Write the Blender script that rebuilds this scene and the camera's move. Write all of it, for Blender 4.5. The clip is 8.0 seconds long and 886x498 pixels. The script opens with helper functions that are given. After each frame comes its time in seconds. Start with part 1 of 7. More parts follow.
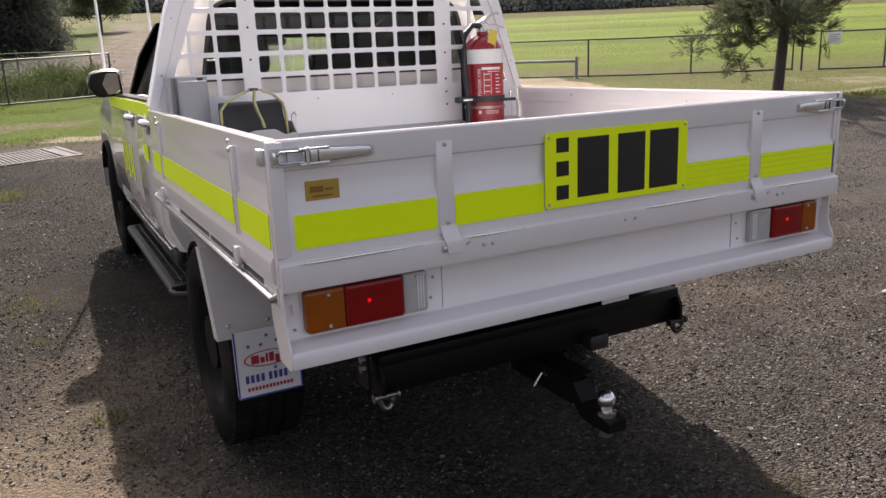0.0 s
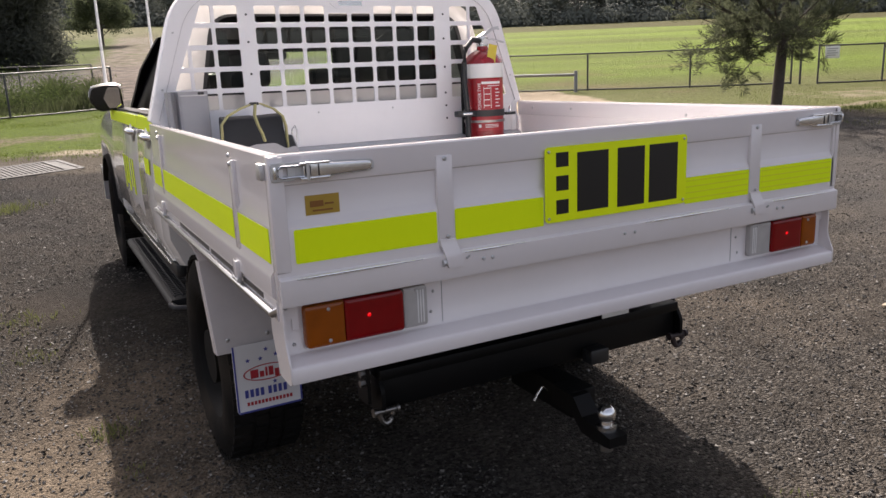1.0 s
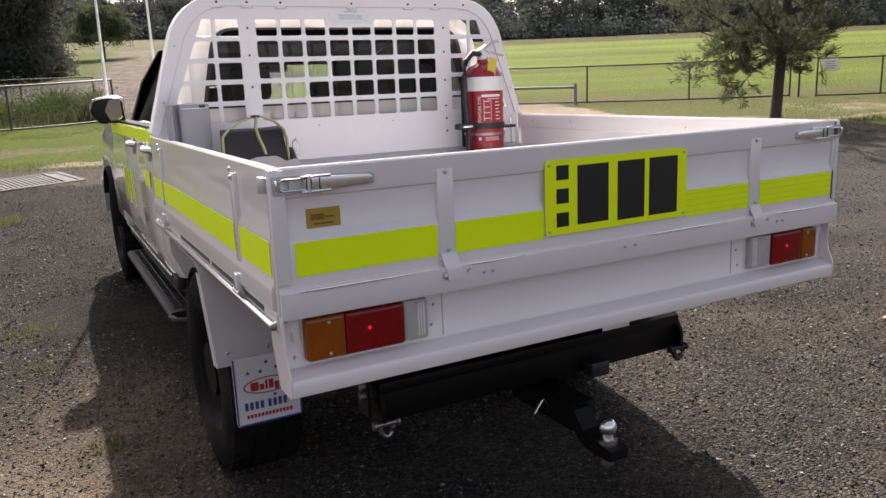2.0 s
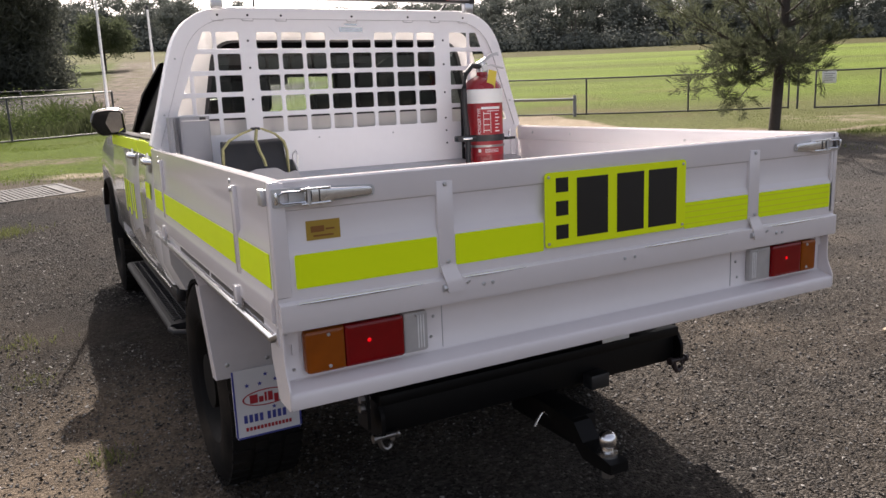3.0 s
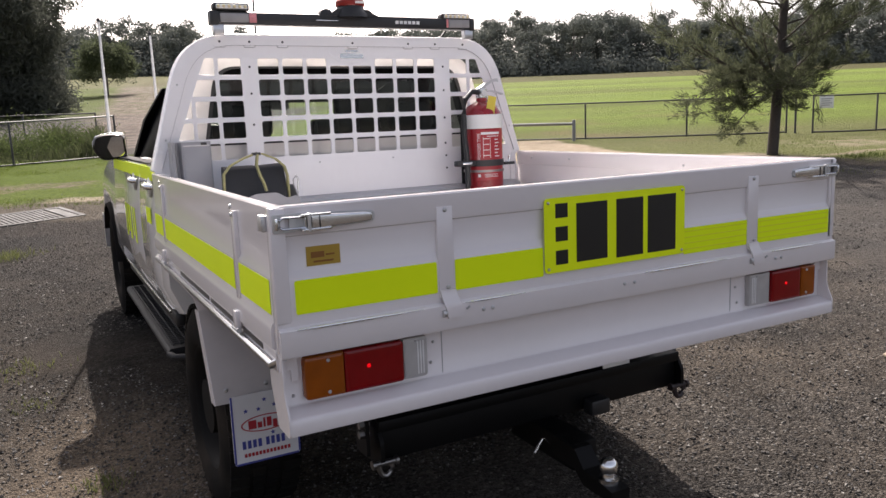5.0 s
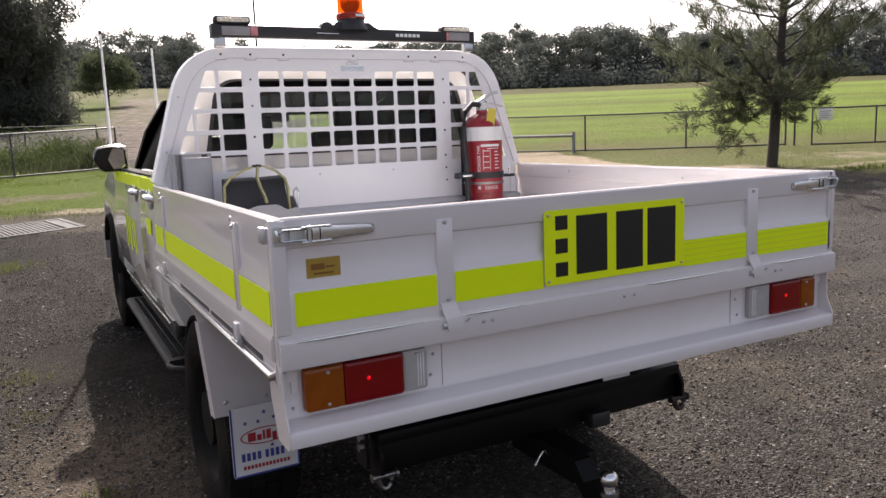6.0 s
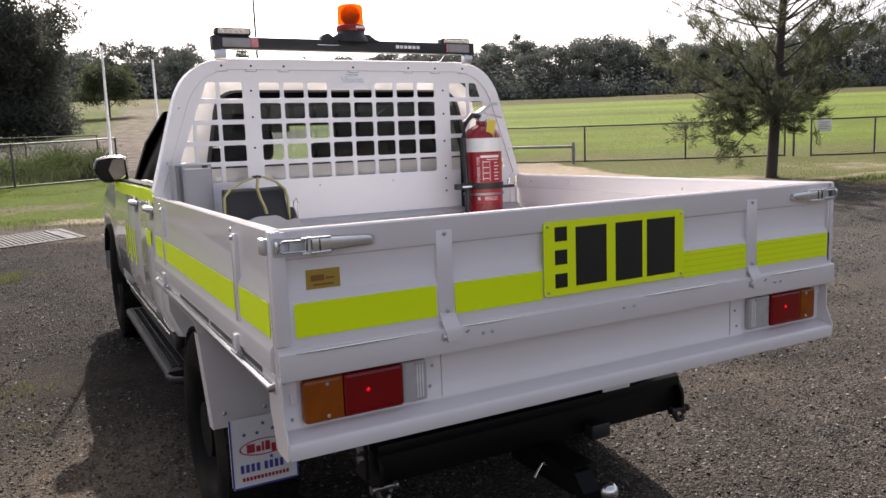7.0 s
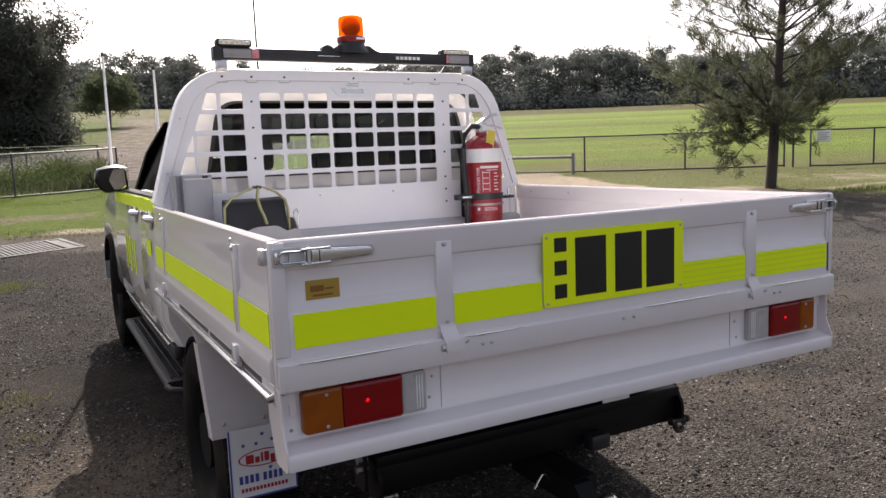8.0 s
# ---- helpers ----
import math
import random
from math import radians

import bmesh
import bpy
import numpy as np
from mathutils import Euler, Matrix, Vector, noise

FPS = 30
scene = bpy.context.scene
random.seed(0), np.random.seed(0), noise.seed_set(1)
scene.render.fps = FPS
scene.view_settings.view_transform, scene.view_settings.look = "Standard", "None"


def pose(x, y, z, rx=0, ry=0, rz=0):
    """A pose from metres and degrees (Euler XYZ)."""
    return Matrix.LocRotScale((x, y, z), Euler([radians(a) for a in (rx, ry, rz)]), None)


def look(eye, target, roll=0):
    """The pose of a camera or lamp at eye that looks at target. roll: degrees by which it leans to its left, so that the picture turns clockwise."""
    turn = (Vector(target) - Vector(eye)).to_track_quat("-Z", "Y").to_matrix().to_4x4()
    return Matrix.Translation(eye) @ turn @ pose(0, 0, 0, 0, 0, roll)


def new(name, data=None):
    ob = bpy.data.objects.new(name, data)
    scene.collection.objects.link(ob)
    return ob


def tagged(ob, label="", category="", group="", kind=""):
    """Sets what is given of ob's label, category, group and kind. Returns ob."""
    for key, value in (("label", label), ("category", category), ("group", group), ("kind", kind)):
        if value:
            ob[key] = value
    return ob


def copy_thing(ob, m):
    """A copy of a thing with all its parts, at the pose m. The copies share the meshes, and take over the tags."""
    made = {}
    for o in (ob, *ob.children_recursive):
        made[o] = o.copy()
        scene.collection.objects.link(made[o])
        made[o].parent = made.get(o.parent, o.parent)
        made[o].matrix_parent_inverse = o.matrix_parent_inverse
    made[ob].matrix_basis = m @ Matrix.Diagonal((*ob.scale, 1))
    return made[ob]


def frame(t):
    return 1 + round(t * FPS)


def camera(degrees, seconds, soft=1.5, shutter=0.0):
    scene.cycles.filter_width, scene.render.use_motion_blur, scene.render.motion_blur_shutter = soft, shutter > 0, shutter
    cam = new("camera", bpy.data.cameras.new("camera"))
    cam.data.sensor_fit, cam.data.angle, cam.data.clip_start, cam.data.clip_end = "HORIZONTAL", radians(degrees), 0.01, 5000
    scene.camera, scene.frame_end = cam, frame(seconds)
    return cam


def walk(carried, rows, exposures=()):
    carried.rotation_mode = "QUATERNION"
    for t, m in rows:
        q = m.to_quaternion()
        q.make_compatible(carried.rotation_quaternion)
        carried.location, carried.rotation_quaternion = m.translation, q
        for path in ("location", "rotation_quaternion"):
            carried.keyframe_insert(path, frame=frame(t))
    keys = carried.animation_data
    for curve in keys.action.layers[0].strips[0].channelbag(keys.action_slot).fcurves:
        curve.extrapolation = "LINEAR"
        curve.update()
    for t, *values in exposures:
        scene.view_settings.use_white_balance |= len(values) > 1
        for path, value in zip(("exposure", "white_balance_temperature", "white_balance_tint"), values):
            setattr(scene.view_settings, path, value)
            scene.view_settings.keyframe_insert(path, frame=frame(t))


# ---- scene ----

# The ute's tray gives the axes: x to its right, y towards its nose, z up; its tailgate's outer face is y = 0.
cam = camera(60.4, 8.0)
ROWS = [
    (0.0, -1.308, -1.525, 1.378, -27.68, -13.97, -2.42),
    (0.5, -1.308, -1.525, 1.380, -27.70, -13.47, -2.40),
    (1.0, -1.308, -1.525, 1.381, -27.73, -13.00, -2.39),
    (1.5, -1.309, -1.525, 1.383, -27.75, -12.55, -2.38),
    (3.0, -1.310, -1.526, 1.386, -27.83, -11.26, -2.34),
    (3.5, -1.310, -1.526, 1.388, -27.85, -10.82, -2.33),
    (4.0, -1.310, -1.527, 1.389, -27.87, -10.38, -2.31),
    (4.5, -1.310, -1.527, 1.390, -27.90, -9.94, -2.30),
    (5.0, -1.311, -1.528, 1.391, -27.92, -9.49, -2.28),
    (6.5, -1.312, -1.530, 1.394, -27.98, -8.22, -2.22),
    (7.0, -1.312, -1.531, 1.395, -28.00, -7.84, -2.20),
    (7.5, -1.312, -1.532, 1.396, -28.01, -7.47, -2.17),
    (8.0, -1.312, -1.533, 1.397, -28.03, -7.09, -2.14),
]
walk(cam, [(t, pose(x, y, z, 90 + pitch, 0, yaw) @ pose(0, 0, 0, 0, 0, roll)) for t, x, y, z, yaw, pitch, roll in ROWS],
     exposures=[(0.0, 1.24, 6900, 16.5), (8.0, 1.14, 6700, 16.0)])

# ---- light ----
SUN_TO = Vector((0.28, 1.1, 1.0)).normalized()
elevation, bearing = math.asin(SUN_TO.z), math.atan2(SUN_TO.x, SUN_TO.y)
world = bpy.data.worlds.new("sky")
scene.world = world
world.use_nodes = True
wn = world.node_tree.nodes
sky = wn.new("ShaderNodeTexSky")
sky.sky_type, sky.sun_disc = "NISHITA", False
sky.sun_elevation, sky.sun_rotation = elevation, bearing
sky.air_density, sky.dust_density, sky.ozone_density = 0.75, 4.5, 1.0
wn["Background"].inputs["Strength"].default_value = 0.122
haze = wn.new("ShaderNodeHueSaturation")
haze.inputs["Saturation"].default_value = 0.55
world.node_tree.links.new(sky.outputs["Color"], haze.inputs["Color"])
world.node_tree.links.new(haze.outputs["Color"], wn["Background"].inputs["Color"])
sun_data = bpy.data.lights.new("sun", "SUN")
sun_data.energy, sun_data.angle, sun_data.color = 4.4, radians(0.53), (1.0, 0.955, 0.895)
sun = new("sun", sun_data)
sun.matrix_world = look(SUN_TO * 50, (0, 0, 0))


# ---- materials ----
def material(name, base, rough=0.5, metal=0.0, coat=0.0, grain=0.08, scale=30.0, stain=0.06, stain_scale=2.5, bump=0.0, bump_scale=200.0,
             rough_var=0.08, tint=None, spec=0.5):
    """A surface with fine grain, larger stains and relief."""
    m = bpy.data.materials.new(name)
    m.use_nodes = True
    nt = m.node_tree
    n, link = nt.nodes, nt.links
    b = n["Principled BSDF"]
    geo = n.new("ShaderNodeNewGeometry")
    tex = n.new("ShaderNodeTexNoise")
    tex.inputs["Scale"].default_value, tex.inputs["Detail"].default_value = scale, 5
    big = n.new("ShaderNodeTexNoise")
    big.inputs["Scale"].default_value, big.inputs["Detail"].default_value = stain_scale, 4
    coords = n.new("ShaderNodeTexCoord")
    for node in (tex, big):
        link.new(coords.outputs["Object"], node.inputs["Vector"])
    dark = tuple(c * (1 - grain) for c in base)
    light = tuple(min(1, c * (1 + grain)) for c in base)
    mix = n.new("ShaderNodeMix")
    mix.data_type = "RGBA"
    mix.inputs[6].default_value, mix.inputs[7].default_value = (*dark, 1), (*light, 1)
    link.new(tex.outputs["Fac"], mix.inputs[0])
    mix2 = n.new("ShaderNodeMix")
    mix2.data_type = "RGBA"
    t = tint or tuple(c * 0.55 for c in base)
    mix2.inputs[7].default_value = (*t, 1)
    ramp = n.new("ShaderNodeMapRange")
    ramp.inputs["From Min"].default_value, ramp.inputs["From Max"].default_value = 0.45, 0.8
    ramp.inputs["To Max"].default_value = stain * 4
    link.new(big.outputs["Fac"], ramp.inputs["Value"])
    link.new(ramp.outputs["Result"], mix2.inputs[0])
    link.new(mix.outputs[2], mix2.inputs[6])
    link.new(mix2.outputs[2], b.inputs["Base Color"])
    rr = n.new("ShaderNodeMapRange")
    rr.inputs["To Min"].default_value, rr.inputs["To Max"].default_value = max(0.02, rough - rough_var), min(1, rough + rough_var)
    link.new(big.outputs["Fac"], rr.inputs["Value"])
    link.new(rr.outputs["Result"], b.inputs["Roughness"])
    b.inputs["Metallic"].default_value, b.inputs["Coat Weight"].default_value = metal, coat
    b.inputs["Specular IOR Level"].default_value = spec
    b.inputs["Coat Roughness"].default_value = 0.06
    if bump:
        fine = n.new("ShaderNodeTexNoise")
        fine.inputs["Scale"].default_value, fine.inputs["Detail"].default_value = bump_scale, 3
        link.new(coords.outputs["Object"], fine.inputs["Vector"])
        bn = n.new("ShaderNodeBump")
        bn.inputs["Strength"].default_value, bn.inputs["Distance"].default_value = bump, 0.004
        link.new(fine.outputs["Fac"], bn.inputs["Height"])
        link.new(bn.outputs["Normal"], b.inputs["Normal"])
    return m


# one white paint in two tones: HEAD_WHITE carries the headboard's brighter, cooler light
HEAD_WHITE = material("headboard_white_lit", (0.86, 0.85, 0.855), 0.3, coat=0.25, grain=0.02, stain=0.03, tint=(0.62, 0.6, 0.58), bump=0.03, bump_scale=350)
BED_ALU = material("oxidised_tray_floor", (0.72, 0.71, 0.7), 0.55, metal=0.35, grain=0.1, stain=0.15)
GAP_SHADE = material("rim_gap_shade", (0.3, 0.295, 0.3), 0.7, grain=0.1)
TRAY = material("tray_white_powdercoat", (0.755, 0.712, 0.71), 0.2, coat=0.5, grain=0.02, stain=0.05, tint=(0.6, 0.57, 0.53), bump=0.015, bump_scale=350)
BODY = material("body_white_paint", (0.72, 0.7, 0.675), 0.16, coat=1.0, grain=0.03, stain=0.09, tint=(0.5, 0.46, 0.4))
FLUORO = material("fluorescent_yellow_tape", (0.8, 1.0, 0.004), 0.5, grain=0.02, scale=60, stain=0.02, spec=0.25)
SIGN = material("yellow_sign_sheet", (0.84, 1.0, 0.005), 0.45, grain=0.02, stain=0.02, spec=0.3)
TAPE_LINE = material("tape_seam", (0.78, 0.88, 0.02), 0.3, coat=0.4, grain=0.02)
BLACK_INK = material("black_print", (0.012, 0.012, 0.012), 0.35, grain=0.1)
BLACK = material("black_plastic", (0.018, 0.018, 0.019), 0.45, grain=0.15, bump=0.1)
BLACK_STEEL = material("black_painted_steel", (0.0045, 0.0045, 0.0048), 0.48, grain=0.2, stain=0.1, tint=(0.012, 0.011, 0.01), bump=0.06, spec=0.16)
RUBBER = material("tyre_rubber", (0.012, 0.0115, 0.011), 0.9, grain=0.3, stain=0.4, tint=(0.034, 0.029, 0.024), bump=0.2, spec=0.03)
CHROME = material("bright_zinc", (0.8, 0.81, 0.82), 0.22, metal=1.0, grain=0.05, stain=0.08)
POLISHED = material("polished_glint", (0.96, 0.96, 0.96), 0.14, metal=1.0)
STEEL = material("dull_steel", (0.6, 0.6, 0.6), 0.5, metal=1.0, grain=0.1, stain=0.15)
ALU = material("mill_aluminium", (0.6, 0.6, 0.61), 0.3, metal=1.0, grain=0.05, stain=0.1)
BAND_STEEL = material("stained_band_steel", (0.3, 0.29, 0.28), 0.4, metal=1.0, grain=0.2, stain=0.3)
GLOSS_BLACK = material("gloss_black_plastic", (0.005, 0.005, 0.0055), 0.22, grain=0.05, rough_var=0.03, spec=0.15)
KICK = material("kick_shade_grey", (0.48, 0.48, 0.49), 0.4, grain=0.04, stain=0.1)
GREY = material("grey_painted_steel", (0.36, 0.36, 0.37), 0.5, grain=0.05, stain=0.08)
GOLD = material("gold_decal", (0.42, 0.27, 0.04), 0.35, grain=0.08)
GOLD_INK = material("gold_decal_print", (0.24, 0.1, 0.02), 0.4)
RED_PAINT = material("extinguisher_red", (0.27, 0.006, 0.011), 0.28, coat=0.4, grain=0.06)
WHITE_LABEL = material("white_print", (0.78, 0.78, 0.76), 0.45, grain=0.03)
RED_INK = material("red_print", (0.4, 0.02, 0.03), 0.45)
BLUE_INK = material("blue_print", (0.05, 0.06, 0.28), 0.45)
YELLOW_TAG = material("yellow_tag", (0.62, 0.48, 0.05), 0.5)
ROPE = material("yellow_strap", (0.4, 0.37, 0.17), 0.8, grain=0.25, scale=120, bump=0.4)
SEAT = material("dark_seat_fabric", (0.03, 0.03, 0.033), 0.85, grain=0.2, bump=0.3)
GUARD = material("guard_grey", (0.53, 0.485, 0.465), 0.5, grain=0.05, stain=0.15, tint=(0.2, 0.18, 0.15))
TRIM = material("cab_roof_lining", (0.008, 0.008, 0.009), 0.9, bump=0.2, spec=0.1)
FLAP = material("mud_flap_white", (0.7, 0.7, 0.72), 0.5, grain=0.04, stain=0.12, tint=(0.4, 0.36, 0.3))
RIM = material("dark_wheel_rim", (0.006, 0.006, 0.006), 0.7, grain=0.2, stain=0.15, tint=(0.02, 0.017, 0.014), spec=0.08)
FENCE = material("weathered_steel_tube", (0.04, 0.04, 0.039), 0.6, grain=0.2, stain=0.3)
FENCE_PALE = material("galvanised_tube", (0.22, 0.22, 0.215), 0.55, metal=0.3, grain=0.1, stain=0.2)
GRATE = material("galvanised_grate", (0.038, 0.038, 0.037), 0.85, metal=0.1, grain=0.1, stain=0.2)
FIBREGLASS = material("white_fibreglass", (0.75, 0.75, 0.74), 0.35, grain=0.03)
STEP = material("black_step_plastic", (0.016, 0.016, 0.017), 0.55, grain=0.2, stain=0.15, tint=(0.05, 0.045, 0.04), bump=0.15, spec=0.3)
SLOT_SHADE = material("slot_shade", (0.06, 0.052, 0.046), 0.7, grain=0.2)
BARK = material("dark_bark", (0.06, 0.05, 0.042), 0.9, grain=0.4, scale=18, stain=0.3, bump=0.8, bump_scale=60)


def lens(name, color, rough=0.12, glow=0.0, passing=0.35):
    """Coloured lamp plastic: glossy, with fine ribs and some light passing through."""
    m = bpy.data.materials.new(name)
    m.use_nodes = True
    n, link = m.node_tree.nodes, m.node_tree.links
    b = n["Principled BSDF"]
    coords = n.new("ShaderNodeTexCoord")
    wave = n.new("ShaderNodeTexWave")
    wave.inputs["Scale"].default_value, wave.inputs["Distortion"].default_value = 60, 0.5
    link.new(coords.outputs["Object"], wave.inputs["Vector"])
    noisy = n.new("ShaderNodeTexNoise")
    noisy.inputs["Scale"].default_value = 25
    link.new(coords.outputs["Object"], noisy.inputs["Vector"])
    mix = n.new("ShaderNodeMix")
    mix.data_type = "RGBA"
    mix.inputs[6].default_value, mix.inputs[7].default_value = (*(c * 0.7 for c in color), 1), (*color, 1)
    link.new(noisy.outputs["Fac"], mix.inputs[0])
    link.new(mix.outputs[2], b.inputs["Base Color"])
    bn = n.new("ShaderNodeBump")
    bn.inputs["Strength"].default_value, bn.inputs["Distance"].default_value = 0.08, 0.002
    link.new(wave.outputs["Fac"], bn.inputs["Height"])
    link.new(bn.outputs["Normal"], b.inputs["Normal"])
    b.inputs["Roughness"].default_value, b.inputs["Coat Weight"].default_value = rough, 0.15
    b.inputs["Specular IOR Level"].default_value = 0.3
    b.inputs["Transmission Weight"].default_value = passing
    if glow:
        b.inputs["Emission Color"].default_value, b.inputs["Emission Strength"].default_value = (*color, 1), glow
    return m


RED_LENS = lens("red_lens", (0.235, 0.002, 0.004), rough=0.16, passing=0.0)
AMBER_LENS = lens("amber_lens", (0.3, 0.07, 0.003), rough=0.16, passing=0.0)
CLEAR_LENS = lens("clear_lens", (0.4, 0.39, 0.385), passing=0.15)
LENS_WHITE = lens("reversing_lens", (0.56, 0.54, 0.52), rough=0.12, passing=0.1)
LENS_RIB = lens("lens_rib", (0.85, 0.84, 0.83), rough=0.12, passing=0.0)
BEACON_LENS = bpy.data.materials.new("amber_beacon_lens")
BEACON_LENS.use_nodes = True
bl = BEACON_LENS.node_tree
tinted_way, milky, share = bl.nodes.new("ShaderNodeBsdfTransparent"), bl.nodes.new("ShaderNodeBsdfTranslucent"), bl.nodes.new("ShaderNodeMixShader")
tinted_way.inputs["Color"].default_value, milky.inputs["Color"].default_value = (1.0, 0.3, 0.02, 1), (1.0, 0.3, 0.02, 1)
share.inputs[0].default_value = 0.3
skin, over = bl.nodes["Principled BSDF"], bl.nodes.new("ShaderNodeMixShader")
skin.inputs["Base Color"].default_value, skin.inputs["Roughness"].default_value = (0.8, 0.16, 0.01, 1), 0.1
over.inputs[0].default_value = 0.12
bl.links.new(tinted_way.outputs[0], share.inputs[1])
bl.links.new(milky.outputs[0], share.inputs[2])
bl.links.new(share.outputs[0], over.inputs[1])
bl.links.new(skin.outputs[0], over.inputs[2])
bl.links.new(over.outputs[0], bl.nodes["Material Output"].inputs["Surface"])
LED_RED = lens("lit_red_diode", (0.9, 0.004, 0.012), glow=0.22)
DIODE = material("led_phosphor", (0.75, 0.62, 0.36), 0.3, coat=0.5)
LED_WHITE = lens("work_lamp_lens", (0.86, 0.86, 0.85), passing=0.0)


def glass(name, tint, gloss=0.035):
    m = bpy.data.materials.new(name)
    m.use_nodes = True
    n, link = m.node_tree.nodes, m.node_tree.links
    n.remove(n["Principled BSDF"])
    see, shine, mix = n.new("ShaderNodeBsdfTransparent"), n.new("ShaderNodeBsdfGlossy"), n.new("ShaderNodeMixShader")
    see.inputs["Color"].default_value = (*tint, 1)
    shine.inputs["Roughness"].default_value = 0.03
    mix.inputs["Fac"].default_value = gloss
    link.new(see.outputs[0], mix.inputs[1])
    link.new(shine.outputs[0], mix.inputs[2])
    link.new(mix.outputs[0], n["Material Output"].inputs["Surface"])
    return m


TINTED = glass("tinted_cab_glass", (0.78, 0.82, 0.8), 0.05)
DARK_GLASS = material("dark_privacy_glass", (0.002, 0.002, 0.0022), 0.3, grain=0.05, spec=0.01)
MIRROR = bpy.data.materials.new("mirror_silver")
MIRROR.use_nodes = True
MIRROR.node_tree.nodes["Principled BSDF"].inputs["Metallic"].default_value = 1.0
MIRROR.node_tree.nodes["Principled BSDF"].inputs["Roughness"].default_value = 0.03
MIRROR.node_tree.nodes["Principled BSDF"].inputs["Base Color"].default_value = (0.85, 0.86, 0.87, 1)


def leaf_material(name, low, high, passing=0.25):
    m = bpy.data.materials.new(name)
    m.use_nodes = True
    n, link = m.node_tree.nodes, m.node_tree.links
    b = n["Principled BSDF"]
    geo, ramp = n.new("ShaderNodeNewGeometry"), n.new("ShaderNodeMix")
    ramp.data_type = "RGBA"
    ramp.inputs[6].default_value, ramp.inputs[7].default_value = (*low, 1), (*high, 1)
    tex = n.new("ShaderNodeTexNoise")
    tex.inputs["Scale"].default_value = 0.35
    coords = n.new("ShaderNodeTexCoord")
    link.new(coords.outputs["Object"], tex.inputs["Vector"])
    add = n.new("ShaderNodeMath")
    add.operation = "MULTIPLY_ADD"
    add.inputs[1].default_value = 0.5
    half = n.new("ShaderNodeMath")
    half.operation = "MULTIPLY"
    half.inputs[1].default_value = 0.5
    link.new(tex.outputs["Fac"], half.inputs[0])
    link.new(geo.outputs["Random Per Island"], add.inputs[0])
    link.new(half.outputs[0], add.inputs[2])
    link.new(add.outputs[0], ramp.inputs[0])
    link.new(ramp.outputs[2], b.inputs["Base Color"])
    b.inputs["Roughness"].default_value = 0.8
    b.inputs["Specular IOR Level"].default_value = 0.05
    glow = n.new("ShaderNodeBsdfTranslucent")
    link.new(ramp.outputs[2], glow.inputs["Color"])
    mix = n.new("ShaderNodeMixShader")
    mix.inputs[0].default_value = passing
    link.new(b.outputs[0], mix.inputs[1])
    link.new(glow.outputs[0], mix.inputs[2])
    link.new(mix.outputs[0], n["Material Output"].inputs["Surface"])
    return m


LEAF_NEAR = leaf_material("she_oak_foliage", (0.05, 0.058, 0.034), (0.122, 0.136, 0.082), 0.5)
# dark foliage lifted: the veil of haze before it is in this colour
LEAF_DARK = leaf_material("hazed_dark_she_oak_foliage", (0.06, 0.066, 0.056), (0.1, 0.107, 0.088), 0.35)
LEAF_MID = leaf_material("broad_foliage", (0.06, 0.075, 0.044), (0.115, 0.132, 0.076), 0.35)
# leaf colour paled to grey: distance haze is put into it
LEAF_FAR = leaf_material("hazed_eucalypt_foliage", (0.128, 0.14, 0.122), (0.15, 0.163, 0.142), 0.22)
LEAF_SHRUB = leaf_material("shrub_foliage", (0.045, 0.07, 0.022), (0.12, 0.15, 0.055))
GRASS_BLADE = leaf_material("grass_blades", (0.08, 0.105, 0.025), (0.175, 0.2, 0.07), 0.4)


def stone_material():
    """Loose stones: mostly dull and dark, some brown, a few pale."""
    m = bpy.data.materials.new("gravel_stone")
    m.use_nodes = True
    n, link = m.node_tree.nodes, m.node_tree.links
    b = n["Principled BSDF"]
    geo, ramp = n.new("ShaderNodeNewGeometry"), n.new("ShaderNodeValToRGB")
    tones = ((0.0, (0.022, 0.021, 0.02)), (0.3, (0.05, 0.048, 0.046)), (0.55, (0.085, 0.077, 0.068)), (0.75, (0.115, 0.109, 0.102)), (0.92, (0.2, 0.188, 0.172)), (1.0, (0.36, 0.345, 0.32)))
    while len(ramp.color_ramp.elements) < len(tones):
        ramp.color_ramp.elements.new(0.5)
    for e, (place, tone) in zip(ramp.color_ramp.elements, tones):
        e.position, e.color = place, (*tone, 1)
    tex, mix = n.new("ShaderNodeTexNoise"), n.new("ShaderNodeMix")
    tex.inputs["Scale"].default_value, tex.inputs["Detail"].default_value = 160, 4
    coords = n.new("ShaderNodeTexCoord")
    link.new(coords.outputs["Object"], tex.inputs["Vector"])
    mix.data_type, mix.blend_type = "RGBA", "MULTIPLY"
    mix.inputs[0].default_value = 0.6
    link.new(geo.outputs["Random Per Island"], ramp.inputs[0])
    link.new(ramp.outputs[0], mix.inputs[6])
    link.new(tex.outputs["Fac"], mix.inputs[7])
    link.new(mix.outputs[2], b.inputs["Base Color"])
    b.inputs["Roughness"].default_value, b.inputs["Specular IOR Level"].default_value = 0.75, 0.2
    return m


STONE = stone_material()

# ---- the lie of the land: u runs away along the camera's heading, v to its right ----
HEAD = radians(28)
UX, UY = math.sin(HEAD), math.cos(HEAD)
OX, OY = -1.31, -1.53


def uv(x, y):
    return (x - OX) * UX + (y - OY) * UY, (x - OX) * UY - (y - OY) * UX


def xy(u, v):
    return OX + u * UX + v * UY, OY + u * UY - v * UX


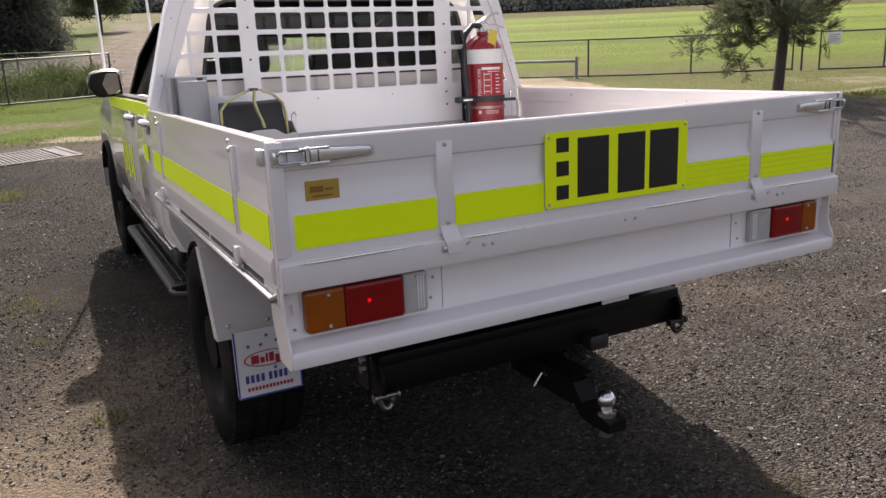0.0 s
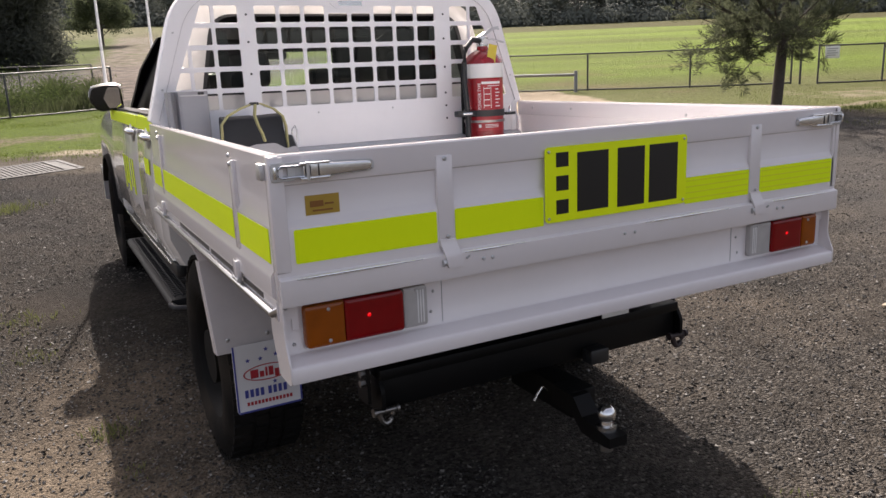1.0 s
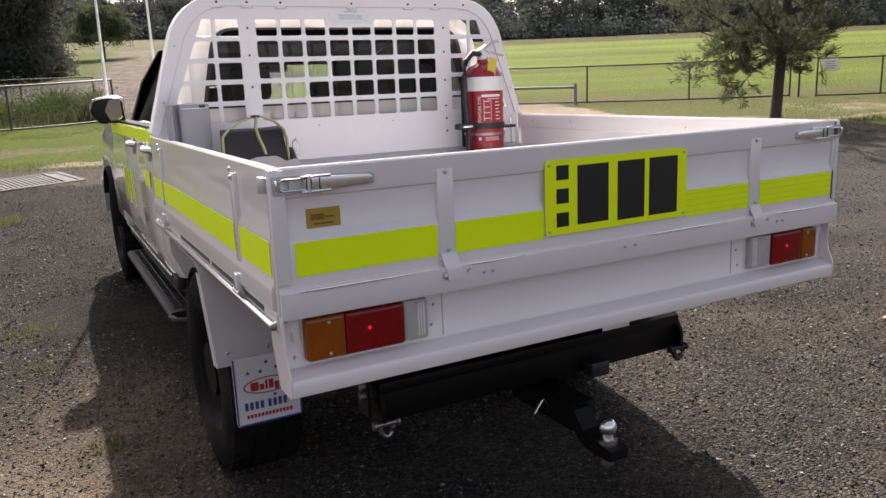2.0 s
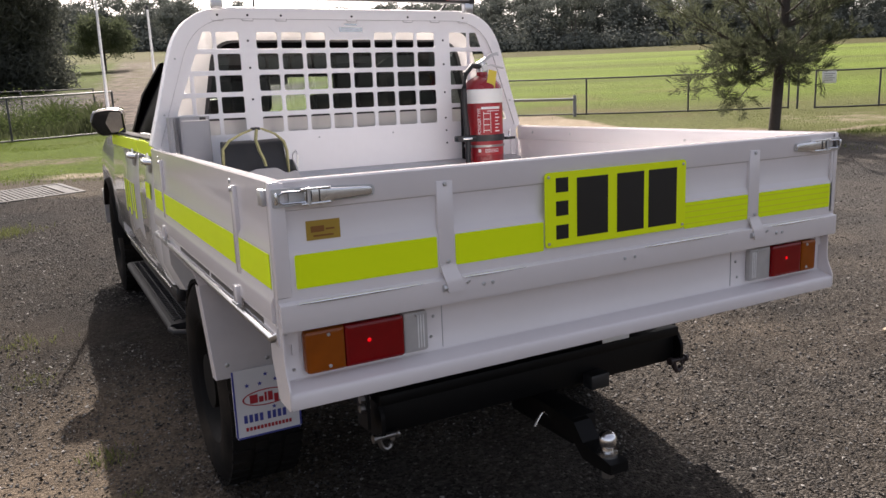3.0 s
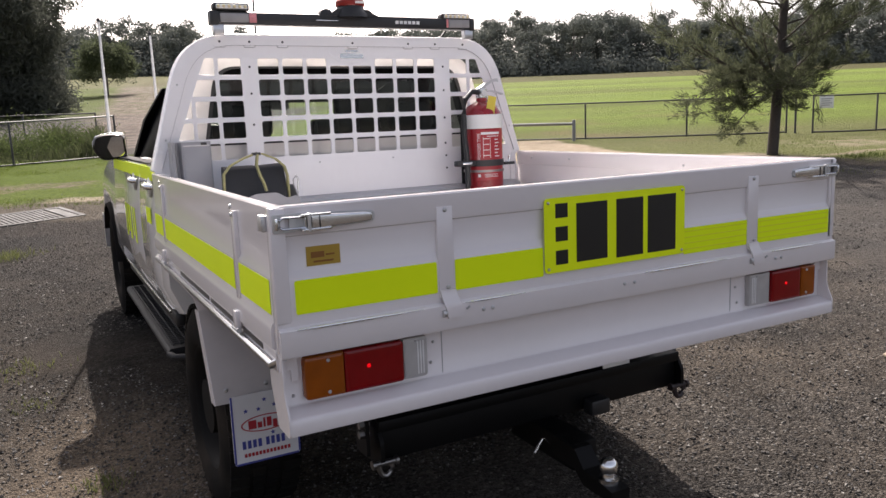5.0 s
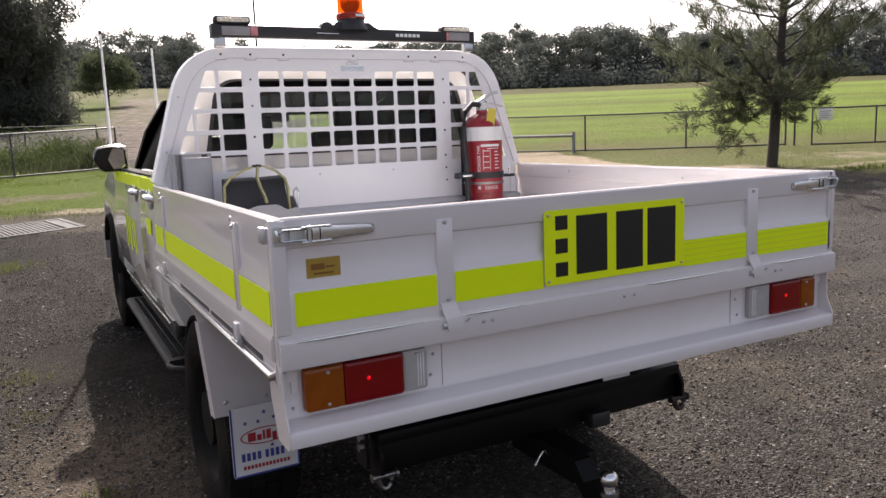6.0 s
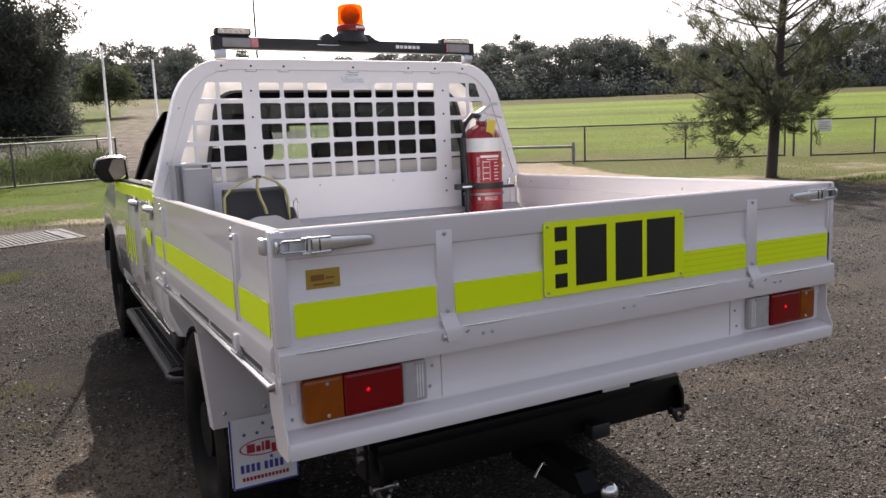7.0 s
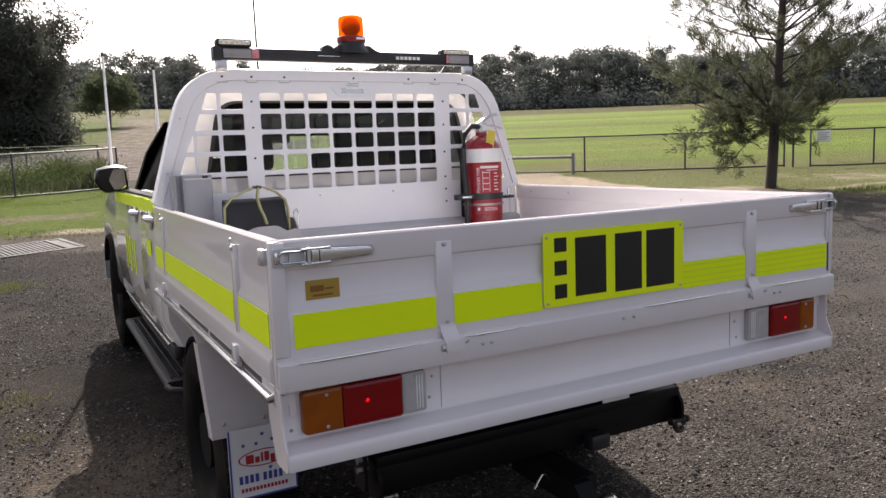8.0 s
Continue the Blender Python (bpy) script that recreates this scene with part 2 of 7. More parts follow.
def rise(u):
    """The ground's height at u: a gentle slope up to the far bank."""
    knots = ((-900, -0.9), (-20, -0.9), (2.7, 0.0), (8.5, 0.232), (25, 1.14), (150, 9.45), (220, 12.6), (400, 15.5), (3000, 19.0))
    for (u0, z0), (u1, z1) in zip(knots, knots[1:]):
        if u <= u1:
            return z0 + (z1 - z0) * (u - u0) / (u1 - u0)
    return knots[-1][1]


def ground_z(x, y):
    u, v = uv(x, y)
    soft = sum(rise(u + d) for d in (-0.8, -0.4, 0, 0.4, 0.8)) / 5
    near = max(0.0, min(1.0, (u - 6) / 10))
    bumps = 0.012 * noise.noise((x * 0.9, y * 0.9, 0)) + near * 0.08 * noise.noise((x * 0.12, y * 0.12, 3))
    # the ground climbs to a low bank behind the track
    side = max(0.0, min(1.0, (-v / max(u, 1.0) - 0.2) / 0.14))
    bank = 0.03 * max(0.0, min(100.0, u - 50)) * side * side * (3 - 2 * side)
    return soft + bumps + bank


def ground_material():
    m = bpy.data.materials.new("gravel_and_grass")
    m.use_nodes = True
    n, link = m.node_tree.nodes, m.node_tree.links
    b = n["Principled BSDF"]
    coords = n.new("ShaderNodeTexCoord")

    def noise_at(scale, detail=4, rough=0.6):
        t = n.new("ShaderNodeTexNoise")
        t.inputs["Scale"].default_value, t.inputs["Detail"].default_value, t.inputs["Roughness"].default_value = scale, detail, rough
        link.new(coords.outputs["Object"], t.inputs["Vector"])
        return t.outputs["Fac"]

    def math_node(op, a, bb, c=None):
        t = n.new("ShaderNodeMath")
        t.operation = op
        for i, val in enumerate((a, bb, c)):
            if val is None:
                continue
            if isinstance(val, (int, float)):
                t.inputs[i].default_value = val
            else:
                link.new(val, t.inputs[i])
        return t.outputs[0]

    def span(value, lo, hi):
        t = n.new("ShaderNodeMapRange")
        t.inputs["From Min"].default_value, t.inputs["From Max"].default_value = lo, hi
        link.new(value, t.inputs["Value"])
        return t.outputs["Result"]

    def mixed(fac, a, bb):
        t = n.new("ShaderNodeMix")
        t.data_type = "RGBA"
        for i, val in ((0, fac), (6, a), (7, bb)):
            if isinstance(val, tuple):
                t.inputs[i].default_value = (*val, 1)
            elif isinstance(val, (int, float)):
                t.inputs[i].default_value = val
            else:
                link.new(val, t.inputs[i])
        return t.outputs[2]

    sep = n.new("ShaderNodeSeparateXYZ")
    link.new(coords.outputs["Object"], sep.inputs[0])
    px, py = sep.outputs[0], sep.outputs[1]
    u = math_node("ADD", math_node("MULTIPLY", px, UX), math_node("MULTIPLY", py, UY))
    u = math_node("SUBTRACT", u, OX * UX + OY * UY)
    v = math_node("SUBTRACT", math_node("MULTIPLY", px, UY), math_node("MULTIPLY", py, UX))
    v = math_node("SUBTRACT", v, OX * UY - OY * UX)
    # gravel: small stones of several greys over brown dirt
    cells = n.new("ShaderNodeTexVoronoi")
    cells.inputs["Scale"].default_value = 88
    cells.inputs["Randomness"].default_value = 1.0
    link.new(coords.outputs["Object"], cells.inputs["Vector"])
    cells2 = n.new("ShaderNodeTexVoronoi")
    cells2.inputs["Scale"].default_value = 38
    link.new(coords.outputs["Object"], cells2.inputs["Vector"])
    grey = n.new("ShaderNodeSeparateColor")
    link.new(cells.outputs["Color"], grey.inputs[0])
    grey2 = n.new("ShaderNodeSeparateColor")
    link.new(cells2.outputs["Color"], grey2.inputs[0])
    gravel = mixed(grey.outputs[0], (0.0115, 0.0108, 0.01), (0.094, 0.0875, 0.08))
    gravel = mixed(math_node("MULTIPLY", grey2.outputs[1], 0.5), gravel, (0.022, 0.0217, 0.0214))
    pale = math_node("GREATER_THAN", grey.outputs[2], 0.975)
    gravel = mixed(math_node("MULTIPLY", pale, 0.7), gravel, (0.18, 0.17, 0.155))
    patch = span(noise_at(0.55, 5), 0.36, 0.62)
    left = math_node("MULTIPLY", span(v, 0.0, -1.0), span(u, 5.2, 2.8))
    dirt = mixed(span(noise_at(55, 6, 0.8), 0.3, 0.7), (0.068, 0.053, 0.039), (0.25, 0.2, 0.148))
    bare = math_node("MULTIPLY", patch, math_node("MULTIPLY_ADD", left, 0.7, 0.26))
    gravel = mixed(bare, gravel, dirt)
    worn = n.new("ShaderNodeMix")
    worn.data_type, worn.blend_type = "RGBA", "MULTIPLY"
    worn.inputs[0].default_value = 1.0
    link.new(gravel, worn.inputs[6])
    link.new(mixed(span(noise_at(1.7, 6, 0.65), 0.3, 0.7), (0.62, 0.62, 0.62), (1.3, 1.28, 1.25)), worn.inputs[7])
    gravel = worn.outputs[2]
    dust = mixed(noise_at(34, 6, 0.75), (0.045, 0.043, 0.04), (0.13, 0.125, 0.117))
    dusty = math_node("MULTIPLY", span(math_node("ADD", v, math_node("MULTIPLY", noise_at(0.8, 5), 1.6)), 3.4, 4.8), span(u, 3.6, 5.2))
    gravel = mixed(math_node("MULTIPLY", dusty, 0.5), gravel, dust)
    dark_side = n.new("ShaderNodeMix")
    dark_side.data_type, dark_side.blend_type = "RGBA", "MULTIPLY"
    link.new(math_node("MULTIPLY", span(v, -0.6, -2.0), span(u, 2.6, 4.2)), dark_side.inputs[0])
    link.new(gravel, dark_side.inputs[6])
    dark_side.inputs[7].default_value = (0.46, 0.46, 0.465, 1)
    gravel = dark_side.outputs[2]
    # grass: mown and yellowing, with dry stripes across the field
    blades = span(noise_at(14, 6, 0.78), 0.34, 0.66)
    grass = mixed(blades, (0.078, 0.118, 0.017), (0.185, 0.245, 0.047))
    stripes = n.new("ShaderNodeTexNoise")
    stripes.inputs["Scale"].default_value = 1.0
    stretch = n.new("ShaderNodeCombineXYZ")
    link.new(math_node("MULTIPLY", u, 0.16), stretch.inputs[0])
    link.new(math_node("MULTIPLY", v, 0.012), stretch.inputs[1])
    link.new(stretch.outputs[0], stripes.inputs["Vector"])
    grass = mixed(math_node("MULTIPLY", span(stripes.outputs["Fac"], 0.42, 0.62), 0.75), grass, (0.088, 0.102, 0.03))
    rough_grass = mixed(span(v, 0.0, 3.0), mixed(blades, (0.022, 0.042, 0.0012), (0.095, 0.138, 0.006)), mixed(blades, (0.06, 0.066, 0.024), (0.16, 0.16, 0.07)))
    grass = mixed(math_node("MULTIPLY", span(u, 23, 20.5), 0.85), grass, rough_grass)
    dry = mixed(blades, (0.075, 0.06, 0.03), (0.2, 0.155, 0.085))
    verge = math_node("MULTIPLY", span(noise_at(0.28, 5), 0.52, 0.64), span(u, 34, 24))
    verge = math_node("MULTIPLY", verge, math_node("MULTIPLY_ADD", span(v, -3.5, -5.0), -0.85, 1.0))
    grass = mixed(math_node("MULTIPLY", verge, 0.6), grass, dry)
    waste = math_node("MULTIPLY", math_node("MULTIPLY", span(v, -5.5, -7.5), span(u, 18.5, 20.5)), span(u, 50, 44))
    grass = mixed(math_node("MULTIPLY", waste, span(noise_at(0.45, 5), 0.2, 0.4)), grass, mixed(blades, (0.045, 0.043, 0.04), (0.1, 0.095, 0.088)))
    worn_patch = math_node("MULTIPLY", span(math_node("ADD", noise_at(0.62, 6, 0.7), math_node("MULTIPLY", blades, 0.25)), 0.66, 0.78), math_node("MULTIPLY", span(v, -4, -5.5), span(u, 14.4, 13.4)))
    grass = mixed(math_node("MULTIPLY", worn_patch, 0.85), grass, mixed(blades, (0.075, 0.058, 0.036), (0.2, 0.158, 0.105)))
    strip = math_node("ABSOLUTE", math_node("ADD", math_node("SUBTRACT", u, 14.8), math_node("MULTIPLY", noise_at(0.9, 6, 0.7), 2.0)), 0)
    strip = math_node("MULTIPLY", span(strip, 0.62, 0.2), math_node("MULTIPLY", span(v, -5.9, -6.6), span(noise_at(1.9, 6, 0.75), 0.36, 0.56)))
    grass = mixed(math_node("MULTIPLY", strip, 0.85), grass, mixed(blades, (0.07, 0.056, 0.04), (0.235, 0.192, 0.145)))
    # far left of the field: the trees' shade mixed into the grass colour
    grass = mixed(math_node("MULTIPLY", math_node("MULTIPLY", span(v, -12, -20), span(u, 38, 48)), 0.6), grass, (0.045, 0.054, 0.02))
    # the worn track on the left of the field and the bank behind it
    off = math_node("ABSOLUTE", math_node("SUBTRACT", v, math_node("MULTIPLY_ADD", u, -0.375, -0.6)), 0)
    track = math_node("MULTIPLY", span(math_node("ADD", off, math_node("MULTIPLY", noise_at(0.3), 2.4)), 4.2, 2.8), span(u, 20, 23))
    track = math_node("MULTIPLY", track, span(noise_at(0.55, 6, 0.75), 0.3, 0.5))
    grass = mixed(math_node("MULTIPLY", track, 0.9), grass, mixed(span(noise_at(1.1, 7, 0.75), 0.36, 0.64), (0.07, 0.057, 0.046), (0.225, 0.186, 0.157)))
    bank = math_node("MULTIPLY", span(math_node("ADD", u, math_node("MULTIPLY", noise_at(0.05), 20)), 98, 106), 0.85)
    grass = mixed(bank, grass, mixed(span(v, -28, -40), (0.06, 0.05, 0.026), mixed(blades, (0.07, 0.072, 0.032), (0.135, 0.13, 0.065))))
    # sand where gravel gives way to grass
    ragged = math_node("ADD", u, math_node("MULTIPLY", math_node("SUBTRACT", noise_at(0.5, 6), 0.5), 5.0))
    edge = math_node("ADD", math_node("MULTIPLY", span(v, -4, 6), 3.2), 10.2)
    edge = math_node("SUBTRACT", edge, math_node("MULTIPLY", span(v, 5.9, 7.0), 1.7))
    past = math_node("SUBTRACT", ragged, edge)
    sand = mixed(noise_at(6, 6), (0.19, 0.15, 0.1), (0.46, 0.385, 0.29))
    dull_sand = mixed(noise_at(11, 6, 0.7), (0.035, 0.031, 0.026), (0.13, 0.11, 0.082))
    sand = mixed(span(v, -1.5, -4), sand, dull_sand)
    sand = mixed(span(v, 5.6, 6.6), sand, dull_sand)
    ground = mixed(span(past, -0.4, 0.2), gravel, sand)
    wide = math_node("MULTIPLY", span(v, -2.5, 0.0), span(v, 4.4, 2.8))
    past2 = math_node("SUBTRACT", past, math_node("MULTIPLY", wide, 7.2))
    past2 = math_node("SUBTRACT", past2, math_node("MULTIPLY", span(v, -2.5, -4.5), 0.9))
    ground = mixed(span(past2, 0.3, 1.1), ground, grass)
    # a pale washed line and bare dirt on the verge past the tree
    wash = math_node("ABSOLUTE", math_node("SUBTRACT", math_node("ADD", u, math_node("MULTIPLY", noise_at(0.7, 4), 0.9)), math_node("MULTIPLY_ADD", v, 0.37, 11.6)), 0)
    wash = math_node("MULTIPLY", span(wash, 0.22, 0.08), span(v, 6.6, 7.1))
    scald = math_node("MULTIPLY", math_node("MULTIPLY", span(v, 6.9, 7.7), span(noise_at(1.1, 5, 0.7), 0.46, 0.58)), math_node("MULTIPLY", span(u, 14.6, 15.3), span(u, 17.2, 16.4)))
    ground = mixed(math_node("MAXIMUM", math_node("MULTIPLY", wash, 0.8), math_node("MULTIPLY", scald, 0.75)), ground, mixed(noise_at(5, 5, 0.7), (0.12, 0.098, 0.07), (0.4, 0.335, 0.25)))
    spill = math_node("ABSOLUTE", math_node("ADD", math_node("SUBTRACT", u, 12.25), math_node("MULTIPLY", noise_at(1.4, 5), 0.8)), 0)
    spill = math_node("MULTIPLY", span(spill, 0.3, 0.12), math_node("MULTIPLY", span(v, -6.3, -5.9), span(v, -4.6, -5.1)))
    ground = mixed(math_node("MULTIPLY", spill, 0.85), ground, mixed(noise_at(9, 5), (0.2, 0.165, 0.12), (0.46, 0.39, 0.3)))
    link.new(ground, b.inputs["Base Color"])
    b.inputs["Roughness"].default_value = 0.95
    b.inputs["Specular IOR Level"].default_value = 0.06
    fines = n.new("ShaderNodeTexVoronoi")
    fines.inputs["Scale"].default_value = 140
    link.new(coords.outputs["Object"], fines.inputs["Vector"])
    grey3 = n.new("ShaderNodeSeparateColor")
    link.new(fines.outputs["Color"], grey3.inputs[0])
    height = math_node("ADD", math_node("MULTIPLY", cells.outputs["Distance"], -0.9), math_node("MULTIPLY", grey.outputs[1], 0.55))
    height = math_node("ADD", height, math_node("MULTIPLY", grey2.outputs[0], 0.5))
    height = math_node("ADD", height, math_node("MULTIPLY", grey3.outputs[1], 0.3))
    height = math_node("MULTIPLY", height, math_node("MULTIPLY_ADD", bare, -0.75, 1.0))
    height = math_node("ADD", height, math_node("MULTIPLY", noise_at(70, 6), 0.8))
    bn = n.new("ShaderNodeBump")
    bn.inputs["Strength"].default_value, bn.inputs["Distance"].default_value = 1.0, 0.018
    link.new(height, bn.inputs["Height"])
    link.new(bn.outputs["Normal"], b.inputs["Normal"])
    return m


GROUND = ground_material()


# ---- mesh helpers ----
def finish(name, me, mat, parent=None, label="", smooth=True):
    if smooth:
        me.polygons.foreach_set("use_smooth", [True] * len(me.polygons))
        me.set_sharp_from_angle(angle=radians(38))
    if mat:
        me.materials.append(mat)
    ob = new(name, me)
    if parent:
        if parent.parent and parent.parent.parent:
            own(parent)  # a fitting with pieces of its own hangs on the ute itself
        ob.parent = parent
    if label:
        ob["label"] = label
    return ob


def part(name, bm, mat, parent=None, label="", smooth=True):
    """Links a bmesh, or a mesh, as ONE object under a thing or a part."""
    if isinstance(bm, bmesh.types.BMesh):
        me = bpy.data.meshes.new(name)
        bmesh.ops.recalc_face_normals(bm, faces=bm.faces)
        bm.to_mesh(me)
        bm.free()
    else:
        me = bm
    return finish(name, me, mat, parent, label, smooth)


def thing(name, at, label, category, group=""):
    ob = new(name)
    ob.empty_display_size = 0.05
    ob.location = at
    return tagged(ob, label, category, group)


def block(bm, x0, x1, y0, y1, z0, z1, bevel=0.003, seg=2, m=None):
    """Adds a box with rounded edges."""
    r = bmesh.ops.create_cube(bm, size=1.0)["verts"]
    bmesh.ops.scale(bm, verts=r, vec=(x1 - x0, y1 - y0, z1 - z0))
    bmesh.ops.translate(bm, verts=r, vec=((x0 + x1) / 2, (y0 + y1) / 2, (z0 + z1) / 2))
    if bevel:
        edges = list({e for q in r for e in q.link_edges})
        done = bmesh.ops.bevel(bm, geom=edges, offset=bevel, segments=seg, affect="EDGES", profile=0.5)
        r = list({q for f in done["faces"] for q in f.verts} | {q for q in r if q.is_valid})
    if m is not None:
        bmesh.ops.transform(bm, matrix=m, verts=r)
    return bm


def box(x0, x1, y0, y1, z0, z1, bevel=0.003, seg=2):
    return block(bmesh.new(), x0, x1, y0, y1, z0, z1, bevel, seg)


def loft(bm, rings, closed=True, caps=True):
    """Skins a row of rings of points."""
    rows = [[bm.verts.new(p) for p in ring] for ring in rings]
    k = len(rings[0])
    for a, b in zip(rows, rows[1:]):
        for i in range(k if closed else k - 1):
            j = (i + 1) % k
            bm.faces.new((a[i], a[j], b[j], b[i]))
    if caps:
        bm.faces.new(rows[0][::-1])
        bm.faces.new(rows[-1])
    return bm


def tube(bm, path, radius, sides=8):
    """A pipe along a path; radius is one number or one for each point."""
    path = [Vector(p) for p in path]
    radii = [radius] * len(path) if isinstance(radius, (int, float)) else list(radius)
    rings = []
    up = Vector((0, 0, 1))
    for i, p in enumerate(path):
        d = (path[min(i + 1, len(path) - 1)] - path[max(i - 1, 0)]).normalized()
        side = d.cross(up if abs(d.z) < 0.95 else Vector((1, 0, 0))).normalized()
        other = side.cross(d)
        rings.append([p + radii[i] * (math.cos(a) * side + math.sin(a) * other) for a in (2 * math.pi * k / sides for k in range(sides))])
    return loft(bm, rings)


def lathe(bm, profile, centre, axis="z", sides=24, caps=True):
    """Turns a profile of (radius, along) about an axis through centre."""
    rings = []
    for r, h in profile:
        ring = []
        for k in range(sides):
            a = 2 * math.pi * k / sides
            c, s = r * math.cos(a), r * math.sin(a)
            ring.append(Vector(centre) + Vector({"z": (c, s, h), "x": (h, c, s), "y": (s, h, c)}[axis]))
        rings.append(ring)
    return loft(bm, rings, caps=caps)


def rounded(points, r, n=4):
    """A polygon's points with its corners rounded."""
    out = []
    k = len(points)
    for i, p in enumerate(points):
        a, b, c = Vector(points[i - 1]), Vector(p), Vector(points[(i + 1) % k])
        rr = r[i] if isinstance(r, (list, tuple)) else r
        d1, d2 = (a - b), (c - b)
        q = min(rr, d1.length * 0.49, d2.length * 0.49)
        s, e = b + d1.normalized() * q, b + d2.normalized() * q
        for j in range(n + 1):
            t = j / n
            out.append(tuple((1 - t) ** 2 * s + 2 * t * (1 - t) * b + t * t * e))
    return out


def sheet(outline, holes, thick, place, bevel=0.0):
    """A flat plate with holes, cut in its own x and y; place sets it up."""
    cu = bpy.data.curves.new("cut", "CURVE")
    cu.dimensions, cu.fill_mode, cu.extrude, cu.bevel_depth, cu.bevel_resolution = "2D", "BOTH", thick / 2, bevel, 1
    for loop in (outline, *holes):
        sp = cu.splines.new("POLY")
        sp.points.add(len(loop) - 1)
        for q, p in zip(sp.points, loop):
            q.co = (p[0], p[1], 0, 1)
        sp.use_cyclic_u = True
    ob = bpy.data.objects.new("cut", cu)
    scene.collection.objects.link(ob)
    bpy.context.view_layer.update()
    me = bpy.data.meshes.new_from_object(ob.evaluated_get(bpy.context.evaluated_depsgraph_get()))
    bpy.data.objects.remove(ob)
    bpy.data.curves.remove(cu)
    me.transform(place)
    return me


UPRIGHT = Matrix(((1, 0, 0, 0), (0, 0, -1, 0), (0, 1, 0, 0), (0, 0, 0, 1)))  # a plate's x, y become x, z
SIDEWAYS = Matrix(((0, 0, 1, 0), (1, 0, 0, 0), (0, 1, 0, 0), (0, 0, 0, 1)))  # a plate's x, y become y, z


def extrude_x(profile, x0, x1):
    """A section of (y, z) points drawn out along x."""
    return loft(bmesh.new(), [[(x, y, z) for y, z in profile] for x in (x0, x1)])


def extrude_y(profile, y0, y1):
    return loft(bmesh.new(), [[(x, y, z) for x, z in profile] for y in (y0, y1)])


def bolts(name, spots, r, parent, axis="y", mat=None, deep=0.004):
    """Small domed fixings, each one a part."""
    for p in spots:
        part(name, lathe(bmesh.new(), [(r, 0), (r, -deep * 0.5), (r * 0.6, -deep)], (0, 0, 0), axis, 10), mat or STEEL, parent).location = p


def flat_bars(name, spans, y, mat, parent):
    """Plain bars on an upright plate, in place of print: x0, x1, z0, z1 of each."""
    for x0, x1, z0, z1 in spans:
        part(name, box(x0, x1, y - 0.0012, y, z0, z1, 0.0004, 1), mat, parent)

# ---- ground ----
def build_ground():
    def steps(*pieces):
        out = []
        for a, b, s in pieces:
            k = max(1, round((b - a) / s))
            out += [a + (b - a) * i / k for i in range(k)]
        return out + [pieces[-1][1]]
    us = steps((-900, -60, 120), (-60, -6, 6), (-6, 14, 0.25), (14, 40, 0.8), (40, 230, 5), (230, 2500, 160))
    vs = steps((-2000, -150, 150), (-150, -30, 8), (-30, -5, 1.2), (-5, 8, 0.25), (8, 30, 1.0), (30, 200, 8), (200, 2000, 150))
    verts = []
    for u in us:
        for v in vs:
            x, y = xy(u, v)
            verts.append((x, y, ground_z(x, y)))
    k = len(vs)
    faces = [(i * k + j, (i + 1) * k + j, (i + 1) * k + j + 1, i * k + j + 1) for i in range(len(us) - 1) for j in range(k - 1)]
    me = bpy.data.meshes.new("ground")
    me.from_pydata(verts, [], [f[::-1] for f in faces])
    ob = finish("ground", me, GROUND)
    tagged(ob, "gravel yard giving way to sand and a mown grass field", "ground", kind="structure")


build_ground()

# ---- the ute ----
ute = thing("utility_truck", (0, 1.27, 0), "white dual-cab utility truck with an aluminium tray, parked on gravel", "truck")
ute_at = ute.location.copy()


def own(ob):
    """Hangs a part on the ute with its mesh given in the place's own axes."""
    ob.parent = ute
    ob.matrix_parent_inverse = Matrix.Translation(-ute_at)
    return ob


def ute_part(name, bm, mat, label="", smooth=True):
    return own(part(name, bm, mat, None, label, smooth))


W = 0.9
TOP = 1.232
FLOOR = 0.985
HB = 1.75


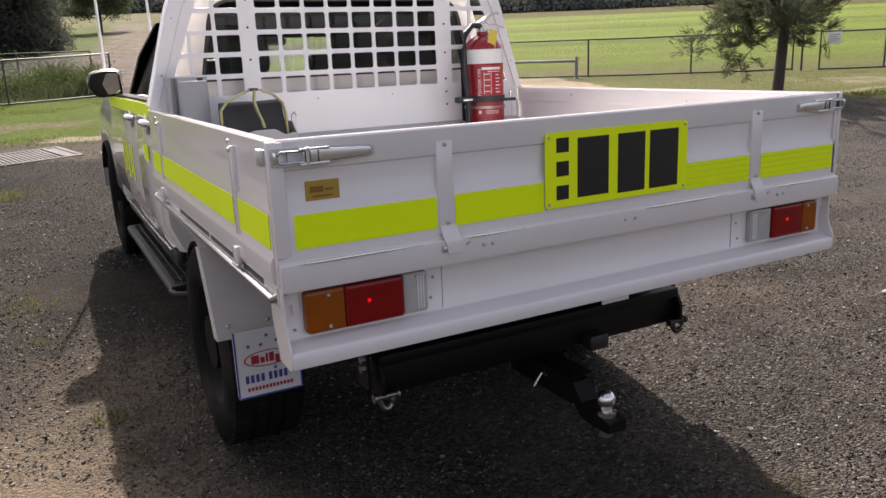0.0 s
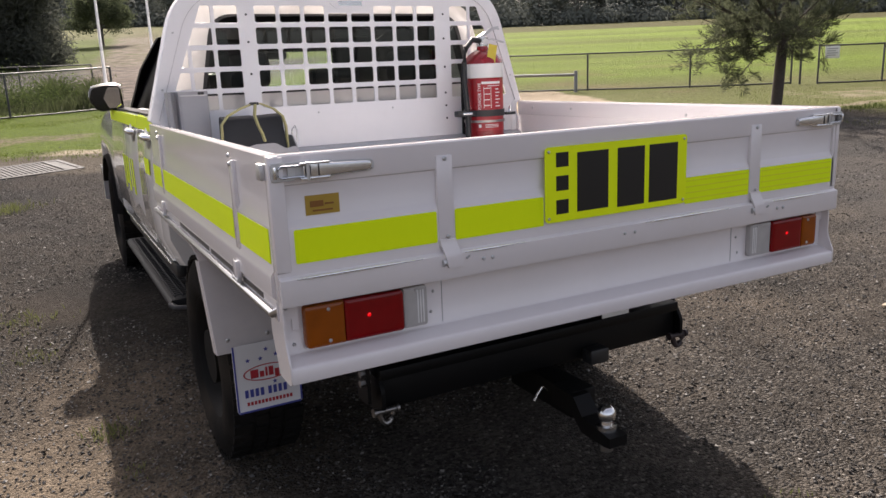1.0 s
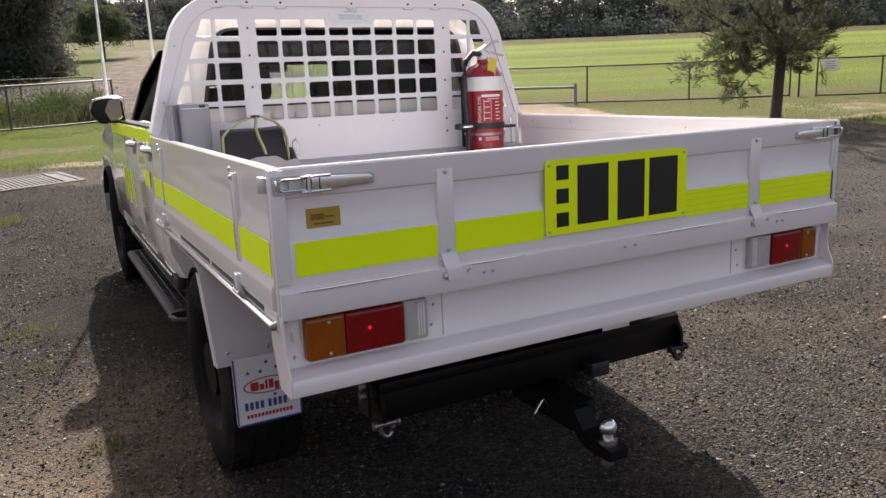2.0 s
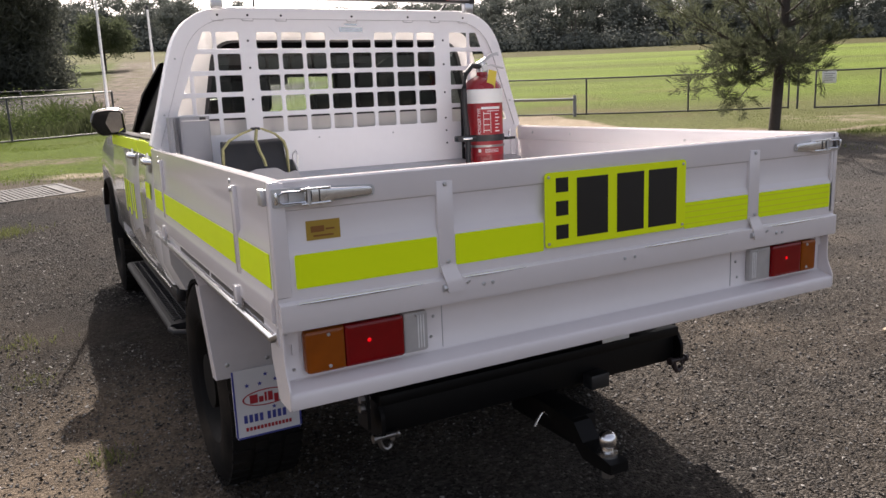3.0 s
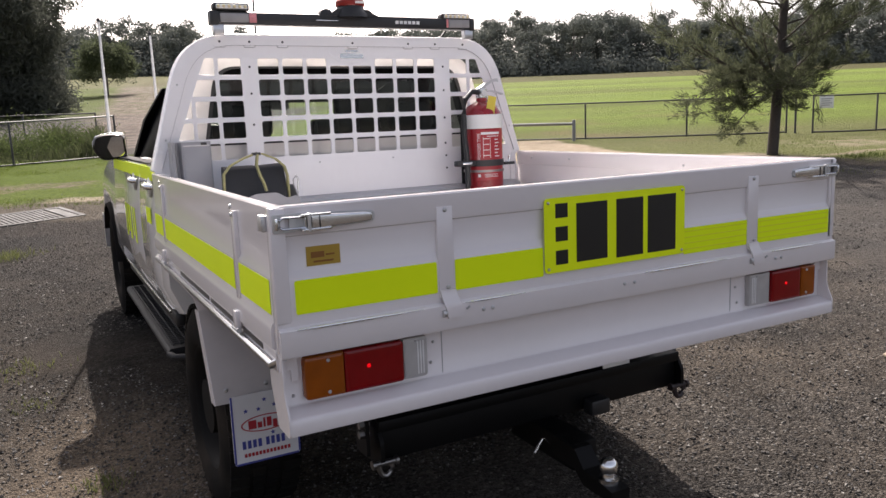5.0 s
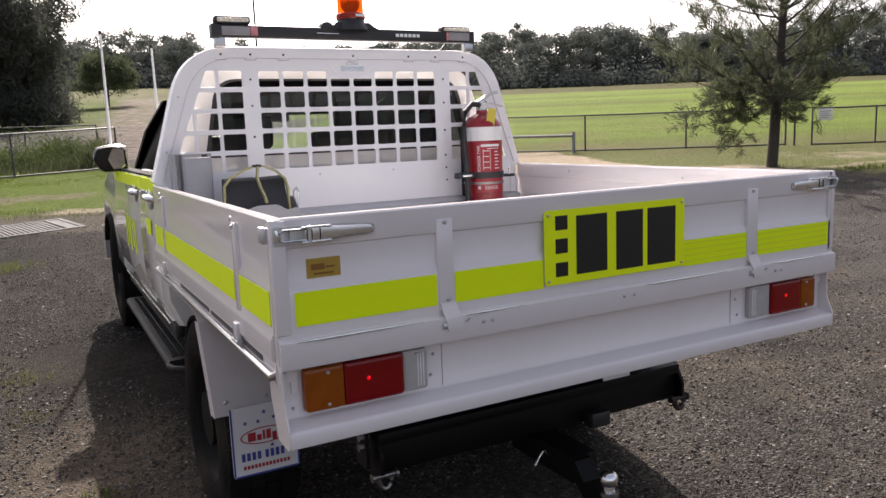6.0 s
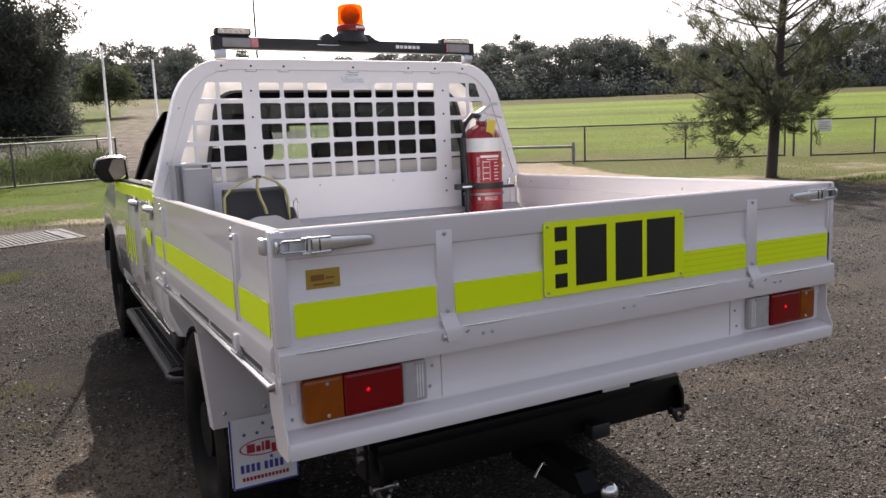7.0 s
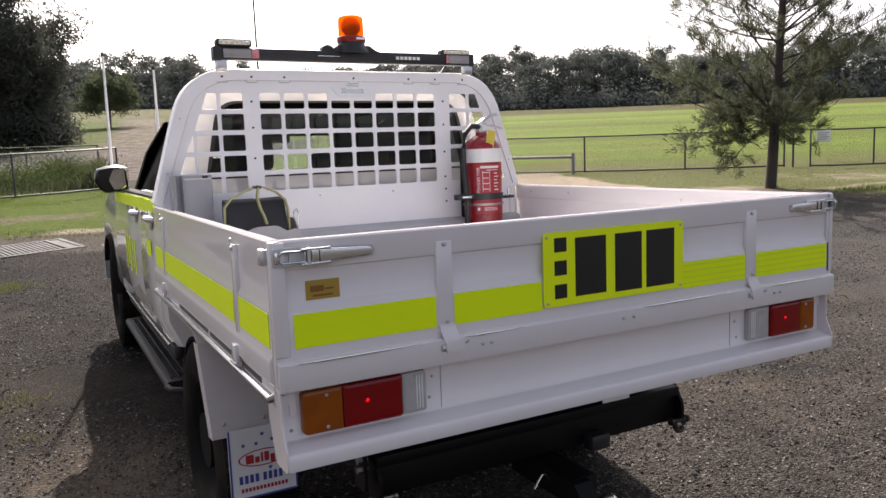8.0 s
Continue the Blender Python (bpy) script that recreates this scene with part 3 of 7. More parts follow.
def build_tailgate():
    # folded section: top rail, sunk upper panel, tape flat, rounded lower bead
    recess = [(0.0, 1.176), (0.002, 1.17), (0.0075, 1.167), (0.008, 1.096), (0.0065, 1.0925), (0.001, 1.079)]
    outer = [(0.03, TOP), (0.004, TOP), (0.0, TOP - 0.004)] + recess + [(0.0, 1.076), (0.0, 0.985), (-0.0005, 0.9765), (-0.002, 0.975), (-0.011, 0.9725), (-0.0127, 0.9705),
             (-0.013, 0.962), (-0.013, 0.918), (-0.010, 0.912), (0.03, 0.910)]
    gate = ute_part("tailgate", extrude_x(outer, -W + 0.002, W - 0.002), TRAY, "white folded tailgate with yellow reflective tape, shut")
    for name, x0, x1 in (("end_post", -W, -0.868), ("end_post", 0.884, W), ("rib", -0.516, -0.474), ("rib", 0.507, 0.55)):
        part(name, box(x0, x1, -0.0025, 0.02, 0.986, 1.2 if name == "rib" else TOP - 0.004, 0.002), TRAY, gate)
    # polished strips added on the lower fold to stand in for its glint
    for x0, x1 in ((-0.862, -0.56), (-0.455, -0.28), (0.1, 0.42), (0.6, 0.84)):
        part("glint_strip", tube(bmesh.new(), [(x0, -0.0128, 0.9708), (x0 + 0.05, -0.0134, 0.971), (x1 - 0.12, -0.0134, 0.971), (x1, -0.0118, 0.9702)], [0.0014, 0.0034, 0.0032, 0.0008], 12), POLISHED, gate, "polished strip added for the glint on the fold")
    for x0, x1 in ((-0.857, -0.520), (-0.472, -0.2215), (0.2535, 0.505), (0.552, 0.874)):
        part("reflective_stripe", sheet(rounded([(x0, 1.001), (x1, 1.001), (x1, 1.074), (x0, 1.074)], 0.004, 2), [], 0.001, Matrix.Translation((0, -0.0012, 0)) @ UPRIGHT), FLUORO, gate,
             "fluorescent yellow reflective tape")
    # fine embossed lines of the right-hand tapes
    for x0, x1 in ((0.2535, 0.505), (0.552, 0.874)):
        for k in range(4):
            z = 1.013 + 0.0165 * k
            part("tape_line", box(x0 + 0.003, x1 - 0.003, -0.0022, -0.0017, z, z + 0.0028, 0), TAPE_LINE, gate)
    sign = part("fleet_sign", sheet(rounded([(-0.2195, 1.0065), (0.2505, 1.0065), (0.2505, 1.194), (-0.2195, 1.194)], 0.012), [], 0.002,
                                    Matrix.Translation((0, -0.0055, 0)) @ UPRIGHT, 0.0004), SIGN, gate, "yellow sign sheet riveted to the tailgate")
    flat_bars("print_bar", ((-0.122, -0.022, 1.026, 1.176), (0.008, 0.1, 1.022, 1.176), (0.116, 0.217, 1.022, 1.176), (-0.187, -0.149, 1.144, 1.18),
                            (-0.187, -0.149, 1.085, 1.122), (-0.187, -0.149, 1.026, 1.062)), -0.0067, BLACK_INK, sign)
    bolts("rivet", [(x, -0.0066, z) for x in (-0.209, 0.24) for z in (1.017, 1.183)], 0.004, sign)
    decal = part("maker_decal", box(-0.825, -0.749, 0.0062, 0.0076, 1.1, 1.142, 0.0004, 1), GOLD, gate, "small gold maker's decal")
    flat_bars("print_bar", ((-0.815, -0.785, 1.117, 1.13), (-0.782, -0.762, 1.12, 1.124), (-0.81, -0.765, 1.107, 1.111)), 0.0061, GOLD_INK, decal)
    for mid in (-0.495, 0.529):
        strap = [[(mid + dx - hw, y0, z), (mid + dx + hw, y0, z), (mid + dx + hw, y0 + 0.005, z), (mid + dx - hw, y0 + 0.005, z)]
                 for dx, hw, y0, z in ((0.0, 0.0205, -0.0072, 1.006), (0.002, 0.0205, -0.0085, 0.994), (0.006, 0.0215, -0.0165, 0.976), (0.011, 0.0225, -0.0185, 0.962), (0.013, 0.0225, -0.0185, 0.946), (0.013, 0.019, -0.0178, 0.9395))]
        hinge = part("hinge", loft(bmesh.new(), strap), TRAY, gate, "white hinge strap cranked over the lower bead")
        part("hinge_pin", lathe(bmesh.new(), [(0.004, -0.034), (0.0085, -0.033), (0.0085, -0.026), (0.006, -0.0245), (0.004, -0.02)], (mid + 0.012, -0.0145, 0.953), "x", 12), STEEL, hinge)
        bolts("bolt", [(mid, -0.003, 1.193), (mid, -0.0075, 1.013)], 0.0055, gate)
        bolts("bolt", [(mid + 0.09, -0.0135, 0.948), (mid + 0.115, -0.0135, 0.948)], 0.005, gate)
        bolts("rivet", [(mid + 0.045, -0.0135, 0.957), (mid + 0.05, -0.0135, 0.96)], 0.0028, gate)
    bolts("bolt", [(0.03, -0.0135, 0.95), (0.065, -0.0135, 0.95)], 0.0045, gate)
    # over-centre latches at both top corners: back plate, clasp, tapering lever, wire loop and keeper
    for s in (-1, 1):
        tip = 0.668 if s < 0 else 0.696
        plate = rounded([(s * 0.846, 1.1795), (s * tip, 1.184), (s * tip, 1.208), (s * 0.846, 1.2155)], [0.004, 0.011, 0.011, 0.004], 5)
        latch = part("latch", sheet(plate, [], 0.002, Matrix.Translation((0, -0.0018, 0)) @ UPRIGHT, 0.0004), STEEL, gate, "bright zinc over-centre latch, closed")
        lever = []
        for x, zc, hz, y0, y1 in ((0.83, 1.197, 0.0165, -0.017, -0.004), (0.812, 1.197, 0.017, -0.021, -0.004), (0.785, 1.1965, 0.0155, -0.02, -0.005), (0.76, 1.196, 0.0135, -0.0165, -0.005),
                                  (0.72, 1.196, 0.0118, -0.0125, -0.004), (0.69, 1.1958, 0.0108, -0.0105, -0.003), (0.68, 1.1958, 0.009, -0.0095, -0.003), (0.676, 1.1958, 0.006, -0.0085, -0.003)):
            x = max(x, 0.76 - (0.76 - x) * (0.76 - tip) / 0.092)
            lever.append([(s * x, b_, c_) for b_, c_ in rounded([(y1, zc - hz), (y0, zc - hz), (y0, zc + hz), (y1, zc + hz)], 0.0045, 3)])
        part("latch_lever", loft(bmesh.new(), lever), CHROME, latch, "polished tapering lever")
        for z in (1.1815, 1.2125):
            part("clasp_cheek", sheet(rounded([(s * 0.838, -0.024), (s * 0.775, -0.021), (s * 0.765, -0.004), (s * 0.838, -0.004)], 0.004, 3), [], 0.003, Matrix.Translation((0, 0, z)), 0.0006), CHROME, latch)
        part("clasp_slot", box(*sorted((s * 0.8275, s * 0.8155)), -0.0222, -0.019, 1.187, 1.2085, 0.001), BLACK, latch)
        part("clasp_slot", box(*sorted((s * 0.8, s * 0.7975)), -0.0222, -0.019, 1.185, 1.2095, 0.0008), BLACK, latch)
        part("clasp_pin", lathe(bmesh.new(), [(0.003, -0.019), (0.0045, -0.0185), (0.0045, 0.0185), (0.003, 0.019)], (s * 0.822, -0.0205, 1.197), "z", 10), STEEL, latch)
        part("latch_loop", tube(bmesh.new(), [(s * 0.822, -0.0165, 1.2085), (s * 0.876, -0.0145, 1.2095), (s * 0.883, -0.014, 1.205), (s * 0.883, -0.014, 1.19), (s * 0.876, -0.0145, 1.1855),
                                              (s * 0.822, -0.0165, 1.1865)], 0.0022), CHROME, latch)
        part("latch_keeper", sheet(rounded([(s * 0.895, 1.179), (s * 0.848, 1.179), (s * 0.848, 1.216), (s * 0.895, 1.216)], 0.004, 3), [rounded([(s * 0.884, 1.187), (s * 0.86, 1.187), (s * 0.86, 1.208), (s * 0.884, 1.208)], 0.003, 3)], 0.006, Matrix.Translation((0, -0.0055, 0)) @ UPRIGHT, 0.001), STEEL, latch)
        part("keeper_hook", box(*sorted((s * 0.893, s * 0.887)), -0.019, -0.007, 1.185, 1.21, 0.002), CHROME, latch)
        bolts("rivet", [(s * (tip + 0.005), -0.003, 1.203), (s * (tip + 0.005), -0.003, 1.189)], 0.0026, latch)
    return gate


def build_tray():
    bed = ute_part("tray_floor", box(-W + 0.02, W - 0.02, 0.03, HB, FLOOR - 0.03, FLOOR, 0.002), BED_ALU, "ribbed aluminium tray floor")
    for k in range(12):
        x = -0.8 + k * 0.1455
        part("floor_rib", box(x - 0.012, x + 0.012, 0.035, HB - 0.03, FLOOR, FLOOR + 0.005, 0.002, 1), BED_ALU, bed).matrix_parent_inverse = Matrix.Identity(4)
    # sides: same folded section as the tailgate, turned
    for s, label in ((-1, "white folded side gate with yellow tape, shut"), (1, "white folded side gate, shut")):
        prof = [(s * (W - q), z) for q, z in ((0.03, TOP), (0.011, TOP), (0.007, TOP - 0.004), (0.0065, 1.172), (0.0065, 1.166), (0.007, 1.096), (0.0005, 1.082), (0.0, 1.079),
                                              (0.0, 0.988), (-0.006, 0.978), (-0.008, 0.968), (-0.008, 0.93), (0.0, 0.924), (0.03, 0.922))]
        side = ute_part("side_gate", extrude_y(prof, 0.024, HB - 0.01), TRAY, label)
        part("inner_rail", box(*sorted((s * (W - 0.036), s * (W - 0.0285))), 0.03, HB - 0.02, 1.165, TOP - 0.003, 0.003), TRAY, side)
        part("inner_foot", box(*sorted((s * (W - 0.034), s * (W - 0.0285))), 0.03, HB - 0.02, FLOOR + 0.006, 1.082, 0.003), TRAY, side)
        part("end_post", box(*sorted((s * (W + 0.001), s * (W - 0.025))), 0.0, 0.024, 0.922, TOP - 0.001, 0.003), TRAY, side)
        for y in (0.325, 1.48):
            part("rib", box(*sorted((s * (W + 0.003), s * (W - 0.012))), y - 0.018, y + 0.018, 0.95, 1.2, 0.002), TRAY, side)
            hinge = part("hinge", box(*sorted((s * (W + 0.018), s * (W + 0.004))), y - 0.018, y + 0.018, 0.905, 0.955, 0.004), TRAY, side, "white side hinge")
            part("hinge_pin", lathe(bmesh.new(), [(0.006, -0.026), (0.006, 0.026)], (s * (W + 0.014), y, 0.908), "y", 12), STEEL, hinge)
            bolts("bolt", [(s * (W + 0.0035), y, z) for z in (1.21, 1.19)], 0.006, side, "x", deep=0.005 * (-s))
        for y0, y1 in ((0.035, 0.3), (0.355, 1.455), (1.505, 1.7)):
            part("reflective_stripe", sheet([(y0, 1.001), (y1, 1.001), (y1, 1.076), (y0, 1.076)], [], 0.001, Matrix.Translation((s * (W + 0.0012), 0, 0)) @ SIDEWAYS), FLUORO, side,
                 "fluorescent yellow reflective tape")
        bolts("bolt", [(s * (W - 0.037), y, z) for y, z in ((1.6, 1.2), (1.3, 1.2), (0.6, 1.19))], 0.006, side, "x", deep=0.004 * s)
        if s < 0:
            part("latch_keeper", box(-W - 0.012, -W, 0.02, 0.05, 1.18, 1.215, 0.003), STEEL, side)
        # coaming below the gate and its tie rail
        rail = ute_part("coaming_rail", extrude_y([(s * (W - q), z) for q, z in ((0.02, 0.92), (0.002, 0.92), (0.0, 0.917), (0.0, 0.878), (0.002, 0.875), (0.03, 0.875), (0.03, 0.85), (0.045, 0.85), (0.045, 0.92))],
                                                  0.026, HB), TRAY, "white coaming rail under the side gate")
        part("tie_rail", tube(bmesh.new(), [(s * (W - 0.02), 0.03, 0.905), (s * (W + 0.006), 0.04, 0.89), (s * (W + 0.008), 1.72, 0.89), (s * (W - 0.02), 1.735, 0.9)], 0.009, 10), ALU, rail, "bare aluminium tie rail")
        # no slots are cut: dark strips carry their shade in the colour
        for y0, y1 in ((0.13, 0.31), (0.345, 0.69), (0.72, 1.2)):
            part("slot_shade_strip", box(*sorted((s * (W + 0.0015), s * (W - 0.002))), y0, y1, 0.902, 0.9155, 0.0008, 1), SLOT_SHADE, rail, "dark strip above the tie rail, a slot's shade in colour")
    # rear skirt: lamp panel, sloping ledge and bottom lip
    prof = [(0.04, 0.915), (0.032, 0.912), (0.031, 0.7945), (0.029, 0.7915), (0.026, 0.7905), (-0.013, 0.7795), (-0.018, 0.7775), (-0.0205, 0.774), (-0.0205, 0.7445), (-0.0195, 0.7415), (-0.016, 0.74), (0.06, 0.74), (0.06, 0.915)]
    skirt = ute_part("rear_skirt", extrude_x(prof, -W + 0.008, W - 0.018), TRAY, "white rear lamp panel with a folded lip")
    for s in (-1, 1):
        part("skirt_end", sheet(rounded([(-0.0215, 0.739), (0.06, 0.739), (0.10, 0.83), (0.10, 0.921), (0.003, 0.921), (0.001, 0.83), (-0.0215, 0.784)], [0.012, 0.004, 0.004, 0.001, 0.001, 0.02, 0.006], 3), [], 0.004, Matrix.Translation((-W + 0.006 if s < 0 else W - 0.016, 0, 0)) @ SIDEWAYS), TRAY, skirt)
    part("seam", box(-0.4994, -0.4986, 0.0295, 0.0325, 0.797, 0.91, 0), GREY, skirt)
    part("seam", box(0.4786, 0.4794, 0.0295, 0.0325, 0.797, 0.91, 0), GREY, skirt)
    bolts("rivet", [(-0.53, 0.0315, 0.91), (-0.522, 0.0315, 0.877), (-0.53, 0.0315, 0.828), (-0.872, 0.0315, 0.9), (-0.868, 0.0315, 0.815), (0.515, 0.0315, 0.908), (0.5, 0.0315, 0.868), (0.508, 0.0315, 0.82), (0.83, 0.0315, 0.908), (0.852, 0.0315, 0.812)], 0.004, skirt)
    for s, (outer, mid, inner, end) in ((-1, (0.846, 0.754, 0.609, 0.545)), (1, (0.837, 0.768, 0.634, 0.543))):
        lamp = ute_part("tail_lamp", box(*sorted((s * (outer - 0.002), s * (end + 0.002))), 0.018, 0.036, 0.805, 0.9, 0.006), BLACK, "rectangular amber, red and clear tail lamp with rounded ends")

        def shell(x_out, x_in, face, round_out, round_in):
            loop = [(s * x_out, 0.8035), (s * x_in, 0.8035), (s * x_in, 0.901), (s * x_out, 0.901)]
            radii = [round_out, round_in, round_in, round_out]
            plan = rounded(loop, radii, 5)
            cx, cz = sum(q[0] for q in plan) / len(plan), sum(q[1] for q in plan) / len(plan)

            def at(y, shrink):
                return [(cx + (x - cx) * (1 - shrink / abs(x_out - x_in) * 2), y, cz + (z - cz) * (1 - shrink / 0.049)) for x, z in plan]
            return loft(bmesh.new(), [at(0.03, 0.0), at(face + 0.007, 0.0), at(face + 0.002, 0.0012), at(face, 0.004), at(face - 0.0006, 0.012)])
        part("red_lens", shell(mid - 0.0003, inner, 0.008, 0.001, 0.009), RED_LENS, lamp, "red lens")
        part("amber_lens", shell(outer, mid + 0.0003, 0.008, 0.011, 0.001), AMBER_LENS, lamp, "amber lens")
        part("clear_lens", shell(inner - 0.001, end, 0.014, 0.002, 0.008), LENS_WHITE, lamp, "clear reversing lens")
        for k in range(3):
            x = end + 0.01 + k * 0.007
            part("lens_rib", box(*sorted((s * x, s * (x + 0.0035))), 0.0125, 0.0145, 0.812, 0.892, 0.0008, 1), LENS_RIB, lamp)
        part("lit_diode", lathe(bmesh.new(), [(0.002, 0.0048), (0.0042, 0.0054), (0.005, 0.0072)], (s * 0.697, 0, 0.858), "y", 10), LED_RED, lamp, "lit red diode")
        bolts("screw", [(s * 0.792, 0.0082, 0.888), (s * 0.792, 0.0082, 0.816)], 0.0042, lamp)
        bolts("screw", [(s * (end + 0.03), 0.0142, 0.892)], 0.0036, lamp)


def build_headboard():
    def side_x(z):
        return 0.8155 - (z - 1.4835) * 0.29
    foot = [(0.862, 0.99), (0.862, 1.222), (side_x(1.24), 1.24), (side_x(1.784), 1.784)]
    curve = rounded(foot + [(-x, z) for x, z in foot[::-1]], [0.001, 0.002, 0.004, 0.19, 0.19, 0.004, 0.002, 0.001], 10)
    holes = []
    rows = [(1.268 + 0.0873 * k, 1.337 + 0.0873 * k) for k in range(5)]
    for z0, z1 in rows:
        for c in range(8):
            x0 = -0.4275 + c * 0.1075
            top = z1 - (0.03 if z1 > 1.68 and c in (3, 4) else 0.0)
            holes.append(rounded([(x0, z0), (x0 + 0.0925, z0), (x0 + 0.0925, top), (x0, top)], 0.011, 3))
        for s in (-1, 1):
            lim0, lim1 = 0.65 + (1.6758 - z0) * 0.393, 0.65 + (1.6758 - z1) * 0.393
            slat = lim1 > 0.714
            for a, b in ((0.497, 0.593), (0.607, 0.697 if slat else 0.72), (0.711, 0.83)):
                if min(b, lim1) - a < 0.003:
                    continue
                p = [(a, z0), (min(b, lim0), z0), (min(b, lim1), z1), (a, z1)]
                q = [(s * x, z) for x, z in p]
                holes.append(rounded(q if s > 0 else q[::-1], 0.008 if p[2][0] - a > 0.02 else 0.0012, 3))
    board = ute_part("headboard", sheet(curve, holes, 0.004, Matrix.Translation((0, HB, 0)) @ UPRIGHT, 0.0008), HEAD_WHITE, "white sheet-metal headboard with a punched window grid")
    # folded rim round the outer edge
    rim_out = curve
    inner = [(0.83, 0.99), (0.83, 1.222), (side_x(1.24) - 0.034, 1.24), (side_x(1.784) - 0.05, 1.738)]
    rim_in = rounded(inner + [(-x, z) for x, z in inner[::-1]], [0.001, 0.002, 0.004, 0.16, 0.16, 0.004, 0.002, 0.001], 10)
    bm = bmesh.new()
    rings = []
    for (xo, zo), (xi, zi) in zip(rim_out, rim_in):
        rings.append([(xo, HB + 0.09, zo), (xo, HB - 0.006, zo), (xo * 0.998, HB - 0.010, zo - 0.002), (xi, HB - 0.010, zi), (xi, HB - 0.004, zi), (xi, HB + 0.0, zi)])
    loft(bm, rings, closed=True)
    part("rim", bm, HEAD_WHITE, board, "folded white rim")
    # shade of the gap under the rim's edge, drawn as a grey line
    part("rim_shade_line", tube(bmesh.new(), [(x, HB - 0.0085, z) for x, z in rim_in if z > 1.23], 0.0015, 6), GAP_SHADE, board, "thin grey line, the rim gap's shade in colour")
    for x in (-0.58, -0.457, -0.315, 0.005, 0.28, 0.42, 0.57):
        part("rim_tab", box(x - 0.022, x + 0.022, HB - 0.0095, HB - 0.003, 1.729, 1.745, 0.003), HEAD_WHITE, board)
        part("rim_shade_line", tube(bmesh.new(), [(x - 0.026, HB - 0.0088, 1.7385), (x - 0.021, HB - 0.0092, 1.7295), (x + 0.021, HB - 0.0092, 1.7295), (x + 0.026, HB - 0.0088, 1.7385)], 0.0013, 6), GAP_SHADE, board)
    bolts("bolt", [(x, HB - 0.0105, 1.752) for x in (-0.58, -0.457, -0.315, 0.005, 0.28, 0.42, 0.57)], 0.0048, board, mat=BLACK)
    bolts("bolt", [(s * x, HB - 0.003, z) for s in (-1, 1) for x, z in ((0.462, 1.65), (0.462, 1.54), (0.462, 1.41), (0.462, 1.29), (0.463, 1.23), (0.464, 1.17))], 0.0048, board, mat=BLACK)
    bolts("bolt", [(s * (side_x(z) - 0.025), HB - 0.0105, z) for s in (-1, 1) for z in (1.58, 1.36, 1.17)] + [(0.18, HB - 0.003, 1.235), (-0.18, HB - 0.003, 1.235)], 0.0042, board)
    # maker's badge: a pressed tab with plain shapes
    badge = part("badge_tab", sheet(rounded([(-0.108, 1.714), (-0.068, 1.672), (0.068, 1.672), (0.108, 1.714)], 0.012, 3), [], 0.003, Matrix.Translation((0, HB - 0.004, 0)) @ UPRIGHT), HEAD_WHITE, board)
    flat_bars("badge_shape", ((-0.055, 0.055, 1.686, 1.706), (-0.03, 0.03, 1.714, 1.722)), HB - 0.006, CHROME, badge)
    # kick plate at the foot and side gussets
    # the plate's grey carries the shaded band along the headboard's foot
    part("kick_plate", extrude_x([(HB - 0.003, 0.99), (HB - 0.055, 0.99), (HB - 0.055, 1.07), (HB - 0.045, 1.082), (HB - 0.003, 1.09)], -0.86, 0.86), KICK, board, "kick plate, greyed for the shaded band at the foot")
    for s in (-1, 1):
        part("gusset", sheet([(HB - 0.002, 0.99), (HB - 0.03, 0.99), (HB - 0.03, 1.15), (HB - 0.002, 1.2)], [], 0.004, Matrix.Translation((s * 0.858, 0, 0)) @ SIDEWAYS), HEAD_WHITE, board)
        part("rear_brace", loft(bmesh.new(), [[(s * (side_x(z) - d), HB + e, z) for d, e in ((0.004, 0.002), (0.004, 0.07), (0.034, 0.07), (0.034, 0.002))] for z in (1.24, 1.4, 1.62)]), HEAD_WHITE, board)
    return board


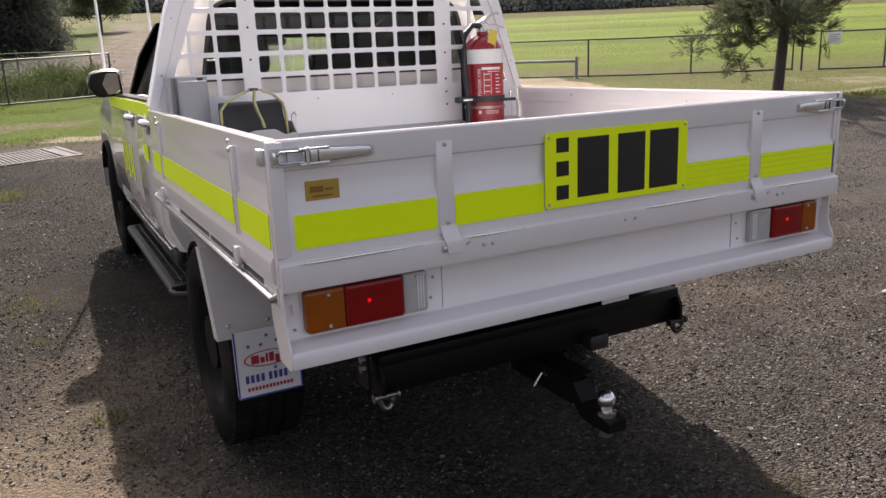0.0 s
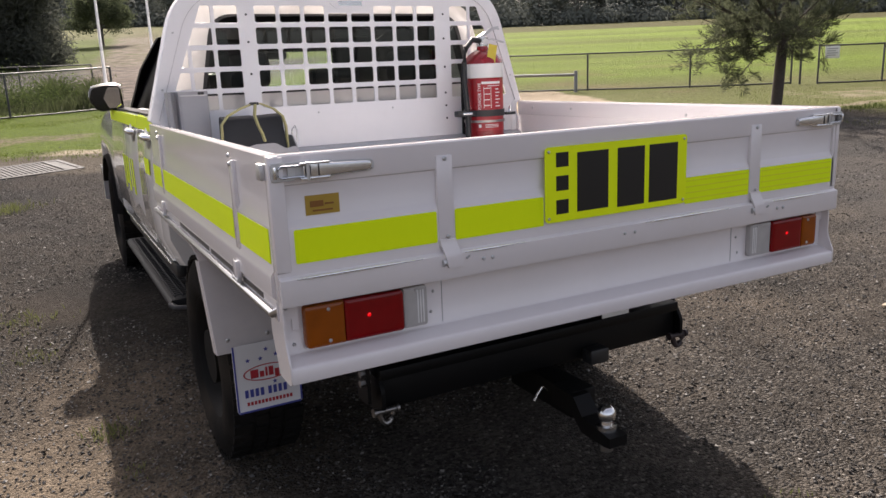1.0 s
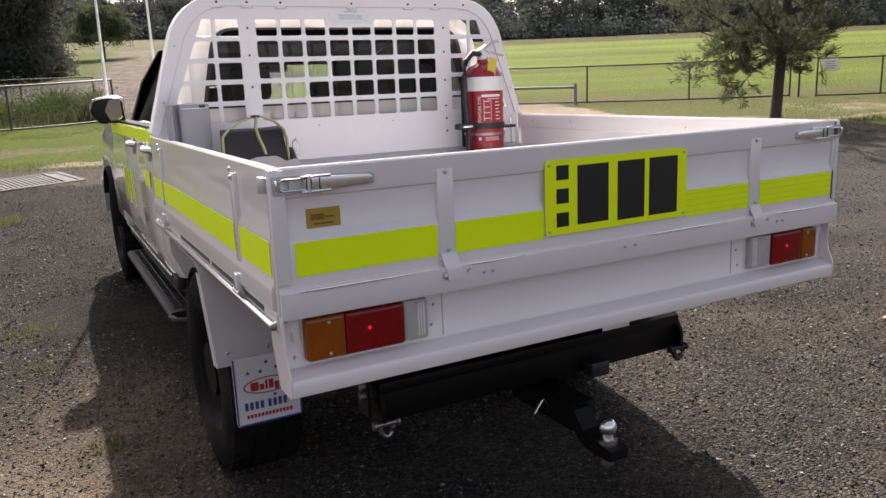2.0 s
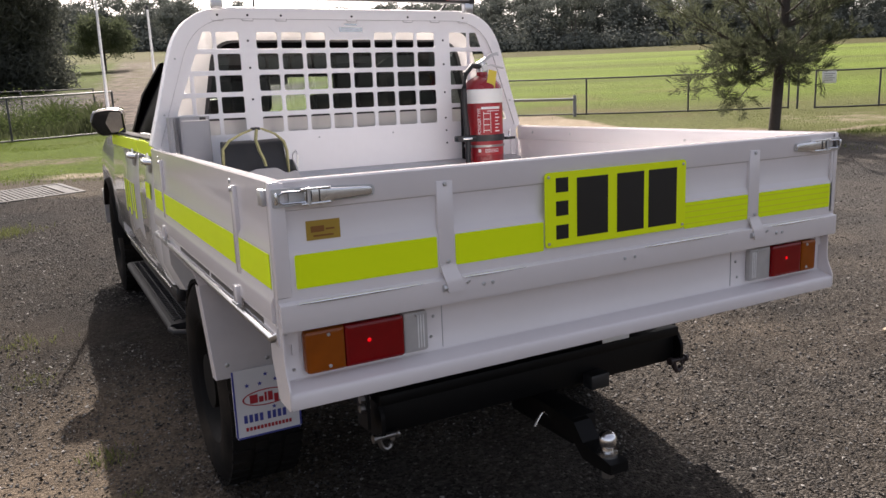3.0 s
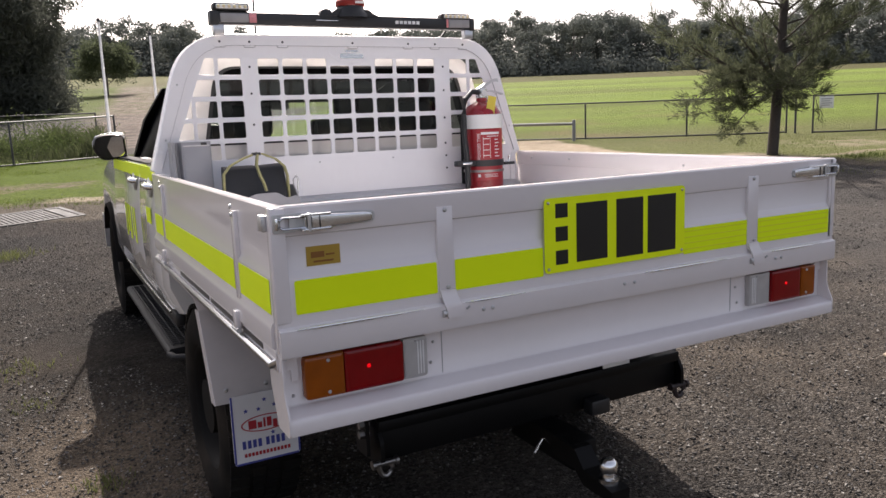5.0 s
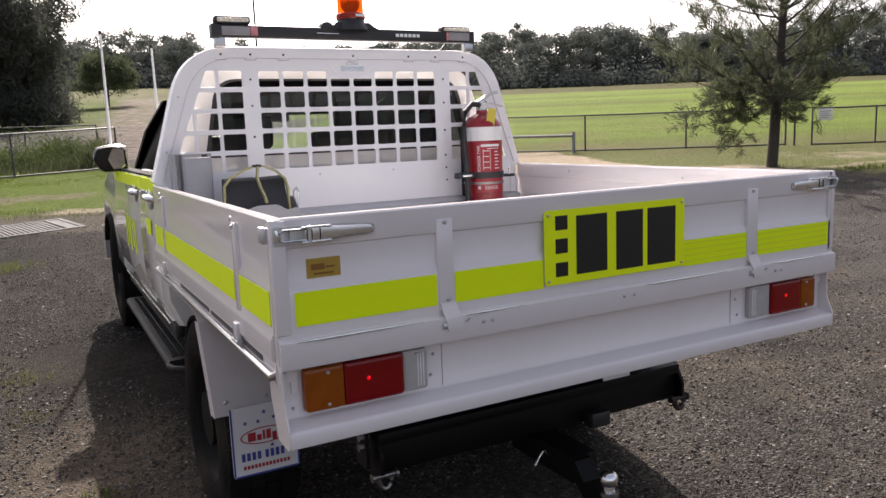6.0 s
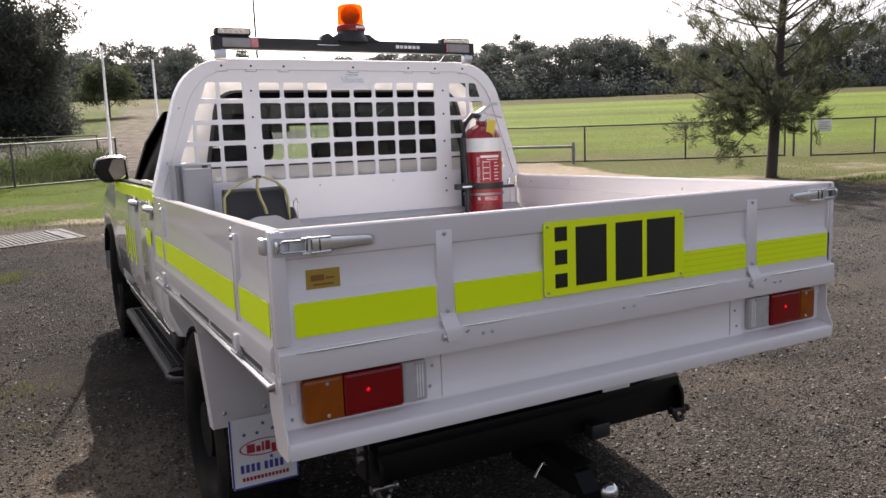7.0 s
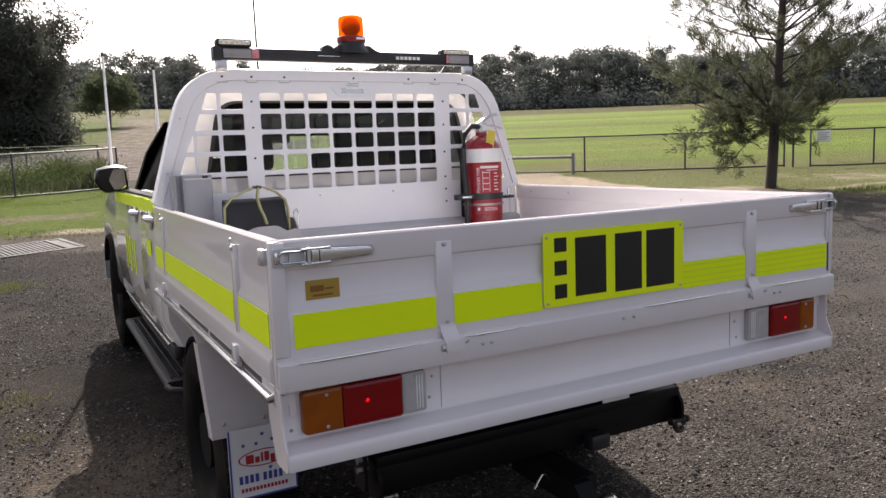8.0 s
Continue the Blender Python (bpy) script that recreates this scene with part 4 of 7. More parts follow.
def build_light_bar():
    bar = ute_part("light_bar", box(-0.615, 0.61, 1.695, 1.74, 1.815, 1.866, 0.006), BLACK, "black warning light bar above the headboard")
    for s in (-1, 1):
        part("bar_foot", box(s * 0.585 - 0.022, s * 0.585 + 0.022, 1.70, 1.735, 1.775, 1.816, 0.003), ALU, bar, "aluminium foot")
    part("end_lens", box(-0.578, -0.462, 1.69, 1.71, 1.823, 1.86, 0.004), CLEAR_LENS, bar, "clear end lens")
    red = part("red_lens", box(-0.461, -0.43, 1.69, 1.71, 1.823, 1.86, 0.003), material("red_white_segment", (0.62, 0.22, 0.23), 0.2, coat=0.5, grain=0.5, scale=90), bar, "red and white lens segment")
    part("red_lens", box(0.462, 0.472, 1.69, 1.71, 1.823, 1.862, 0.003), red.data.materials[0], bar, "red and white lens segment")
    part("end_lens", box(0.473, 0.585, 1.69, 1.71, 1.823, 1.862, 0.004), CLEAR_LENS, bar, "clear end lens")
    flat_bars("print_bar", [(0.2 + k * 0.021, 0.216 + k * 0.021, 1.834, 1.848) for k in range(6)], 1.6945, WHITE_LABEL, bar)
    part("end_cap", box(-0.619, -0.585, 1.692, 1.743, 1.812, 1.869, 0.005), BLACK, bar)
    part("end_cap", box(0.588, 0.614, 1.692, 1.743, 1.812, 1.869, 0.005), BLACK, bar)
    # small work lamps
    for x0, x1, z0, z1 in ((-0.604, -0.456, 1.868, 1.902), (0.438, 0.592, 1.858, 1.889)):
        lamp = ute_part("work_lamp", box(x0, x1, 1.69, 1.745, z0, z1, 0.012, 3), BLACK, "black oblong LED work lamp")
        part("lamp_face", box(x0 + 0.01, x1 - 0.01, 1.686, 1.692, z0 + 0.008, z1 - 0.008, 0.004), LED_WHITE, lamp, "clear lamp glass over white reflectors")
        for k in range(6):
            x = x0 + 0.02 + k * (x1 - x0 - 0.04) / 5
            part("diode", lathe(bmesh.new(), [(0.002, 0.0), (0.006, 0.002), (0.008, 0.008)], (x, 1.681, (z0 + z1) / 2), "y", 10), DIODE, lamp)
        mid = (x0 + x1) / 2
        part("lamp_stem", box(mid - 0.022, mid + 0.022, 1.71, 1.725, z0 - 0.012, z0 + 0.004, 0.003), BLACK, lamp)
    part("cable", tube(bmesh.new(), [(0.53, 1.75, 1.86), (0.5, 1.77, 1.82), (0.47, 1.765, 1.79), (0.44, 1.76, 1.775)], 0.006), BLACK, bar, "black cable")
    # amber beacon
    mid = (-0.005, 1.718)
    beacon = ute_part("beacon", lathe(bmesh.new(), [(0.075, 1.856), (0.073, 1.872), (0.062, 1.884), (0.058, 1.906)], (*mid, 0), "z", 28), BLACK, "amber beacon on a black base")
    part("beacon_plinth", loft(bmesh.new(), [[(mid[0] + sx * a, mid[1] + sy * 0.03, z) for sx, sy in ((-1, -1), (1, -1), (1, 1), (-1, 1))] for a, z in ((0.125, 1.862), (0.1, 1.872), (0.075, 1.89))]), BLACK, beacon)
    part("beacon_collar", lathe(bmesh.new(), [(0.062, 1.904), (0.064, 1.908), (0.064, 1.926), (0.06, 1.93)], (*mid, 0), "z", 28), material("beacon_collar", (0.25, 0.012, 0.008), 0.3), beacon, "dark red collar")
    part("beacon_dome", lathe(bmesh.new(), [(0.057, 1.928), (0.056, 1.96), (0.0555, 2.005), (0.052, 2.014), (0.04, 2.019), (0.01, 2.021)], (*mid, 0), "z", 28), BEACON_LENS, beacon, "amber dome")
    core_at = (mid[0], mid[1], 1.974)
    facing = Matrix.Translation(core_at) @ Matrix.Rotation(radians(-21), 4, "Z")
    bm = lathe(bmesh.new(), [(0.01, -0.024), (0.03, -0.021), (0.042, -0.012), (0.044, 0.0), (0.03, 0.016), (0.01, 0.02)], (0, 0, 0), "y", 24)
    bm.transform(facing)
    part("beacon_core", bm, material("beacon_reflector", (0.13, 0.03, 0.012), 0.3), beacon, "round brown lens core")
    flat_bars("print_bar", ((-0.006, 0.035, 1.911, 1.921),), mid[1] - 0.0635, WHITE_LABEL, beacon)
    part("knob", lathe(bmesh.new(), [(0.012, -0.03), (0.03, -0.026), (0.034, 0.0), (0.03, 0.012), (0.012, 0.016)], (-0.125, 1.72, 1.86), "y", 20), BLACK, bar, "black swivel knob")
    part("knob_clip", box(-0.175, -0.075, 1.685, 1.694, 1.838, 1.842, 0.001, 1), CHROME, bar)


def build_wheel(x_out, y, z, s):
    wheel = ute_part("wheel", lathe(bmesh.new(), [(0.10, 0.02), (0.10, 0.2)], (0, 0, 0), "x", 20), RIM, "road wheel with a dark rim and chunky tyre")
    R = 0.385
    prof = [(0.225, 0.02), (0.24, 0.008), (0.27, 0.0), (0.31, 0.0), (0.345, 0.008), (0.368, 0.02), (R - 0.008, 0.04), (R - 0.008, 0.225), (0.368, 0.245), (0.345, 0.257), (0.3, 0.265), (0.25, 0.265), (0.225, 0.253)]
    part("tyre", lathe(bmesh.new(), prof + prof[:1], (0, 0, 0), "x", 48, caps=False), RUBBER, wheel, "black all-terrain tyre")
    lugs = bmesh.new()
    for k in range(44):
        a = 2 * math.pi * k / 44
        turn = Matrix.Rotation(a, 4, "X")
        for x0, x1, d in ((0.012, 0.075, 0.0), (0.088, 0.13, 0.07), (0.135, 0.177, 0.0), (0.19, 0.253, 0.07)):
            block(lugs, x0, x1, -0.019, 0.019, R - 0.014, R, 0, m=turn @ Matrix.Rotation(d, 4, "X"))
    part("tread", lugs, RUBBER, wheel, smooth=False)
    part("rim", lathe(bmesh.new(), [(0.04, 0.04), (0.06, 0.045), (0.12, 0.06), (0.17, 0.085), (0.195, 0.06), (0.212, 0.025), (0.228, 0.016), (0.232, 0.022), (0.225, 0.2), (0.19, 0.2)], (0, 0, 0), "x", 32), RIM, wheel, "dark steel rim")
    for k in range(6):
        a = 2 * math.pi * k / 6
        part("wheel_nut", lathe(bmesh.new(), [(0.011, 0.03), (0.011, 0.055)], (0, 0.07 * math.cos(a), 0.07 * math.sin(a)), "x", 6), CHROME, wheel)
    wheel.matrix_parent_inverse = Matrix.Translation(-ute_at)
    wheel.matrix_basis = Matrix.Translation((x_out, y, z)) @ (Matrix.Identity(4) if s < 0 else Matrix.Rotation(math.pi, 4, "Z"))


def build_mudguards():
    for s in (-1, 1):
        # plate that follows the tyre: a sloped rear leaf, a top and a front leaf
        run = [(0.77, 0.56), (0.80, 0.62), (0.915, 0.83), (1.0, 0.86), (1.5, 0.865), (1.58, 0.858)]
        bm = bmesh.new()
        rings = []
        for i, (y, z) in enumerate(run):
            a, b = Vector(run[max(i - 1, 0)]), Vector(run[min(i + 1, len(run) - 1)])
            d = (b - a).normalized()
            ny, nz = -d.y * 0.004, d.x * 0.004
            rings.append([(s * 0.902, y, z), (s * 0.55, y, z), (s * 0.55, y + ny, z + nz), (s * 0.902, y + ny, z + nz)])
        loft(bm, rings)
        guard = ute_part("mudguard", bm, GUARD, "grey folded mudguard over the rear wheel")
        lip = bmesh.new()
        loft(lip, [[(s * 0.904, y, z), (s * 0.9, y, z), (s * 0.9, y + 0.05, z - 0.004), (s * 0.904, y + 0.05, z - 0.004)] for y, z in run[:3]])
        part("guard_lip", lip, TRAY, guard)
        bolts("bolt", [(s * x, y - 0.004, z) for x, y, z in ((0.865, 0.785, 0.6), (0.74, 0.785, 0.6), (0.75, 0.87, 0.75))], 0.007, guard)
        flap = ute_part("mud_flap", sheet(rounded([(-0.105, 0.0), (0.105, 0.0), (0.105, 0.225), (-0.105, 0.225)], 0.012), [], 0.005, Matrix.Translation((s * 0.757, 0.755, 0.358)) @ UPRIGHT), FLAP,
                        "white rubber mud flap with blue border and printed shapes")
        x, y, z = s * 0.757, 0.7523, 0.358
        flat_bars("border", ((x - 0.105, x - 0.099, z + 0.006, z + 0.225), (x + 0.099, x + 0.105, z + 0.006, z + 0.225), (x - 0.1, x + 0.1, z, z + 0.006)), y, BLUE_INK, flap)
        ring = [(0.078 * math.cos(a), 0.027 * math.sin(a)) for a in (2 * math.pi * k / 36 for k in range(36))]
        part("logo_ring", sheet(ring, [[(p * 0.94, q * 0.88) for p, q in ring]], 0.001, Matrix.Translation((x, y - 0.0004, z + 0.125)) @ UPRIGHT), RED_INK, flap, "red oval outline")
        flat_bars("logo_shape", ((x - 0.055, x - 0.03, z + 0.111, z + 0.139), (x - 0.026, x - 0.012, z + 0.111, z + 0.13), (x - 0.008, x - 0.001, z + 0.111, z + 0.141), (x + 0.003, x + 0.018, z + 0.111, z + 0.141),
                                 (x + 0.022, x + 0.036, z + 0.104, z + 0.13), (x + 0.04, x + 0.052, z + 0.111, z + 0.13)), y - 0.0006, RED_INK, flap)
        flat_bars("print_bar", [(x - 0.078 + 0.0165 * k + (0.008 if k > 3 else 0), x - 0.067 + 0.0165 * k + (0.008 if k > 3 else 0), z + 0.05, z + 0.076) for k in range(8)], y - 0.0006, BLUE_INK, flap)
        flat_bars("print_bar", [(x - 0.074 + 0.0115 * k, x - 0.066 + 0.0115 * k, z + 0.023, z + 0.035) for k in range(13)], y - 0.0006, RED_INK, flap)
        for dx, dz in ((-0.06, 0.172), (0.0, 0.2), (0.03, 0.178), (-0.02, 0.172), (0.06, 0.165), (0.02, 0.088)):
            star = [((0.008 if k % 2 == 0 else 0.0036) * math.sin(math.pi * k / 5), (0.008 if k % 2 == 0 else 0.0036) * math.cos(math.pi * k / 5)) for k in range(10)]
            part("star", sheet(star, [], 0.001, Matrix.Translation((x + dx, y - 0.0006, z + dz)) @ UPRIGHT), BLUE_INK, flap)


def build_underbody():
    ladder = ute_part("chassis", box(-0.5, -0.4, 0.44, 5.0, 0.5, 0.64, 0.01), BLACK_STEEL, "black ladder chassis")
    part("chassis_rail", box(0.4, 0.5, 0.44, 5.0, 0.5, 0.64, 0.01), BLACK_STEEL, ladder)
    for y in (0.5, 1.1, 2.3, 3.2):
        part("cross_member", box(-0.4, 0.4, y - 0.04, y + 0.04, 0.53, 0.61, 0.008), BLACK_STEEL, ladder)
    for y in (0.2, 0.65, 1.1, 1.55):
        part("tray_bearer", box(-0.5, 0.5, y - 0.025, y + 0.025, 0.87, 0.954, 0.004), BLACK_STEEL, ladder)
    for s in (-1, 1):
        part("runner", box(s * 0.45 - 0.03, s * 0.45 + 0.03, 0.5, 1.72, 0.64, 0.87, 0.004), BLACK_STEEL, ladder)
    axle = ute_part("rear_axle", lathe(bmesh.new(), [(0.045, -0.62), (0.045, -0.2), (0.13, -0.1), (0.14, 0.0), (0.13, 0.1), (0.045, 0.2), (0.045, 0.62)], (0, 1.27, 0.385), "x", 20), BLACK_STEEL, "rear axle with its differential")
    for s in (-1, 1):
        part("leaf_spring", loft(bmesh.new(), [[(s * 0.5 - 0.03, y, z), (s * 0.5 + 0.03, y, z), (s * 0.5 + 0.03, y, z + 0.045), (s * 0.5 - 0.03, y, z + 0.045)]
                                               for y, z in ((0.5, 0.5), (0.9, 0.37), (1.27, 0.33), (1.7, 0.37), (2.0, 0.46))]), BLACK_STEEL, axle)
    part("spare_wheel", lathe(bmesh.new(), [(0.2, 0.46), (0.33, 0.45), (0.37, 0.49), (0.37, 0.6), (0.33, 0.64), (0.2, 0.63)], (0, 0.95, -0.02), "z", 32), RUBBER, ladder, "spare wheel slung under the tray")
    part("exhaust", tube(bmesh.new(), [(0.3, 2.6, 0.45), (0.32, 1.9, 0.47), (0.55, 1.3, 0.66), (0.6, 0.7, 0.6), (0.72, 0.5, 0.5)], 0.03, 12), STEEL, ladder, "steel exhaust pipe")
    # tow bar: cross beam, end brackets, tongue, ball
    bar = ute_part("tow_bar", box(-0.55, 0.55, 0.32, 0.42, 0.465, 0.565, 0.008), BLACK_STEEL, "heavy black tow bar with a chrome ball")
    part("step_plate", box(-0.57, 0.53, 0.28, 0.42, 0.567, 0.6, 0.006), BLACK_STEEL, bar)
    # black sheet added to fill the dark gap between beam and tray
    part("gap_fill_plate", box(-0.56, 0.5, 0.36, 0.4, 0.602, 0.85, 0.004), BLACK_STEEL, bar)
    for s in (-1, 1):
        part("end_bracket", sheet(rounded([(0.292, 0.47), (0.33, 0.452), (0.43, 0.466), (0.43, 0.6), (0.34, 0.604), (0.292, 0.53)], 0.012), [], 0.012, Matrix.Translation((s * 0.557, 0, 0)) @ SIDEWAYS), BLACK_STEEL, bar)
        steel = BAND_STEEL if s < 0 else material("rusty_shackle", (0.03, 0.02, 0.02), 0.5, grain=0.4, scale=60)
        shackle = part("shackle", tube(bmesh.new(), [(s * 0.548 + 0.021 * math.cos(a), 0.3, 0.47 - 0.036 * math.sin(a)) for a in (math.pi * k / 8 for k in range(9))], 0.007 if s < 0 else 0.0095), steel, bar, "dull steel shackle" if s < 0 else "dark rusty shackle")
        part("shackle_pin", lathe(bmesh.new(), [(0.013, -0.04), (0.013, -0.03), (0.008, -0.028), (0.008, 0.028), (0.013, 0.03), (0.013, 0.038)], (s * 0.548, 0.3, 0.472), "x", 12), steel, shackle)
    for x, y, z in ((-0.616, 0.31, 0.59), (-0.617, 0.31, 0.563)):
        part("tow_bolt", lathe(bmesh.new(), [(0.011, 0.0), (0.011, 0.016), (0.006, 0.018), (0.006, 0.03)], (x, y, z), "x", 6), BAND_STEEL, bar)
    part("bolt_plate", sheet(rounded([(0.295, 0.5), (0.37, 0.5), (0.37, 0.66), (0.295, 0.64)], 0.01, 3), [], 0.01, Matrix.Translation((-0.597, 0, 0)) @ SIDEWAYS), BLACK_STEEL, bar)
    part("tow_label", box(0.197, 0.306, 0.274, 0.2785, 0.603, 0.625, 0.001, 1), WHITE_LABEL, bar, "pale rating label")
    part("receiver", box(-0.045, 0.045, 0.12, 0.44, 0.385, 0.468, 0.008), BLACK_STEEL, bar)
    part("tongue", loft(bmesh.new(), [[(sx * 0.03 - 0.024, y, z - h + 0.014), (-sx * 0.03 - 0.024, y, z - h + 0.014), (-sx * 0.03 - 0.024, y, z + h + 0.014), (sx * 0.03 - 0.024, y, z + h + 0.014)] for sx in (1,)
                                               for y, z, h in ((0.2, 0.425, 0.03), (0.1, 0.42, 0.03), (0.06, 0.38, 0.024), (-0.035, 0.372, 0.018), (-0.06, 0.372, 0.014))]), BLACK_STEEL, bar)
    part("tow_ball", lathe(bmesh.new(), [(0.024, 0.385), (0.028, 0.388), (0.028, 0.402), (0.016, 0.405), (0.015, 0.414), (0.023, 0.42), (0.0262, 0.434), (0.024, 0.446), (0.016, 0.455), (0.011, 0.457)], (-0.026, -0.012, 0.016), "z", 20), CHROME, bar, "chrome tow ball")
    part("ball_nut", lathe(bmesh.new(), [(0.02, 0.33), (0.02, 0.355)], (-0.026, -0.012, 0.012), "z", 6), BAND_STEEL, bar)
    part("hitch_pin", tube(bmesh.new(), [(-0.09, 0.17, 0.465), (-0.118, 0.155, 0.492), (-0.128, 0.15, 0.494), (-0.14, 0.15, 0.48), (-0.154, 0.15, 0.459)], [0.0015, 0.0015, 0.003, 0.004, 0.004]), CHROME, bar, "bent hitch pin")
    part("trailer_socket", box(0.15, 0.225, 0.27, 0.32, 0.455, 0.505, 0.008), BLACK, bar, "grey trailer plug socket")


BACK_Y, BELT = 1.85, 1.255


def build_cab():
    """Double cab: lower body lofted nose to tail, glasshouse of pillars, roof and panes."""
    def ring(y, half, z0, z1, tuck=0.05, crown=0.02):
        pts = [(-half + tuck, z0), (-half, z0 + 0.12), (-half - 0.004, (z0 + z1) / 2), (-half + 0.008, z1 - 0.06), (-half + 0.035, z1), (0, z1 + crown)]
        pts += [(-x, z) for x, z in pts[-2::-1]]
        return [(x, y, z) for x, z in pts]
    bm = bmesh.new()
    loft(bm, [ring(BACK_Y, 0.85, 0.61, BELT), ring(1.9, 0.868, 0.605, BELT), ring(2.6, 0.876, 0.6, BELT - 0.005), ring(3.3, 0.868, 0.6, BELT - 0.015), ring(3.62, 0.862, 0.6, BELT - 0.02, crown=0.0)])
    body = ute_part("cab_body", bm, BODY, "white painted double-cab body")
    nose = bmesh.new()
    loft(nose, [ring(3.62, 0.862, 0.53, BELT - 0.022, crown=0.02), ring(3.88, 0.868, 0.55, 1.24, crown=0.045), ring(3.95, 0.87, 0.74, 1.235, crown=0.05), ring(4.1, 0.874, 0.85, 1.225, crown=0.05), ring(4.355, 0.877, 0.9, 1.205, crown=0.05), ring(4.6, 0.872, 0.86, 1.17, crown=0.05), ring(4.77, 0.862, 0.72, 1.145, crown=0.05), ring(4.85, 0.85, 0.7, 1.13, crown=0.05), ring(5.1, 0.74, 0.72, 1.03, crown=0.03), ring(5.16, 0.68, 0.76, 0.98, crown=0.01)])
    bonnet = ute_part("bonnet", nose, BODY, "white bonnet and front wings")
    part("front_bumper", loft(bmesh.new(), [[(x, 5.2 - abs(x) ** 2 * 0.35, z0), (x, 5.05 - abs(x) ** 2 * 0.35, z0), (x, 5.05 - abs(x) ** 2 * 0.35, z1), (x, 5.2 - abs(x) ** 2 * 0.35, z1)]
                                            for x, z0, z1 in ((-0.88, 0.55, 0.8), (-0.6, 0.48, 0.8), (0, 0.46, 0.8), (0.6, 0.48, 0.8), (0.88, 0.55, 0.8))]), BODY, bonnet)
    part("grille", box(-0.45, 0.45, 5.14, 5.175, 0.8, 0.96, 0.02), BLACK, bonnet, "black grille")
    for s in (-1, 1):
        part("headlamp", box(*sorted((s * 0.48, s * 0.76)), 4.98, 5.1, 0.86, 0.98, 0.03), CLEAR_LENS, bonnet, "clear headlamp")
        # wheel-arch flare
        bm = bmesh.new()
        rings = []
        for k in range(13):
            a = math.pi * (0.16 + 0.8 * k / 12)
            cy, cz = 4.355 + 0.42 * math.cos(a), 0.5 + 0.4 * math.sin(a)
            oy, oz = 4.355 + 0.445 * math.cos(a), 0.5 + 0.425 * math.sin(a)
            rings.append([(s * 0.84, cy, cz), (s * 0.884, cy, cz), (s * 0.884, (cy + oy) / 2, (cz + oz) / 2), (s * 0.866, oy, oz), (s * 0.84, oy, oz)])
        loft(bm, rings)
        part("arch_flare", bm, RUBBER, bonnet, "black wheel-arch flare")
        liner = []
        for k in range(13):
            a = math.pi * k / 12
            c, d = math.cos(a), math.sin(a)
            liner.append([(s * 0.5, 4.355 + 0.42 * c, 0.5 + 0.405 * d), (s * 0.85, 4.355 + 0.42 * c, 0.5 + 0.405 * d), (s * 0.85, 4.355 + 0.426 * c, 0.5 + 0.411 * d), (s * 0.5, 4.355 + 0.426 * c, 0.5 + 0.411 * d)])
        part("arch_liner", loft(bmesh.new(), liner), RUBBER, bonnet)
    # glasshouse

    def gx(z):
        return 0.748 - (z - BELT) * 0.31
    roof_rings = []
    for y, zr, hw in ((1.87, 1.705, 0.6), (1.93, 1.725, 0.61), (2.2, 1.735, 0.61), (2.5, 1.715, 0.605), (2.75, 1.678, 0.6), (2.95, 1.638, 0.595), (3.08, 1.605, 0.59)):
        roof_rings.append([(-hw - 0.025, y, zr - 0.055), (-hw, y, zr - 0.015), (-hw * 0.7, y, zr + 0.008), (0, y, zr + 0.016), (hw * 0.7, y, zr + 0.008), (hw, y, zr - 0.015), (hw + 0.025, y, zr - 0.055), (0, y, zr - 0.05)])
    bm = bmesh.new()
    loft(bm, roof_rings)
    ute_part("roof", bm, BODY, "white cab roof")
    # rear wall with its window opening
    outer = rounded([(-0.79, BELT - 0.02), (0.79, BELT - 0.02), (0.65, 1.705), (-0.65, 1.705)], [0.01, 0.01, 0.09, 0.09], 6)
    hole = rounded([(-0.645, 1.331), (0.66, 1.331), (0.58, 1.656), (-0.58, 1.656)], [0.03, 0.03, 0.09, 0.09], 6)
    wall = ute_part("rear_wall", sheet(outer, [hole], 0.05, Matrix.Translation((0, BACK_Y + 0.03, 0)) @ UPRIGHT, 0.003), BODY, "white rear cab wall")
    gasket_in = [(x * 0.985, 1.5 + (z - 1.5) * 0.975) for x, z in hole]
    part("window_seal", sheet([(x * 1.012, 1.495 + (z - 1.495) * 1.03) for x, z in hole], [gasket_in], 0.07, Matrix.Translation((0, BACK_Y + 0.036, 0)) @ UPRIGHT), BLACK, wall, "black rubber seal")
    pane = part("rear_window", sheet([(x * 0.986, 1.5 + (z - 1.5) * 0.977) for x, z in hole], [], 0.004, Matrix.Translation((0, BACK_Y + 0.01, 0)) @ UPRIGHT), TINTED, wall, "tinted rear window")
    pane.visible_shadow = False
    part("shade_band", box(-0.55, 0.55, BACK_Y + 0.004, BACK_Y + 0.007, 1.608, 1.652, 0.001, 1), DARK_GLASS, pane, "black printed band along the top")
